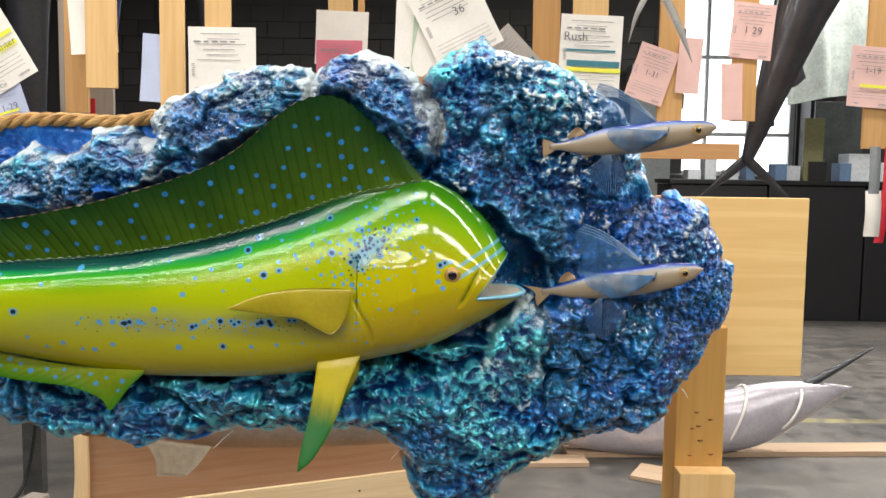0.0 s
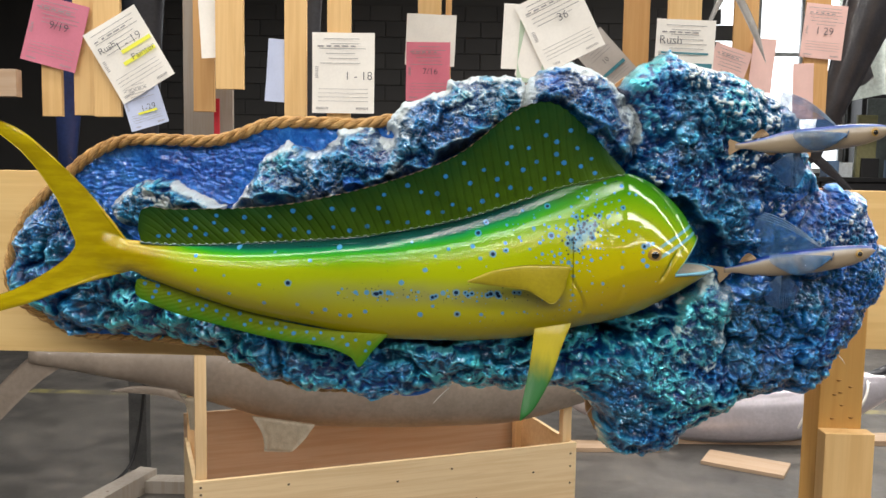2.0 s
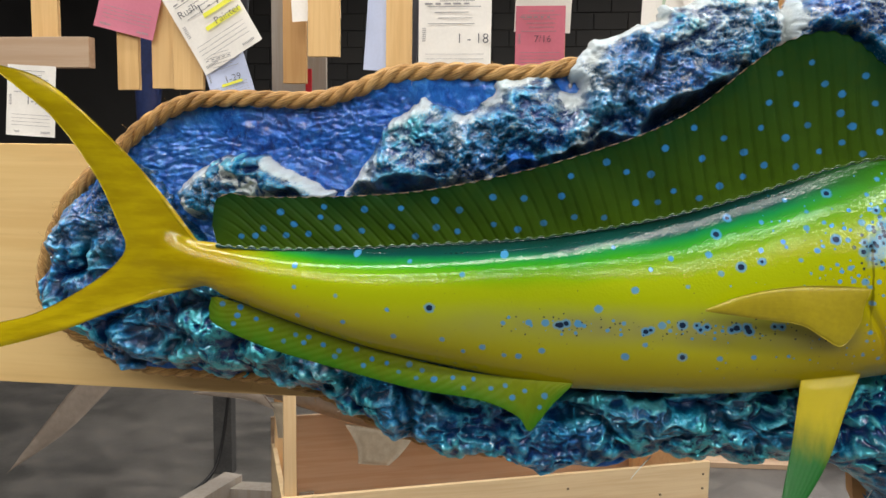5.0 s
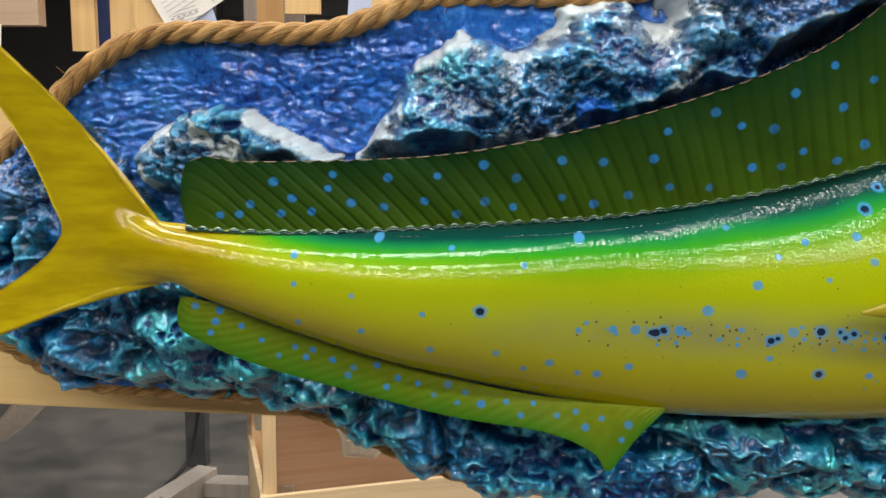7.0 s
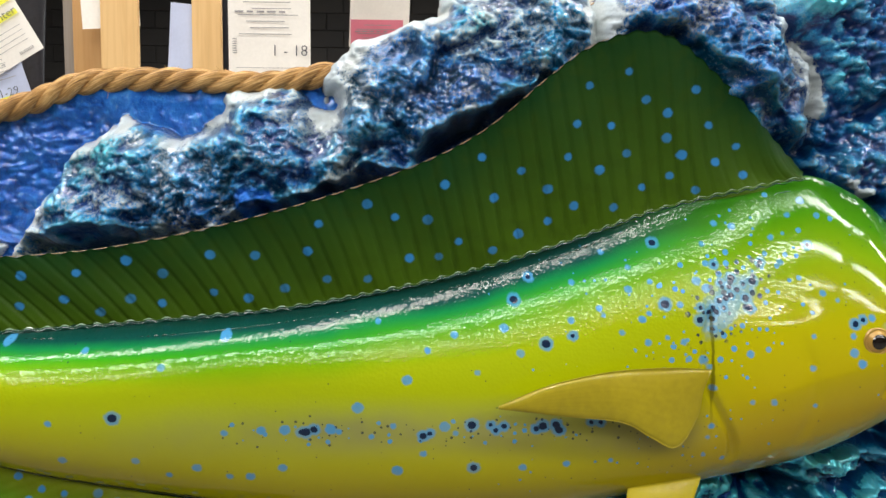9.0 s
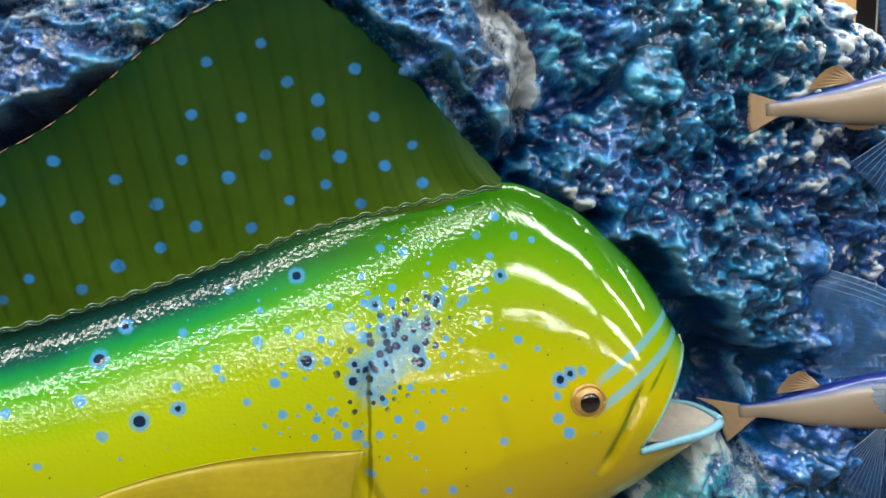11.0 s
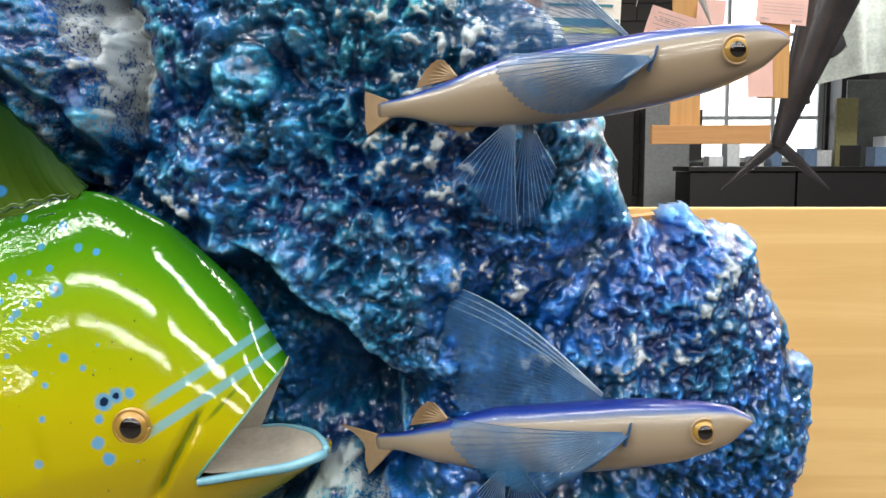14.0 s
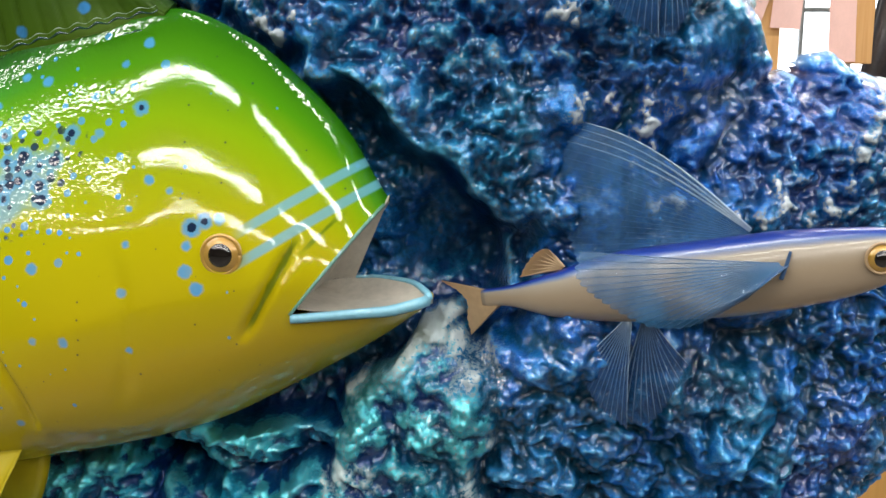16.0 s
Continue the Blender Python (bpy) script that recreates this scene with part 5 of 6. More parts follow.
    rear = soft_curve([(-1.005, 1.05, 1.614), (-0.975, 1.056, 1.59), (-0.937, 1.066, 1.554), (-0.901, 1.076, 1.499), (-0.879, 1.082, 1.445), (-0.874, 1.084, 1.416), (-0.908, 1.08, 1.383), (-0.968, 1.068, 1.349),
                       (-1.019, 1.058, 1.335), (-1.07, 1.046, 1.318), (-1.1, 1.04, 1.307)], 90)
    root = upper[:1] + (lower[:1] - upper[:1]) * np.linspace(0, 1, 90)[:, None]
    uu, vv = np.linspace(0, 1, 70)[:, None, None], np.linspace(0, 1, 90)[None, :, None]
    mid = (root[None] * (1 - uu) + rear[None] * uu + upper[:, None] * (1 - vv) + lower[:, None] * vv
           - (root[0] * (1 - uu) * (1 - vv) + root[-1] * (1 - uu) * vv + rear[0] * uu * (1 - vv) + rear[-1] * uu * vv))
    thick = ((0.0085 * (1 - uu) ** 1.6 + 0.003) * np.clip(4 * vv * (1 - vv), 0.02, 1) ** 0.35 * np.clip((1 - uu) * 10, 0.15, 1) ** 0.5 * np.clip(uu * 7, 0.05, 1) ** 0.7)[..., 0]
    rays = 0.00008 * np.sin(vv[..., 0] * 190 + 3 * uu[..., 0]) * uu[..., 0] * step(uu[..., 0], 0.15, 0.5)
    near_side, far_side = mid.copy(), mid.copy()
    near_side[..., 1] -= thick - rays
    # the tail grows out of the body without a step
    skin = flank(mid[..., 0].ravel(), mid[..., 2].ravel()).reshape(thick.shape)
    along = step(mid[..., 0], -0.77, -0.88)
    skin = skin + 0.0005 - 0.0011 * step(mid[..., 0], -0.763, -0.775)
    near_side[..., 1] = np.where(mid[..., 0] > -0.875, np.minimum(skin, skin * (1 - along) + near_side[..., 1] * along), near_side[..., 1])
    far_side[..., 1] += thick * 0.7 + rays
    gf = grid_faces(70, 90)
    rim = [i * 90 for i in range(70)] + [69 * 90 + j for j in range(1, 90)] + [i * 90 + 89 for i in range(68, -1, -1)]
    put("tail_fin", np.vstack([near_side.reshape(-1, 3), far_side.reshape(-1, 3)]), gf + [tuple(q + 6300 for q in f)[::-1] for f in gf] + [(p, q, q + 6300, p + 6300)[::-1] for p, q in zip(rim, rim[1:])],
        FISH, fish, "yellow forked tail fin")
    # pectoral fin lies along the flank
    blade("pectoral_fin", [(-0.112, 1.078, 1.402), (-0.146, 1.07, 1.405), (-0.189, 1.062, 1.404), (-0.232, 1.06, 1.395), (-0.268, 1.063, 1.379)],
          [(-0.118, 1.078, 1.385), (-0.122, 1.076, 1.365), (-0.138, 1.071, 1.346), (-0.158, 1.066, 1.355), (-0.18, 1.063, 1.367), (-0.223, 1.062, 1.372), (-0.268, 1.063, 1.377)],
          0.003, PECTORAL, fish, 70, 24, ripple=0.0001, ribs=1.5, slant=6)
    blade("pelvic_fin", [(-0.162, 1.112, 1.302), (-0.17, 1.1, 1.24), (-0.181, 1.085, 1.186), (-0.184, 1.078, 1.163)],
          [(-0.105, 1.11, 1.312), (-0.121, 1.1, 1.273), (-0.137, 1.09, 1.226), (-0.162, 1.08, 1.182), (-0.182, 1.078, 1.163)],
          0.003, PELVIC, fish, 60, 40, ripple=0.00008, ribs=0.8, slant=9, label="yellow pelvic fin with a green tip")
    blade("pelvic_fin", [(-0.15, 1.14, 1.302), (-0.15, 1.142, 1.25), (-0.15, 1.145, 1.21)], [(-0.105, 1.14, 1.312), (-0.115, 1.142, 1.27), (-0.145, 1.145, 1.21)],
          0.003, PELVIC, fish, 40, 14, label="yellow pelvic fin with a green tip")


def dome(x, y, z, r, h, n=12, m=32):
    """A lens that bulges towards -y."""
    verts, faces = [], []
    for i in range(n):
        a = np.pi / 2 * i / (n - 1)
        for j in range(m):
            b = 2 * np.pi * j / m
            verts.append((x + r * np.cos(a) * np.cos(b), y - h * np.sin(a), z + r * np.cos(a) * np.sin(b)))
    return verts, grid_faces(n, m, True) + [tuple(range(m))]


def dorsal(root, edge, fish):
    n, m = 520, 70
    a, b = soft_curve(root, n), soft_curve(edge, n)
    s = np.linspace(0, 1, n)[:, None]
    v = np.linspace(0, 1, m)[None]
    mid = a[:, None] * (1 - v)[..., None] + b[:, None] * v[..., None]
    ray = 58 * (s + 0.06 * v)
    saw = np.abs(2 * (ray - np.floor(ray)) - 1)
    ridge = 0.0026 * step(saw, 0.7, 1.0) * step(v, 0.0, 0.1) * (1 - 0.55 * step(v, 0.4, 0.95)) * step(s, 0.01, 0.06) * (1 - 0.8 * step(s, 0.86, 0.95)) + 0.0012 * np.sin(ray * 0.9 + 4 * v) * step(s, 0.02, 0.2)
    scallop = 0.0022 * saw * step(v, 0.93, 1.0)
    front, rear = mid.copy(), mid.copy()
    front[..., 1] += ridge - 0.0016
    rear[..., 1] += ridge + 0.0016
    front[..., 2] -= scallop
    rear[..., 2] -= scallop
    verts = np.vstack([front.reshape(-1, 3), rear.reshape(-1, 3)])
    k = n * m
    faces = grid_faces(n, m) + [tuple(i + k for i in f)[::-1] for f in grid_faces(n, m)]
    rim = [i * m for i in range(n)] + [(n - 1) * m + j for j in range(1, m)] + [i * m + m - 1 for i in range(n - 2, -1, -1)] + [j for j in range(m - 2, 0, -1)]
    faces += [(p, q, q + k, p + k)[::-1] for p, q in zip(rim, rim[1:] + rim[:1])]
    fin = put("dorsal_fin", verts, faces, DORSAL, fish, "dark green spotted dorsal fin")
    with_across(fin, np.tile(v.ravel(), n * 2))
    with_spots(fin, verts[:, 0], verts[:, 2], [[(FIN_REAR, 0.0028, 0.0038, 6), (FIN_FRONT, 0.0028, 0.0038, 7)]])
    pale = b.copy()
    pale[:, 2] -= 0.0008
    put("fin_edge", *tube(pale[14:400], 0.0003, 5), CREAM, fin, "thin pale bare fin edge")
    # beaded groove where the fin leaves the back
    line = a.copy()
    rng = np.random.RandomState(5)
    wave = np.sin(np.arange(n) * 0.75 + 0.8 * np.sin(np.arange(n) * 0.09))
    line[:, 1] -= 0.007
    line[:, 2] += 0.0035 + 0.0008 * wave
    put("fin_groove", *tube(line, (0.0019 + 0.0007 * wave + rng.uniform(-0.0003, 0.0003, n)) * np.linspace(1.0, 0.25, n), 8), SEAM, fin, "dark beaded seam with sparkling lacquer")
    # glossy bead row added under the seam to catch dashes of light
    for drop, size in ((0.0085, 0.0011),):
        bx = np.linspace(-0.7, -0.04, 900)
        bz = ease(bx, BACK) - drop * step(bx, -0.72, -0.5) - 0.002
        pulse = np.sin(np.arange(900) * 0.8 + 2.0 * np.sin(np.arange(900) * 0.05 + drop * 900))
        put("seam_bead", *tube(np.stack([bx, flank(bx, bz) + 0.0004, bz + 0.0003 * pulse], 1), np.clip(size * (0.2 + 0.5 * pulse * lattice(bx, bz, 31, 7) + 0.6 * lattice(bx, bz, 47, 9)), 0.00005, 1), 6), SEAM, fin, "dark sparkling scale row")
    pearl = line.copy()
    pearl[:, 1] -= 0.0016
    pearl[:, 2] += 0.0022
    put("seam_stitch", *tube(pearl, np.clip(0.0001 + 0.0006 * wave * np.linspace(1.1, 0.2, n), 0.0001, 1), 5), STITCH, fin, "pale beaded stitch line")


PELVIC = YELLOW
PECTORAL = plain("lacquered_side_fin", (0.36, 0.29, 0.004), 0.45, scale=20, vary=0.12, coat=0.5, bump=0.2)
build_mahi()


# ---- the two flying fish ----
BROWN_FIN = membrane("brown_fin_skin", (0.35, 0.22, 0.1), 0.3)
FLY_TOP = [(0.0, 0.02), (0.05, 0.02), (0.16, 0.033), (0.41, 0.072), (0.7, 0.071), (0.84, 0.061), (0.95, 0.043), (0.985, 0.023), (1.0, 0.008)]
FLY_LOW = [(0.0, -0.026), (0.04, -0.026), (0.2, -0.066), (0.4, -0.091), (0.6, -0.096), (0.8, -0.081), (0.94, -0.044), (0.985, -0.012), (1.0, -0.001)]
FLY_WIDE = [(0.0, 0.008), (0.1, 0.018), (0.3, 0.045), (0.55, 0.062), (0.78, 0.058), (0.9, 0.042), (0.97, 0.02), (1.0, 0.004)]


def fan(name, m4, hub, tips, rays, skin, ray_mat, parent, label="", start=0.06, thick=0.0009, bow=0.0, ray_size=0.0006, lead=0, arch=0.0):
    """A fan of rays with a skin between them: from the hub out to a curve through tips, in the fish's own measures."""
    hub = np.array(hub, float)
    rim = soft_curve(tips, rays * 3 + 1)
    n, m = len(rim), 12
    t = np.linspace(start, 1, m)

    def at(p):
        q = hub + (p - hub) * t[:, None]
        q[:, 1] += -bow * np.sin(np.pi * t)
        return q
    lines = np.array([at(p) for p in rim])
    lines[..., 2] += arch * np.linspace(0, 1, n)[:, None] ** 2 * np.sin(np.pi * t)[None]
    lines[:, -1] -= (lines[:, -1] - hub) * (0.02 * (np.arange(n) % 3 == 1))[:, None]
    pts = lines.reshape(-1, 3)
    out = np.array([tuple(m4 @ Vector(p)) for p in pts])
    off = np.array([0, thick * 0.35, 0])
    k = len(out)
    verts = np.vstack([out - off, out + off])
    faces = grid_faces(n, m) + [tuple(i + k for i in f)[::-1] for f in grid_faces(n, m)]
    fin = put(name, verts, faces, skin, parent, label)
    grid = out.reshape(n, m, 3)
    for i in range(0, n, 3):
        first = lead and i >= n - 3 * lead
        put("fin_ray", *tube(grid[i], np.linspace(1.3, 0.5, m) * (0.00055 if first else ray_size), 5), RAY if first else ray_mat, fin)
    return fin


def flying_fish(tail, nose, label, far_tips, near_tips, low_tips, tail_tips):
    tail, nose = Vector(tail), Vector(nose)
    length = (nose - tail).length
    ax = (nose - tail).normalized()
    side = Vector((0, 0, 1)).cross(ax).normalized()
    up = ax.cross(side)
    m4 = Matrix(((ax.x, side.x, up.x, 0), (ax.y, side.y, up.y, 0), (ax.z, side.z, up.z, 0), (0, 0, 0, 1)))
    m4 = Matrix.Translation(tail) @ m4 @ Matrix.Diagonal((length, length, length, 1))
    fish = thing("flying_fish_model", tuple((tail + nose) / 2), label, "fish model", "flying fish on the reef")
    s = np.concatenate([np.linspace(0, 0.9, 60, endpoint=False), 0.9 + 0.1 * np.sin(np.linspace(0, np.pi / 2, 20))])
    a = np.linspace(0, 2 * np.pi, 36, endpoint=False)
    verts, across = [], []
    for q in s:
        t, l, w = float(ease(q, FLY_TOP)), float(ease(q, FLY_LOW)), float(ease(q, FLY_WIDE))
        mid, half = (t + l) / 2, (t - l) / 2
        for b in a:
            verts.append(tuple(m4 @ Vector((q, -w * np.sign(np.cos(b)) * abs(np.cos(b)) ** 0.85, mid + half * np.sin(b)))))
            across.append(0.5 + 0.5 * np.sin(b))
    n, m = len(s), len(a)
    body = put("body", verts, grid_faces(n, m, True) + [tuple(range(m))[::-1], tuple(range((n - 1) * m, n * m))], FLYER, fish)
    with_across(body, across)
    w = float(ease(0.905, FLY_WIDE))
    e = m4 @ Vector((0.905, -w * 0.96, -0.004))
    eye = put("eye", *dome(e.x, e.y + 0.0012, e.z, 0.006, 0.0036, 10, 28), GOLD, fish, "gold glass eye")
    put("pupil", *dome(e.x, e.y - 0.0014, e.z, 0.0036, 0.0019, 8, 24), PUPIL, eye, "black pupil")
    put("eye_rim", *tube([(e.x + 0.0061 * np.cos(k), e.y, e.z + 0.0061 * np.sin(k)) for k in np.linspace(0, 2 * np.pi, 28)], 0.0007, 6), CREAM, eye)
    fan("tail_fin", m4, (0.07, 0, -0.003), tail_tips, 9, CREAM, CREAM, fish, start=0.2, thick=0.004, ray_size=0.0009)
    fan("back_fin", m4, (0.235, 0, 0.048), [(0.115, 0, 0.04), (0.135, 0, 0.066), (0.165, 0, 0.09), (0.195, 0, 0.098), (0.215, 0, 0.08)], 7, BROWN_FIN, CREAM, fish, start=0.05, thick=0.0015, ray_size=0.0008)
    fan("vent_fin", m4, (0.31, 0, -0.06), [(0.19, 0, -0.055), (0.2, 0, -0.07), (0.225, 0, -0.085), (0.26, 0, -0.088)], 7, BROWN_FIN, CREAM, fish, start=0.05, thick=0.0015, ray_size=0.0008)
    fan("far_wing", m4, (0.68, 0.03, 0.055), far_tips, 18, WING_FAR, RAY_DARK, fish, "clear blue raised wing fin", 0.05, 0.0016, 0.02, 0.00016, 4, 0.05)
    wing = fan("near_wing", m4, (0.75, -0.06, 0.006), near_tips, 22, WING_NEAR, RAY_DARK, fish, "blue folded wing fin with fine rays", 0.05, 0.0016, 0.03, 0.00026)
    pad = [tuple(m4 @ Vector(p)) for p in ((0.752, -0.062, 0.03), (0.745, -0.064, 0.012), (0.735, -0.066, -0.008), (0.728, -0.067, -0.022))]
    put("wing_root", *tube(soft_curve(pad, 12), np.linspace(0.0006, 0.0011, 12), 8), RAY_DARK, wing)
    for k, tips in enumerate(low_tips):
        fan("belly_fin", m4, (0.39 + 0.02 * k, -0.012 + 0.03 * k, -0.07), tips, 12, WING_BELLY, RAY, fish, "clear blue belly fin", 0.06, 0.0012, 0.01, 0.00032)


flying_fish((0.14, 1.133, 1.588), (0.3265, 1.03, 1.61), "blue-backed flying fish model with spread clear fins",
            [(0.34, 0.04, 0.05), (0.32, 0.03, 0.13), (0.31, 0.03, 0.23), (0.315, 0.02, 0.31), (0.335, 0.02, 0.345)],
            [(0.42, -0.12, 0.06), (0.41, -0.14, 0.02), (0.44, -0.14, -0.03), (0.5, -0.13, -0.08), (0.59, -0.11, -0.09), (0.68, -0.09, -0.055)],
            ([(0.21, 0.0, -0.176), (0.25, 0.0, -0.235), (0.3, 0.0, -0.29), (0.365, 0.0, -0.335)], [(0.32, 0.03, -0.3), (0.375, 0.03, -0.335), (0.42, 0.03, -0.29), (0.465, 0.03, -0.2)]),
            [(-0.04, 0, 0.052), (-0.045, 0, 0.025), (-0.045, 0, 0.0), (-0.05, 0, -0.03), (-0.045, 0, -0.06)])
flying_fish((0.136, 1.147, 1.394), (0.3215, 1.045, 1.4375), "blue-backed flying fish model at the big fish's mouth",
            [(0.25, 0.04, 0.06), (0.23, 0.04, 0.15), (0.23, 0.04, 0.25), (0.26, 0.045, 0.335), (0.312, 0.05, 0.38)],
            [(0.36, -0.18, 0.09), (0.36, -0.2, 0.03), (0.42, -0.2, -0.03), (0.5, -0.19, -0.08), (0.58, -0.17, -0.085), (0.67, -0.12, -0.05)],
            ([(0.225, 0.0, -0.19), (0.25, 0.0, -0.25), (0.285, 0.0, -0.3), (0.33, 0.0, -0.335)], [(0.3, 0.03, -0.3), (0.35, 0.03, -0.335), (0.41, 0.03, -0.3), (0.485, 0.03, -0.2)]),
            [(-0.115, 0, 0.052), (-0.07, 0, 0.022), (-0.048, 0, -0.01), (-0.055, 0, -0.05), (-0.05, 0, -0.09)])


# ---- behind the mount: crate, stored fish forms, tickets on sticks ----
def crate():
    c = thing("pine_crate", (-1.35, 3.05, 0.0), "open pale pine crate with tall corner posts", "crate", turn=(0, 0, 22))
    w, d, h = 1.72, 0.62, 0.29
    part("front_board", box(w / 2, 0.01, h / 2, w, 0.019, h), PINE_PALE_X, c)
    # darker, greyer pine here puts the crate's dim inside into the colour
    part("back_board", box(w / 2, d, 0.2, w, 0.019, 0.4), PINE_GREY_X, c)
    part("side_board", box(0.012, d / 2, h / 2, 0.019, d - 0.03, h - 0.004), PINE_PALE_X, c)
    part("side_board", box(w - 0.012, d / 2, h / 2, 0.019, d - 0.03, h - 0.004), PINE_PALE_X, c)
    part("bottom_board", box(w / 2, d / 2, 0.012, w - 0.05, d - 0.05, 0.018), PINE_DARK_X, c)
    for x, y in ((0.035, 0.05), (w - 0.035, 0.05), (0.035, d - 0.05), (w - 0.035, d - 0.05)):
        part("corner_post", box(x, y, 0.43, 0.045, 0.038, 0.86), PINE_PALE_Z, c)


crate()
NAIL = plain("nail_head", (0.1, 0.06, 0.03), 0.5)
pine_crate = bpy.data.objects["pine_crate"]
for nx, nz in ((0.03, 0.265), (0.03, 0.235), (0.03, 0.2), (0.03, 0.16), (0.03, 0.12), (0.38, 0.24), (0.62, 0.12), (0.85, 0.2), (1.1, 0.23), (1.22, 0.08), (1.5, 0.17), (1.69, 0.24), (1.69, 0.18), (1.69, 0.1)):
    part("nail", box(nx, 0.0, nz, 0.009, 0.0036, 0.008, 0.0012), NAIL, pine_crate)


def spindle(name, axis, tall, deep, mat, parent, label="", m=28, n=60):
    """A fish-like body along a 3-D axis; tall and deep: half-height and half-thickness along it."""
    p = soft_curve(axis, n)
    u = np.linspace(0, 1, n)
    t = np.gradient(p, axis=0)
    t /= np.linalg.norm(t, axis=1)[:, None]
    back = np.cross(t, (0, 1, 0))
    back /= np.linalg.norm(back, axis=1)[:, None]
    side = np.cross(back, t)
    a = np.linspace(0, 2 * np.pi, m, endpoint=False)
    h, w = ease(u, tall), ease(u, deep)
    v = p[:, None] + (h[:, None] * np.cos(a))[..., None] * back[:, None] + (w[:, None] * np.sin(a))[..., None] * side[:, None]
    f = grid_faces(n, m, True) + [tuple(range(m))[::-1], tuple(range((n - 1) * m, n * m))]
    return put(name, v.reshape(-1, 3), f, mat, parent, label)


def simple_fin(name, a, b, mat, parent, thick=0.006):
    ob = blade(name, a, b, thick, mat, parent, 30, 8)
    return ob


FORM_CREAM = plain("bare_cream_fin", (0.32, 0.27, 0.2), 0.6, scale=40, vary=0.2, bump=0.4)


def stored_forms():
    f = thing("marlin_form", (-0.9, 3.55, 0.3), "bare tan marlin form lying across the pine crate", "fish form")
    spindle("body", [(-2.15, 3.35, 0.72), (-1.6, 3.42, 0.68), (-0.9, 3.5, 0.6), (-0.2, 3.62, 0.58), (0.35, 3.72, 0.6)],
            [(0, 0.035), (0.2, 0.1), (0.5, 0.2), (0.8, 0.19), (1, 0.1)], [(0, 0.03), (0.2, 0.07), (0.5, 0.13), (0.8, 0.12), (1, 0.06)], FORM_TAN, f)
    simple_fin("tail_fin", [(-1.9, 3.36, 0.74), (-2.12, 3.36, 0.6), (-2.35, 3.36, 0.38), (-2.62, 3.36, 0.19)], [(-2.13, 3.36, 0.74), (-2.28, 3.36, 0.6), (-2.45, 3.36, 0.4), (-2.62, 3.36, 0.185)], FORM_TAN, f)
    simple_fin("tail_fin", [(-2.0, 3.36, 0.7), (-2.2, 3.36, 0.9), (-2.5, 3.36, 1.15)], [(-2.13, 3.36, 0.7), (-2.28, 3.36, 0.9), (-2.5, 3.36, 1.16)], FORM_TAN, f)
    simple_fin("small_fin", [(-1.5, 3.3, 0.6), (-1.66, 3.3, 0.612), (-1.78, 3.3, 0.588)], [(-1.45, 3.3, 0.535), (-1.57, 3.3, 0.57), (-1.78, 3.3, 0.582)], FORM_TAN, f)
    simple_fin("small_fin", [(-1.42, 3.32, 0.56), (-1.41, 3.32, 0.5), (-1.4, 3.32, 0.42)], [(-1.48, 3.32, 0.56), (-1.46, 3.32, 0.5), (-1.45, 3.32, 0.42)], FORM_CREAM, f)
    simple_fin("side_fin", [(-1.2, 3.38, 0.47), (-1.15, 3.37, 0.39), (-1.14, 3.36, 0.32)], [(-0.92, 3.38, 0.44), (-0.97, 3.37, 0.37), (-1.02, 3.36, 0.32)], FORM_CREAM, f)
    g = thing("silver_marlin_form", (1.3, 4.65, 0.0), "silver wrapped marlin form lying on the floor", "fish form")
    spindle("body", [(0.15, 4.7, 0.3), (0.6, 4.66, 0.2), (1.1, 4.64, 0.18), (1.6, 4.64, 0.21), (1.95, 4.64, 0.32), (2.28, 4.64, 0.41)],
            [(0, 0.03), (0.25, 0.13), (0.5, 0.17), (0.72, 0.17), (0.88, 0.1), (1, 0.004)], [(0, 0.02), (0.3, 0.1), (0.7, 0.12), (0.9, 0.06), (1, 0.004)], FORM_SILVER, g)
    put("bill", *tube(soft_curve([(1.9, 4.64, 0.36), (2.1, 4.64, 0.46), (2.38, 4.64, 0.63)], 20), np.linspace(0.035, 0.006, 20), 10), FORM_DARK, g, "dark upturned bill")
    for k, x in enumerate((1.62, 1.92)):
        ring = [(x + 0.06 * np.cos(a), 4.64 - 0.13 * np.sin(a), 0.24 + 0.05 * k + (0.17 - 0.05 * k) * np.cos(a)) for a in np.linspace(0, 2 * np.pi, 30)]
        put("strap", *tube(ring, 0.008, 6), PAPER["white"], g, "white wrapping strap")


stored_forms()


def loose_board(x, y, z, w, d, h, turn, mat, label):
    ob = part("loose_board", box(0, 0, h / 2, w, d, h), mat, None)
    ob.matrix_basis = pose(x, y, z, 0, 0, turn)
    return tagged(ob, label, "board", "loose boards on the floor")


loose_board(2.0, 4.75, 0.0, 2.6, 0.16, 0.03, 3, PINE_GREY_X, "long grey plank lying under the silver form")
loose_board(1.22, 4.28, 0.0, 0.42, 0.22, 0.02, -28, PINE_GREY_X, "short offcut board lying on the floor")
loose_board(0.45, 4.5, 0.0, 0.7, 0.14, 0.025, 4, PINE_GREY_X, "flat offcut board beside the crate")
loose_board(-1.85, 3.55, 0.0, 0.09, 0.42, 0.09, -14, GREY_Z, "grey painted timber foot on the floor")
loose_board(-1.62, 3.7, 0.0, 0.42, 0.09, 0.06, 2, GREY_Z, "grey painted timber foot on the floor")

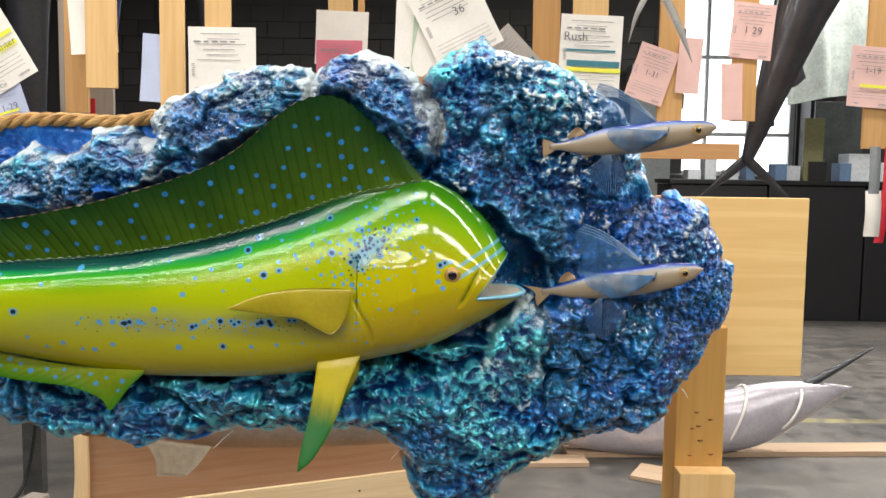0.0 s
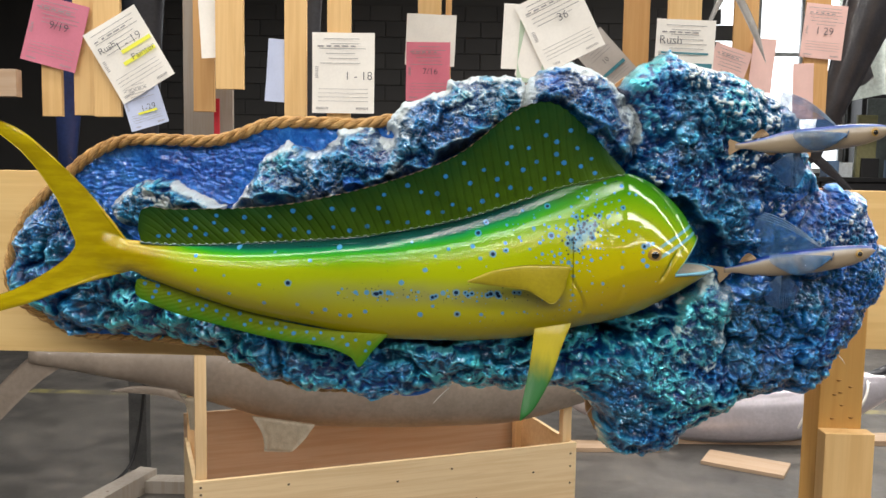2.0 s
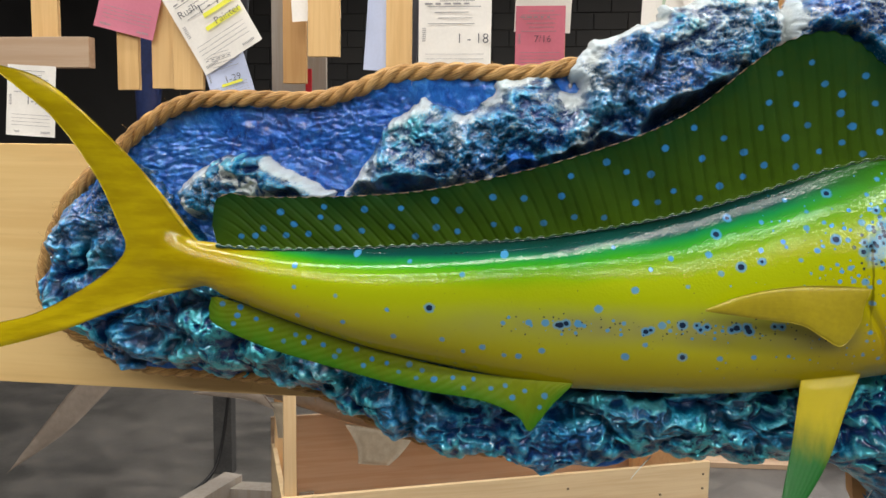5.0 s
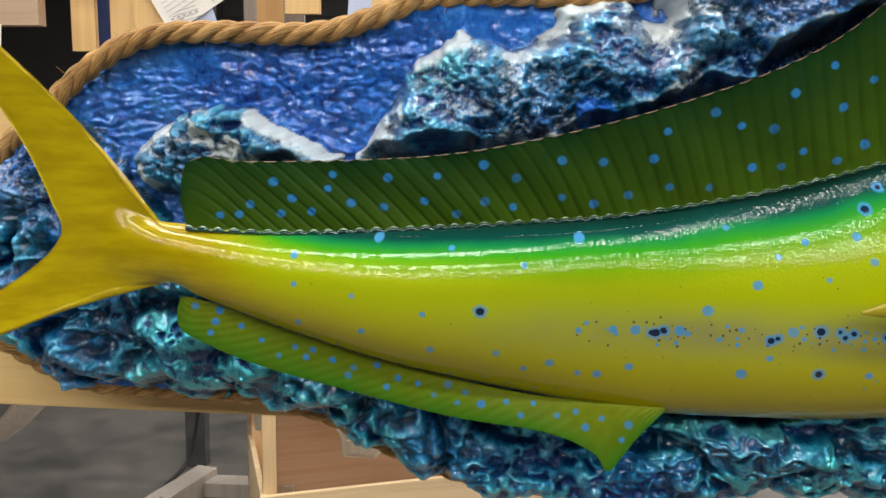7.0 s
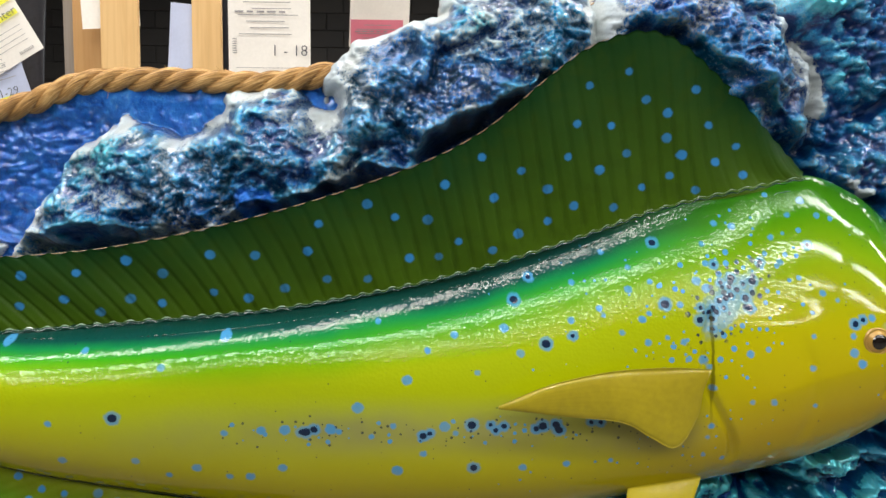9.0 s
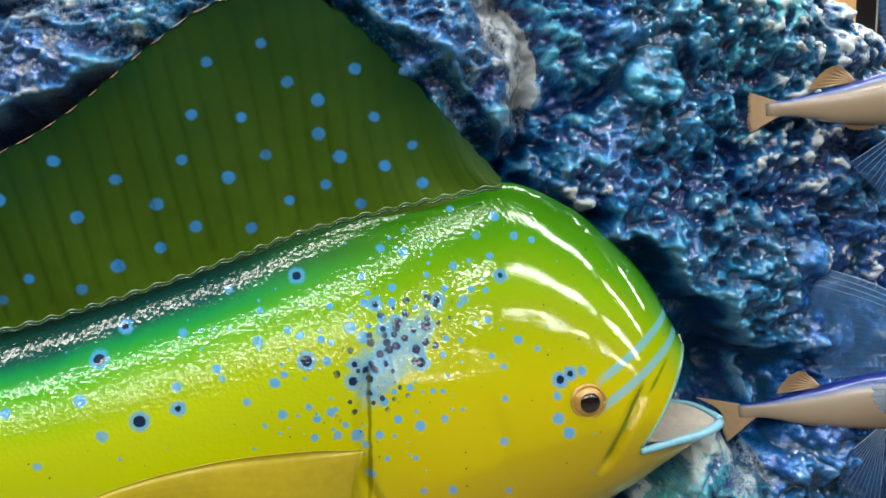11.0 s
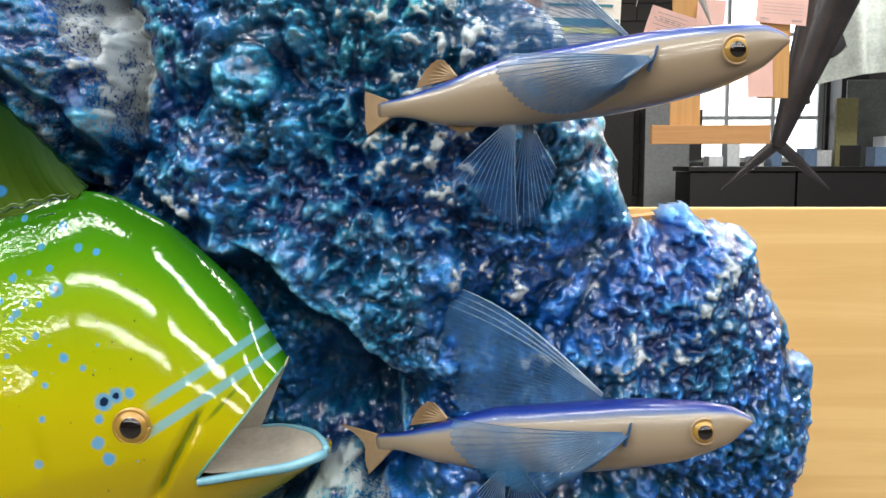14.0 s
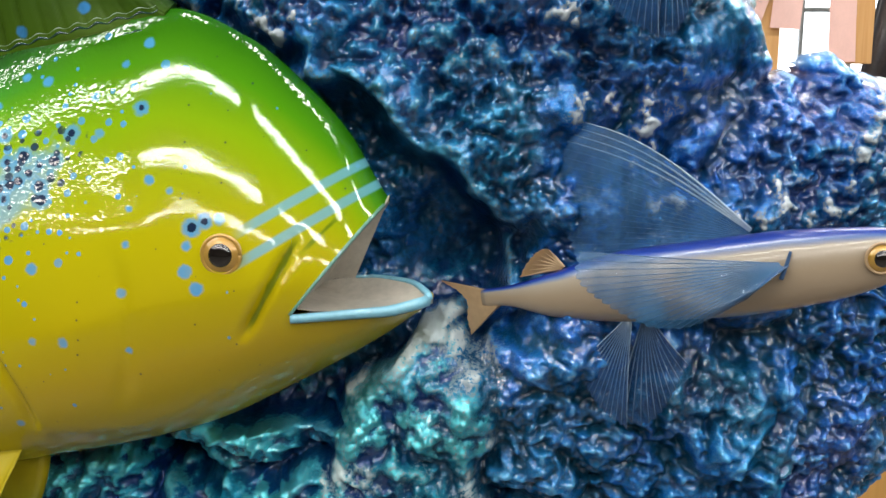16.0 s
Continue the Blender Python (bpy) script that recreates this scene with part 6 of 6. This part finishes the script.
leg = part("stand_leg", box(0, 0, 0.5, 0.09, 0.06, 1.0, 0.004), LEG_GREY, None)
leg.location = (-1.93, 3.98, 0)
tagged(leg, "dark steel stand leg behind the forms", "stand")
cable = put("power_cable", *tube(soft_curve([(-1.86, 3.9, 0.75), (-1.87, 3.88, 0.4), (-1.9, 3.8, 0.1), (-1.95, 3.6, 0.012), (-1.7, 3.45, 0.012), (-1.5, 3.6, 0.012), (-1.42, 3.9, 0.012)], 60), 0.008, 8), BLACK)
tagged(cable, "black cable trailing down to the floor", "cable")


def stick(x, y, z0, w, mat, label, top=4.4, thick=0.019, tilt=0.0, name="hanging_stick"):
    """A wooden strip hanging from the rack overhead."""
    ob = part(name, box(0, 0, -(top - z0) / 2, w, thick, top - z0, 0.0015), mat, None)
    ob.matrix_basis = pose(x, y, top, 0, tilt, 0)
    return tagged(ob, label, "wooden strip", "strips hanging from the rack")


PALE, AGED, GREYB = "pale pine strip hanging from the rack", "aged orange pine strip hanging from the rack", "grey painted board hanging from the rack"
for row in ((-1.80, 2.9, 1.715, 0.073, PINE_Z, PALE), (-1.68, 2.9, 1.72, 0.075, PINE_Z, PALE), (-1.577, 2.86, 1.714, 0.097, PINE_Z, PALE), (-1.319, 3.2, 1.5, 0.197, GREY_Z, GREYB),
            (-1.279, 3.02, 1.747, 0.079, PINE_DARK_Z, AGED), (-1.153, 2.92, 1.823, 0.102, PINE_Z, PALE), (-0.908, 2.9, 1.6, 0.08, PINE_Z, PALE), (-0.745, 2.86, 1.6, 0.084, PINE_Z, PALE),
            (-0.492, 4.1, 1.9, 0.115, PINE_Z, PALE), (-0.40, 4.16, 1.9, 0.03, PINE_DARK_Z, AGED), (0.02, 2.94, 1.75, 0.11, PINE_Z, PALE), (0.396, 3.4, 1.85, 0.105, PINE_DARK_Z, AGED),
            (0.51, 3.06, 1.8, 0.123, PINE_Z, PALE), (1.152, 4.42, 1.72, 0.128, PINE_DARK_Z, AGED), (1.562, 4.52, 1.848, 0.13, PINE_DARK_Z, AGED), (2.09, 4.12, 1.7, 0.18, PINE_DARK_Z, AGED),
            (-2.06, 2.86, 1.8, 0.09, PINE_Z, PALE), (2.75, 4.4, 1.62, 0.1, PINE_DARK_Z, AGED), (3.05, 4.6, 1.6, 0.08, PINE_Z, PALE)):
    stick(*row)
stick(-1.245, 3.06, 1.62, 0.022, RED, "red strap hanging under a strip", name="red_strap", thick=0.004, top=1.8)
rail = plank("cross_rail", 1.0, 1.503, 4.36, 1.644, 1.724, 0.038, PINE_DARK_X, "aged timber cross rail between hanging strips")
plank("cross_rail", -2.6, -1.871, 2.78, 1.776, 1.871, 0.038, PINE_GREY_X, "grey timber rail with a dark bolt hole")

FONT_CACHE = {}


def lettering(text, size, mat, parent, x, z, label="", y=-0.0012):
    """Flat letters on a ticket, in its own space."""
    key = (text, size)
    if key not in FONT_CACHE:
        cu = bpy.data.curves.new("writing", "FONT")
        cu.offset = -0.012 * size
        cu.body, cu.size, cu.align_x, cu.align_y, cu.extrude, cu.resolution_u = text, size, "CENTER", "CENTER", 0.0002, 2
        tmp = new("writing", cu)
        FONT_CACHE[key] = bpy.data.meshes.new_from_object(tmp.evaluated_get(bpy.context.evaluated_depsgraph_get()))
        bpy.data.objects.remove(tmp)
    me = FONT_CACHE[key].copy()
    me.materials.clear()
    me.materials.append(mat)
    ob = tagged(new("writing", me), kind="stuff")
    ob.parent = parent
    ob.matrix_basis = pose(x, y, z, 90, 0, 0)
    return ob


def ticket(x, y, z, w, h, turn, paper, words=(), marks=(), bars=True, label="white work ticket stapled to a strip", lines=6, bands=()):
    """A sheet of paper, slightly curled, hung on a strip. words: (text, size, x, z); marks: yellow (x, z, w)."""
    t = thing("work_ticket", (x, y, z), label, "ticket", "work tickets on the strips", turn=(0, turn, 0))
    n, m = 8, 12
    verts = []
    k = random.uniform(0, 6)
    for i in range(n):
        for j in range(m):
            u, v = i / (n - 1) - 0.5, j / (m - 1) - 0.5
            verts.append((u * w, -0.012 * (u * u + max(0, -v) ** 2) * (1 + 0.5 * math.sin(k)) + 0.002 * math.sin(5 * u + 4 * v + k), v * h))
    front = grid_faces(n, m, flip=True)
    back = [tuple(i + n * m for i in f)[::-1] for f in front]
    verts += [(a, b + 0.0006, c) for a, b, c in verts]
    me = mesh_of("sheet", verts, front + back)
    me.materials.append(PAPER[paper])
    s = new("sheet", me)
    s.parent = t
    if bars:
        rnd = random.Random(int(abs(x * 1000)))
        bm = bmesh.new()

        def bar(bx, bz, bw, bh):
            vs = [bm.verts.new((bx + a * bw / 2, -0.0075, bz + b * bh / 2)) for a, b in ((-1, -1), (1, -1), (1, 1), (-1, 1))]
            bm.faces.new(vs)
        for i in range(lines):
            bar(rnd.uniform(-0.05, 0.05) * w, h * (0.42 - 0.06 * i), w * rnd.uniform(0.45, 0.8), h * 0.008)
        for i in range(5):
            bar(w * (-0.36 + 0.13 * i), h * 0.33, w * rnd.uniform(0.05, 0.11), h * 0.018)
        for i in range(4):
            bar(0, h * (-0.2 - 0.05 * i), w * 0.8, h * 0.005)
        for i in range(7):
            bar(-w * 0.42, h * (-0.06 + 0.022 * i), w * 0.05, h * 0.009)
        for i in range(9):
            bar(w * (0.22 + 0.022 * i), -h * 0.44, w * 0.012, h * 0.03)
            bar(w * (-0.42 + 0.022 * i), -h * 0.44, w * 0.012, h * 0.03)
        tagged(part("printing", bm, INK_SOFT, t), kind="stuff")
    if marks:
        for mx, mz, mw in marks:
            part("marker_line", box(mx * w, -0.0082, mz * h, mw * w, 0.0004, h * 0.05, 0), MARKER, t, "yellow marker line")
    for mx, mz, mw, mh in bands:
        part("print_band", box(mx * w, -0.008, mz * h, mw * w, 0.0004, mh * h, 0), TEALBAR, t, "teal printed band")
    for text, size, tx, tz in words:
        lettering(text, size * w, INK, t, tx * w, tz * h, y=-0.0092)
    return t


INK_SOFT = plain("grey_print", (0.3, 0.29, 0.3), 0.8)
PINK_L, RED_L, WHITE_L, BLUE_L = "pink work ticket hanging on a strip", "red-pink work ticket on a strip", "plain white sheet pinned to a strip", "pale blue work ticket on a strip"
ticket(-1.49, 2.834, 1.932, 0.216, 0.279, -31, "white", [("Rush", 0.16, -0.25, 0.2), ("1 - 19", 0.2, 0.12, 0.14), ("Painter", 0.15, 0.24, -0.06)], [(0.2, 0.06, 0.55), (0.16, -0.08, 0.6)], label="tilted white work ticket with yellow marker lines")
ticket(-0.726, 2.834, 1.877, 0.22, 0.28, 0, "white", [("1 - 18", 0.19, 0.25, -0.04)], label="upright white work ticket on a pine strip")
ticket(-1.774, 2.878, 2.01, 0.205, 0.24, 14, "rose", [("9/19", 0.2, 0.05, 0.1)], label=PINK_L)
ticket(-1.441, 2.84, 1.761, 0.14, 0.17, -17, "blue", [("1-29", 0.22, 0.1, -0.1)], [(0.05, -0.18, 0.5)], label=BLUE_L)
ticket(-1.49, 2.868, 1.9, 0.1, 0.28, 0, "blue", bars=False, label=BLUE_L)
ticket(-1.191, 2.945, 2.07, 0.16, 0.26, -4, "white", bars=False, label=WHITE_L)
ticket(-0.975, 2.905, 1.891, 0.08, 0.224, 4, "blue", bars=False, label=BLUE_L)
ticket(-2.065, 2.775, 1.671, 0.165, 0.222, 3, "white", [("1-72", 0.22, 0.1, 0.0)], label="white work ticket hanging under the grey rail")
ticket(-0.495, 4.078, 2.025, 0.216, 0.288, 0, "red", [("7/16", 0.2, 0.05, 0.0)], label=RED_L)
ticket(-0.484, 4.085, 2.18, 0.245, 0.25, 2, "white", bars=False, label=WHITE_L)
ticket(-0.12, 2.92, 2.023, 0.093, 0.23, 2, "white", bars=False, label=WHITE_L)
ticket(-0.06, 2.915, 1.97, 0.1, 0.22, 3, "green", bars=False, label="pale green sheet behind other tickets")
ticket(0.035, 2.9, 2.06, 0.23, 0.26, -27, "white", [("36", 0.18, 0.1, 0.1)], label="tilted white work ticket over the reef")
ticket(-0.01, 2.912, 2.0, 0.17, 0.27, 12, "white", bars=False, label=WHITE_L)
ticket(0.27, 3.375, 2.0, 0.15, 0.235, -43, "grey", [("10", 0.2, 0.0, 0.0)], label="grey folded ticket with a teal band", bands=((0.0, -0.2, 0.8, 0.06),))
ticket(0.508, 3.036, 1.97, 0.216, 0.279, 2, "white", [("Rush", 0.2, -0.25, 0.22)], [(0.05, -0.18, 0.9)], label="white rush ticket with a yellow marker band", bands=((0.05, -0.1, 0.85, 0.07), (0.0, 0.06, 0.8, 0.025)))
ticket(1.05, 4.395, 2.07, 0.2, 0.28, 18, "pink", [("1-31", 0.2, 0.0, 0.0)], label=PINK_L)
ticket(1.24, 4.398, 2.115, 0.12, 0.28, 4, "pink", bars=False, label=PINK_L)
ticket(1.589, 4.498, 2.309, 0.22, 0.285, 5, "pink", [("1 29", 0.25, 0.0, 0.0)], label=PINK_L)
ticket(1.496, 4.5, 1.997, 0.11, 0.29, -2, "pink", bars=False, label=PINK_L)
ticket(2.02, 4.098, 2.035, 0.216, 0.285, 4, "pink", [("1-19", 0.2, 0.0, 0.1)], [(0.1, -0.15, 0.7)], label=PINK_L)


def hung_form(x, y, z_top, z_low, wide, sway, mat, label):
    f = thing("hanging_fish_form", (x, y, z_top), label, "fish form", "fish forms hanging behind the strips")
    axis = [(x + sway, y, z_top), (x + sway * 0.72, y, z_top - (z_top - z_low) * 0.4), (x + sway * 0.34, y, z_top - (z_top - z_low) * 0.72), (x, y, z_low)]
    spindle("body", axis, [(0, wide * 1.05), (0.4, wide * 1.05), (0.75, wide * 0.5), (1, wide * 0.12)], [(0, wide * 0.5), (0.4, wide * 0.6), (0.75, wide * 0.3), (1, wide * 0.1)], mat, f)
    for s in (-1, 1):
        simple_fin("tail_fin", [(x, y, z_low + 0.06), (x + s * 0.12, y, z_low - 0.05), (x + s * 0.26, y, z_low - 0.2)],
                   [(x, y, z_low - 0.02), (x + s * 0.1, y, z_low - 0.1), (x + s * 0.26, y, z_low - 0.205)], mat, f, 0.008)
    return f


marlin = hung_form(1.71, 4.85, 4.39, 1.64, 0.26, 0.72, FORM_DARK, "dark marlin form hanging tail down by the window")
simple_fin("back_fin", [(1.92, 4.83, 2.06), (1.95, 4.83, 2.14), (1.975, 4.83, 2.22)], [(1.92, 4.83, 2.05), (1.97, 4.83, 2.07), (2.017, 4.83, 2.11)], FORM_DARK, marlin)
simple_fin("back_fin", [(1.81, 4.83, 1.86), (1.825, 4.83, 1.91), (1.835, 4.83, 1.96)], [(1.81, 4.83, 1.85), (1.84, 4.83, 1.84), (1.855, 4.83, 1.85)], FORM_DARK, marlin)
hung_form(-2.05, 3.5, 4.39, 1.3, 0.16, 0.1, FORM_NAVY, "navy fish form hanging behind the strips")
hung_form(-1.75, 3.7, 4.39, 1.25, 0.15, -0.05, FORM_DARK, "dark fish form hanging behind the strips")
hung_form(-1.45, 3.6, 4.39, 1.45, 0.12, 0.15, FORM_NAVY, "navy fish form hanging behind the strips")
hung_form(-1.05, 3.9, 4.39, 1.3, 0.09, 0.0, FORM_DARK, "slim black fish form hanging behind the strips")

# grey forked tail that hangs between the strips
tail_form = thing("hanging_tail_form", (1.02, 4.3, 2.9), "grey forked marlin tail hanging between the strips", "fish form", "fish forms hanging behind the strips")
spindle("tail_stalk", [(1.0, 4.3, 4.38), (1.0, 4.3, 3.4), (1.01, 4.3, 2.9), (1.03, 4.3, 2.52)], [(0, 0.16), (0.5, 0.12), (0.85, 0.05), (1, 0.035)], [(0, 0.08), (0.5, 0.06), (0.85, 0.03), (1, 0.02)], FORM_GREY, tail_form)
simple_fin("tail_lobe", [(1.04, 4.3, 2.56), (0.98, 4.3, 2.46), (0.93, 4.3, 2.34), (0.907, 4.3, 2.21)], [(1.03, 4.3, 2.47), (0.995, 4.3, 2.42), (0.945, 4.3, 2.32), (0.909, 4.3, 2.208)], FORM_GREY, tail_form)
simple_fin("tail_lobe", [(1.01, 4.3, 2.56), (1.1, 4.3, 2.44), (1.18, 4.3, 2.28), (1.228, 4.3, 2.12)], [(1.03, 4.3, 2.47), (1.07, 4.3, 2.41), (1.15, 4.3, 2.26), (1.226, 4.3, 2.118)], FORM_GREY, tail_form)

# far bench, dark cabinets and hanging sheet by the window
bench = thing("workbench", (4.6, 9.6, 0.0), "long black workbench under the window", "workbench")
for i in range(4):
    part("cabinet_front", box(-1.6 + i * 1.07, 0, 0.74, 1.05, 0.6, 1.48, 0.01), BLACK, bench)
part("bench_top", box(0, 0, 1.51, 4.3, 0.66, 0.05, 0.006), STEEL_DARK, bench)
CLOTH = plain("hanging_sheet", (0.33, 0.37, 0.35), 0.8, scale=4, vary=0.25)
sx = np.linspace(0, 1, 60)
sheet_v = [(3.22 + 1.5 * u + 0.12 * (1 - w), 8.4 + 0.07 * math.sin(u * 21 + w * 2) + 0.03 * math.sin(u * 47), 2.26 + 2.14 * w + 0.12 * (1 - w) * math.sin(u * 3)) for u in sx for w in np.linspace(0, 1, 10)]
sheet_v += [(a, b + 0.006, c) for a, b, c in sheet_v]
sf = grid_faces(60, 10)
tagged(put("hanging_sheet", sheet_v, sf + [tuple(i + 600 for i in f)[::-1] for f in sf], CLOTH), "grey-green cloth sheet hanging beside the window", "sheet")


# things on and about the bench
def bench_box(x, y, z, w, d, h, mat, label, category="box", name="storage_box"):
    ob = part(name, box(0, 0, h / 2, w, d, h, 0.006), mat, None)
    ob.location = (x, y, z)
    return tagged(ob, label, category, "clutter on the bench")


BOX_WHITE = plain("white_carton", (0.62, 0.66, 0.7), 0.6)
BOX_BLUE = plain("blue_carton", (0.12, 0.2, 0.34), 0.6)
BOX_GREY = plain("grey_carton", (0.25, 0.27, 0.28), 0.6)
PANEL_GREY = plain("dull_grey_sheet", (0.1, 0.115, 0.115), 0.35, scale=6, vary=0.3)
BOX_GREEN = plain("olive_timber", (0.2, 0.19, 0.09), 0.7)
bench_box(4.5, 9.82, 1.535, 0.56, 0.02, 0.9, PANEL_GREY, "dull grey sheet standing at the back of the bench", "panel", "grey_panel")
rb = random.Random(4)
for i in range(17):
    bench_box(2.75 + i * 0.225 + rb.uniform(-0.04, 0.04), 9.5 + rb.uniform(-0.12, 0.12), 1.535, rb.uniform(0.1, 0.2), 0.2, rb.uniform(0.08, 0.24),
              rb.choice([BOX_WHITE, BOX_WHITE, BOX_BLUE, BOX_GREY, BLACK]), "small carton standing on the workbench")
bench_box(4.55, 9.45, 1.535, 0.3, 0.25, 0.3, BOX_WHITE, "white carton with a blue band on the workbench")
bench_box(4.04, 9.4, 1.535, 0.21, 0.06, 0.68, BOX_GREEN, "weathered olive board standing on the workbench", "board", "loose_board")
bench_box(4.59, 10.6, 0.0, 0.3, 0.3, 4.38, STEEL_DARK, "dark steel column beside the window", "column", "steel_column")
bench_box(2.5, 10.55, 0.0, 0.5, 0.3, 2.9, BOX_GREY, "grey metal panel standing against the wall", "panel", "metal_panel")
bench_box(1.5, 10.5, 0.0, 1.2, 0.4, 2.2, STEEL_DARK, "dark steel cabinet against the far wall", "cabinet", "steel_cabinet")


def strap(x, y, z1, z0, w, mat, label, lean=0.0):
    """A narrow hanging band."""
    pts = soft_curve([(x, y, z1), (x + lean * 0.3, y - 0.01, (z0 + z1) / 2), (x + lean, y, z0)], 14)
    v = np.vstack([pts + np.array([-w / 2, 0, 0]), pts + np.array([w / 2, 0, 0]), pts + np.array([w / 2, 0.004, 0]), pts + np.array([-w / 2, 0.004, 0])])
    n = 14
    f = [(a * n + i, a * n + i + 1, ((a + 1) % 4) * n + i + 1, ((a + 1) % 4) * n + i) for a in range(4) for i in range(n - 1)]
    return tagged(put("hanging_strap", v, f, mat), label, "strap", "straps hanging from the strips")


CREAM_TAPE = plain("cream_tape", (0.6, 0.5, 0.3), 0.7)
TAG_WHITE = PAPER["white"]
strap(2.13, 4.1, 1.71, 1.25, 0.045, RED, "red strap hanging under a strip", -0.03)
strap(2.06, 4.1, 1.71, 1.42, 0.05, BOX_GREY, "grey strap hanging under a strip")
strap(2.06, 4.096, 1.5, 1.28, 0.075, TAG_WHITE, "white cloth tag on a hanging strap")
strap(2.75, 4.4, 1.63, 1.2, 0.05, RED, "red strap hanging under a strip", -0.02)
strap(3.05, 4.6, 1.62, 1.25, 0.03, RED, "red strap hanging under a strip")
ticket(2.72, 4.375, 1.95, 0.2, 0.27, 3, "yellow", bars=False, label="yellow sheet pinned to a strip")
ticket(3.05, 4.58, 1.9, 0.2, 0.27, -4, "pink", label=PINK_L)
strap(2.13, 4.092, 1.7, 1.58, 0.02, PAPER["white"], "cream cloth tape hanging under a strip")
strap(2.27, 4.1, 4.39, 1.72, 0.008, BOX_GREY, "thin grey cord with a tag")
strap(2.27, 4.096, 1.735, 1.55, 0.034, CREAM_TAPE, "cream tape end on a hanging cord")
strap(2.275, 4.1, 1.56, 1.32, 0.016, RED, "thin red strap hanging on a cord")
strap(2.41, 4.1, 4.39, 1.69, 0.02, BOX_GREY, "grey cord with a white tag")
strap(2.41, 4.094, 1.7, 1.6, 0.07, TAG_WHITE, "white cloth tag on a hanging cord")
strap(2.41, 4.1, 1.61, 1.53, 0.028, CREAM_TAPE, "cream tape end on a hanging cord")
strap(2.412, 4.104, 1.54, 1.32, 0.016, RED, "thin red strap hanging on a cord")
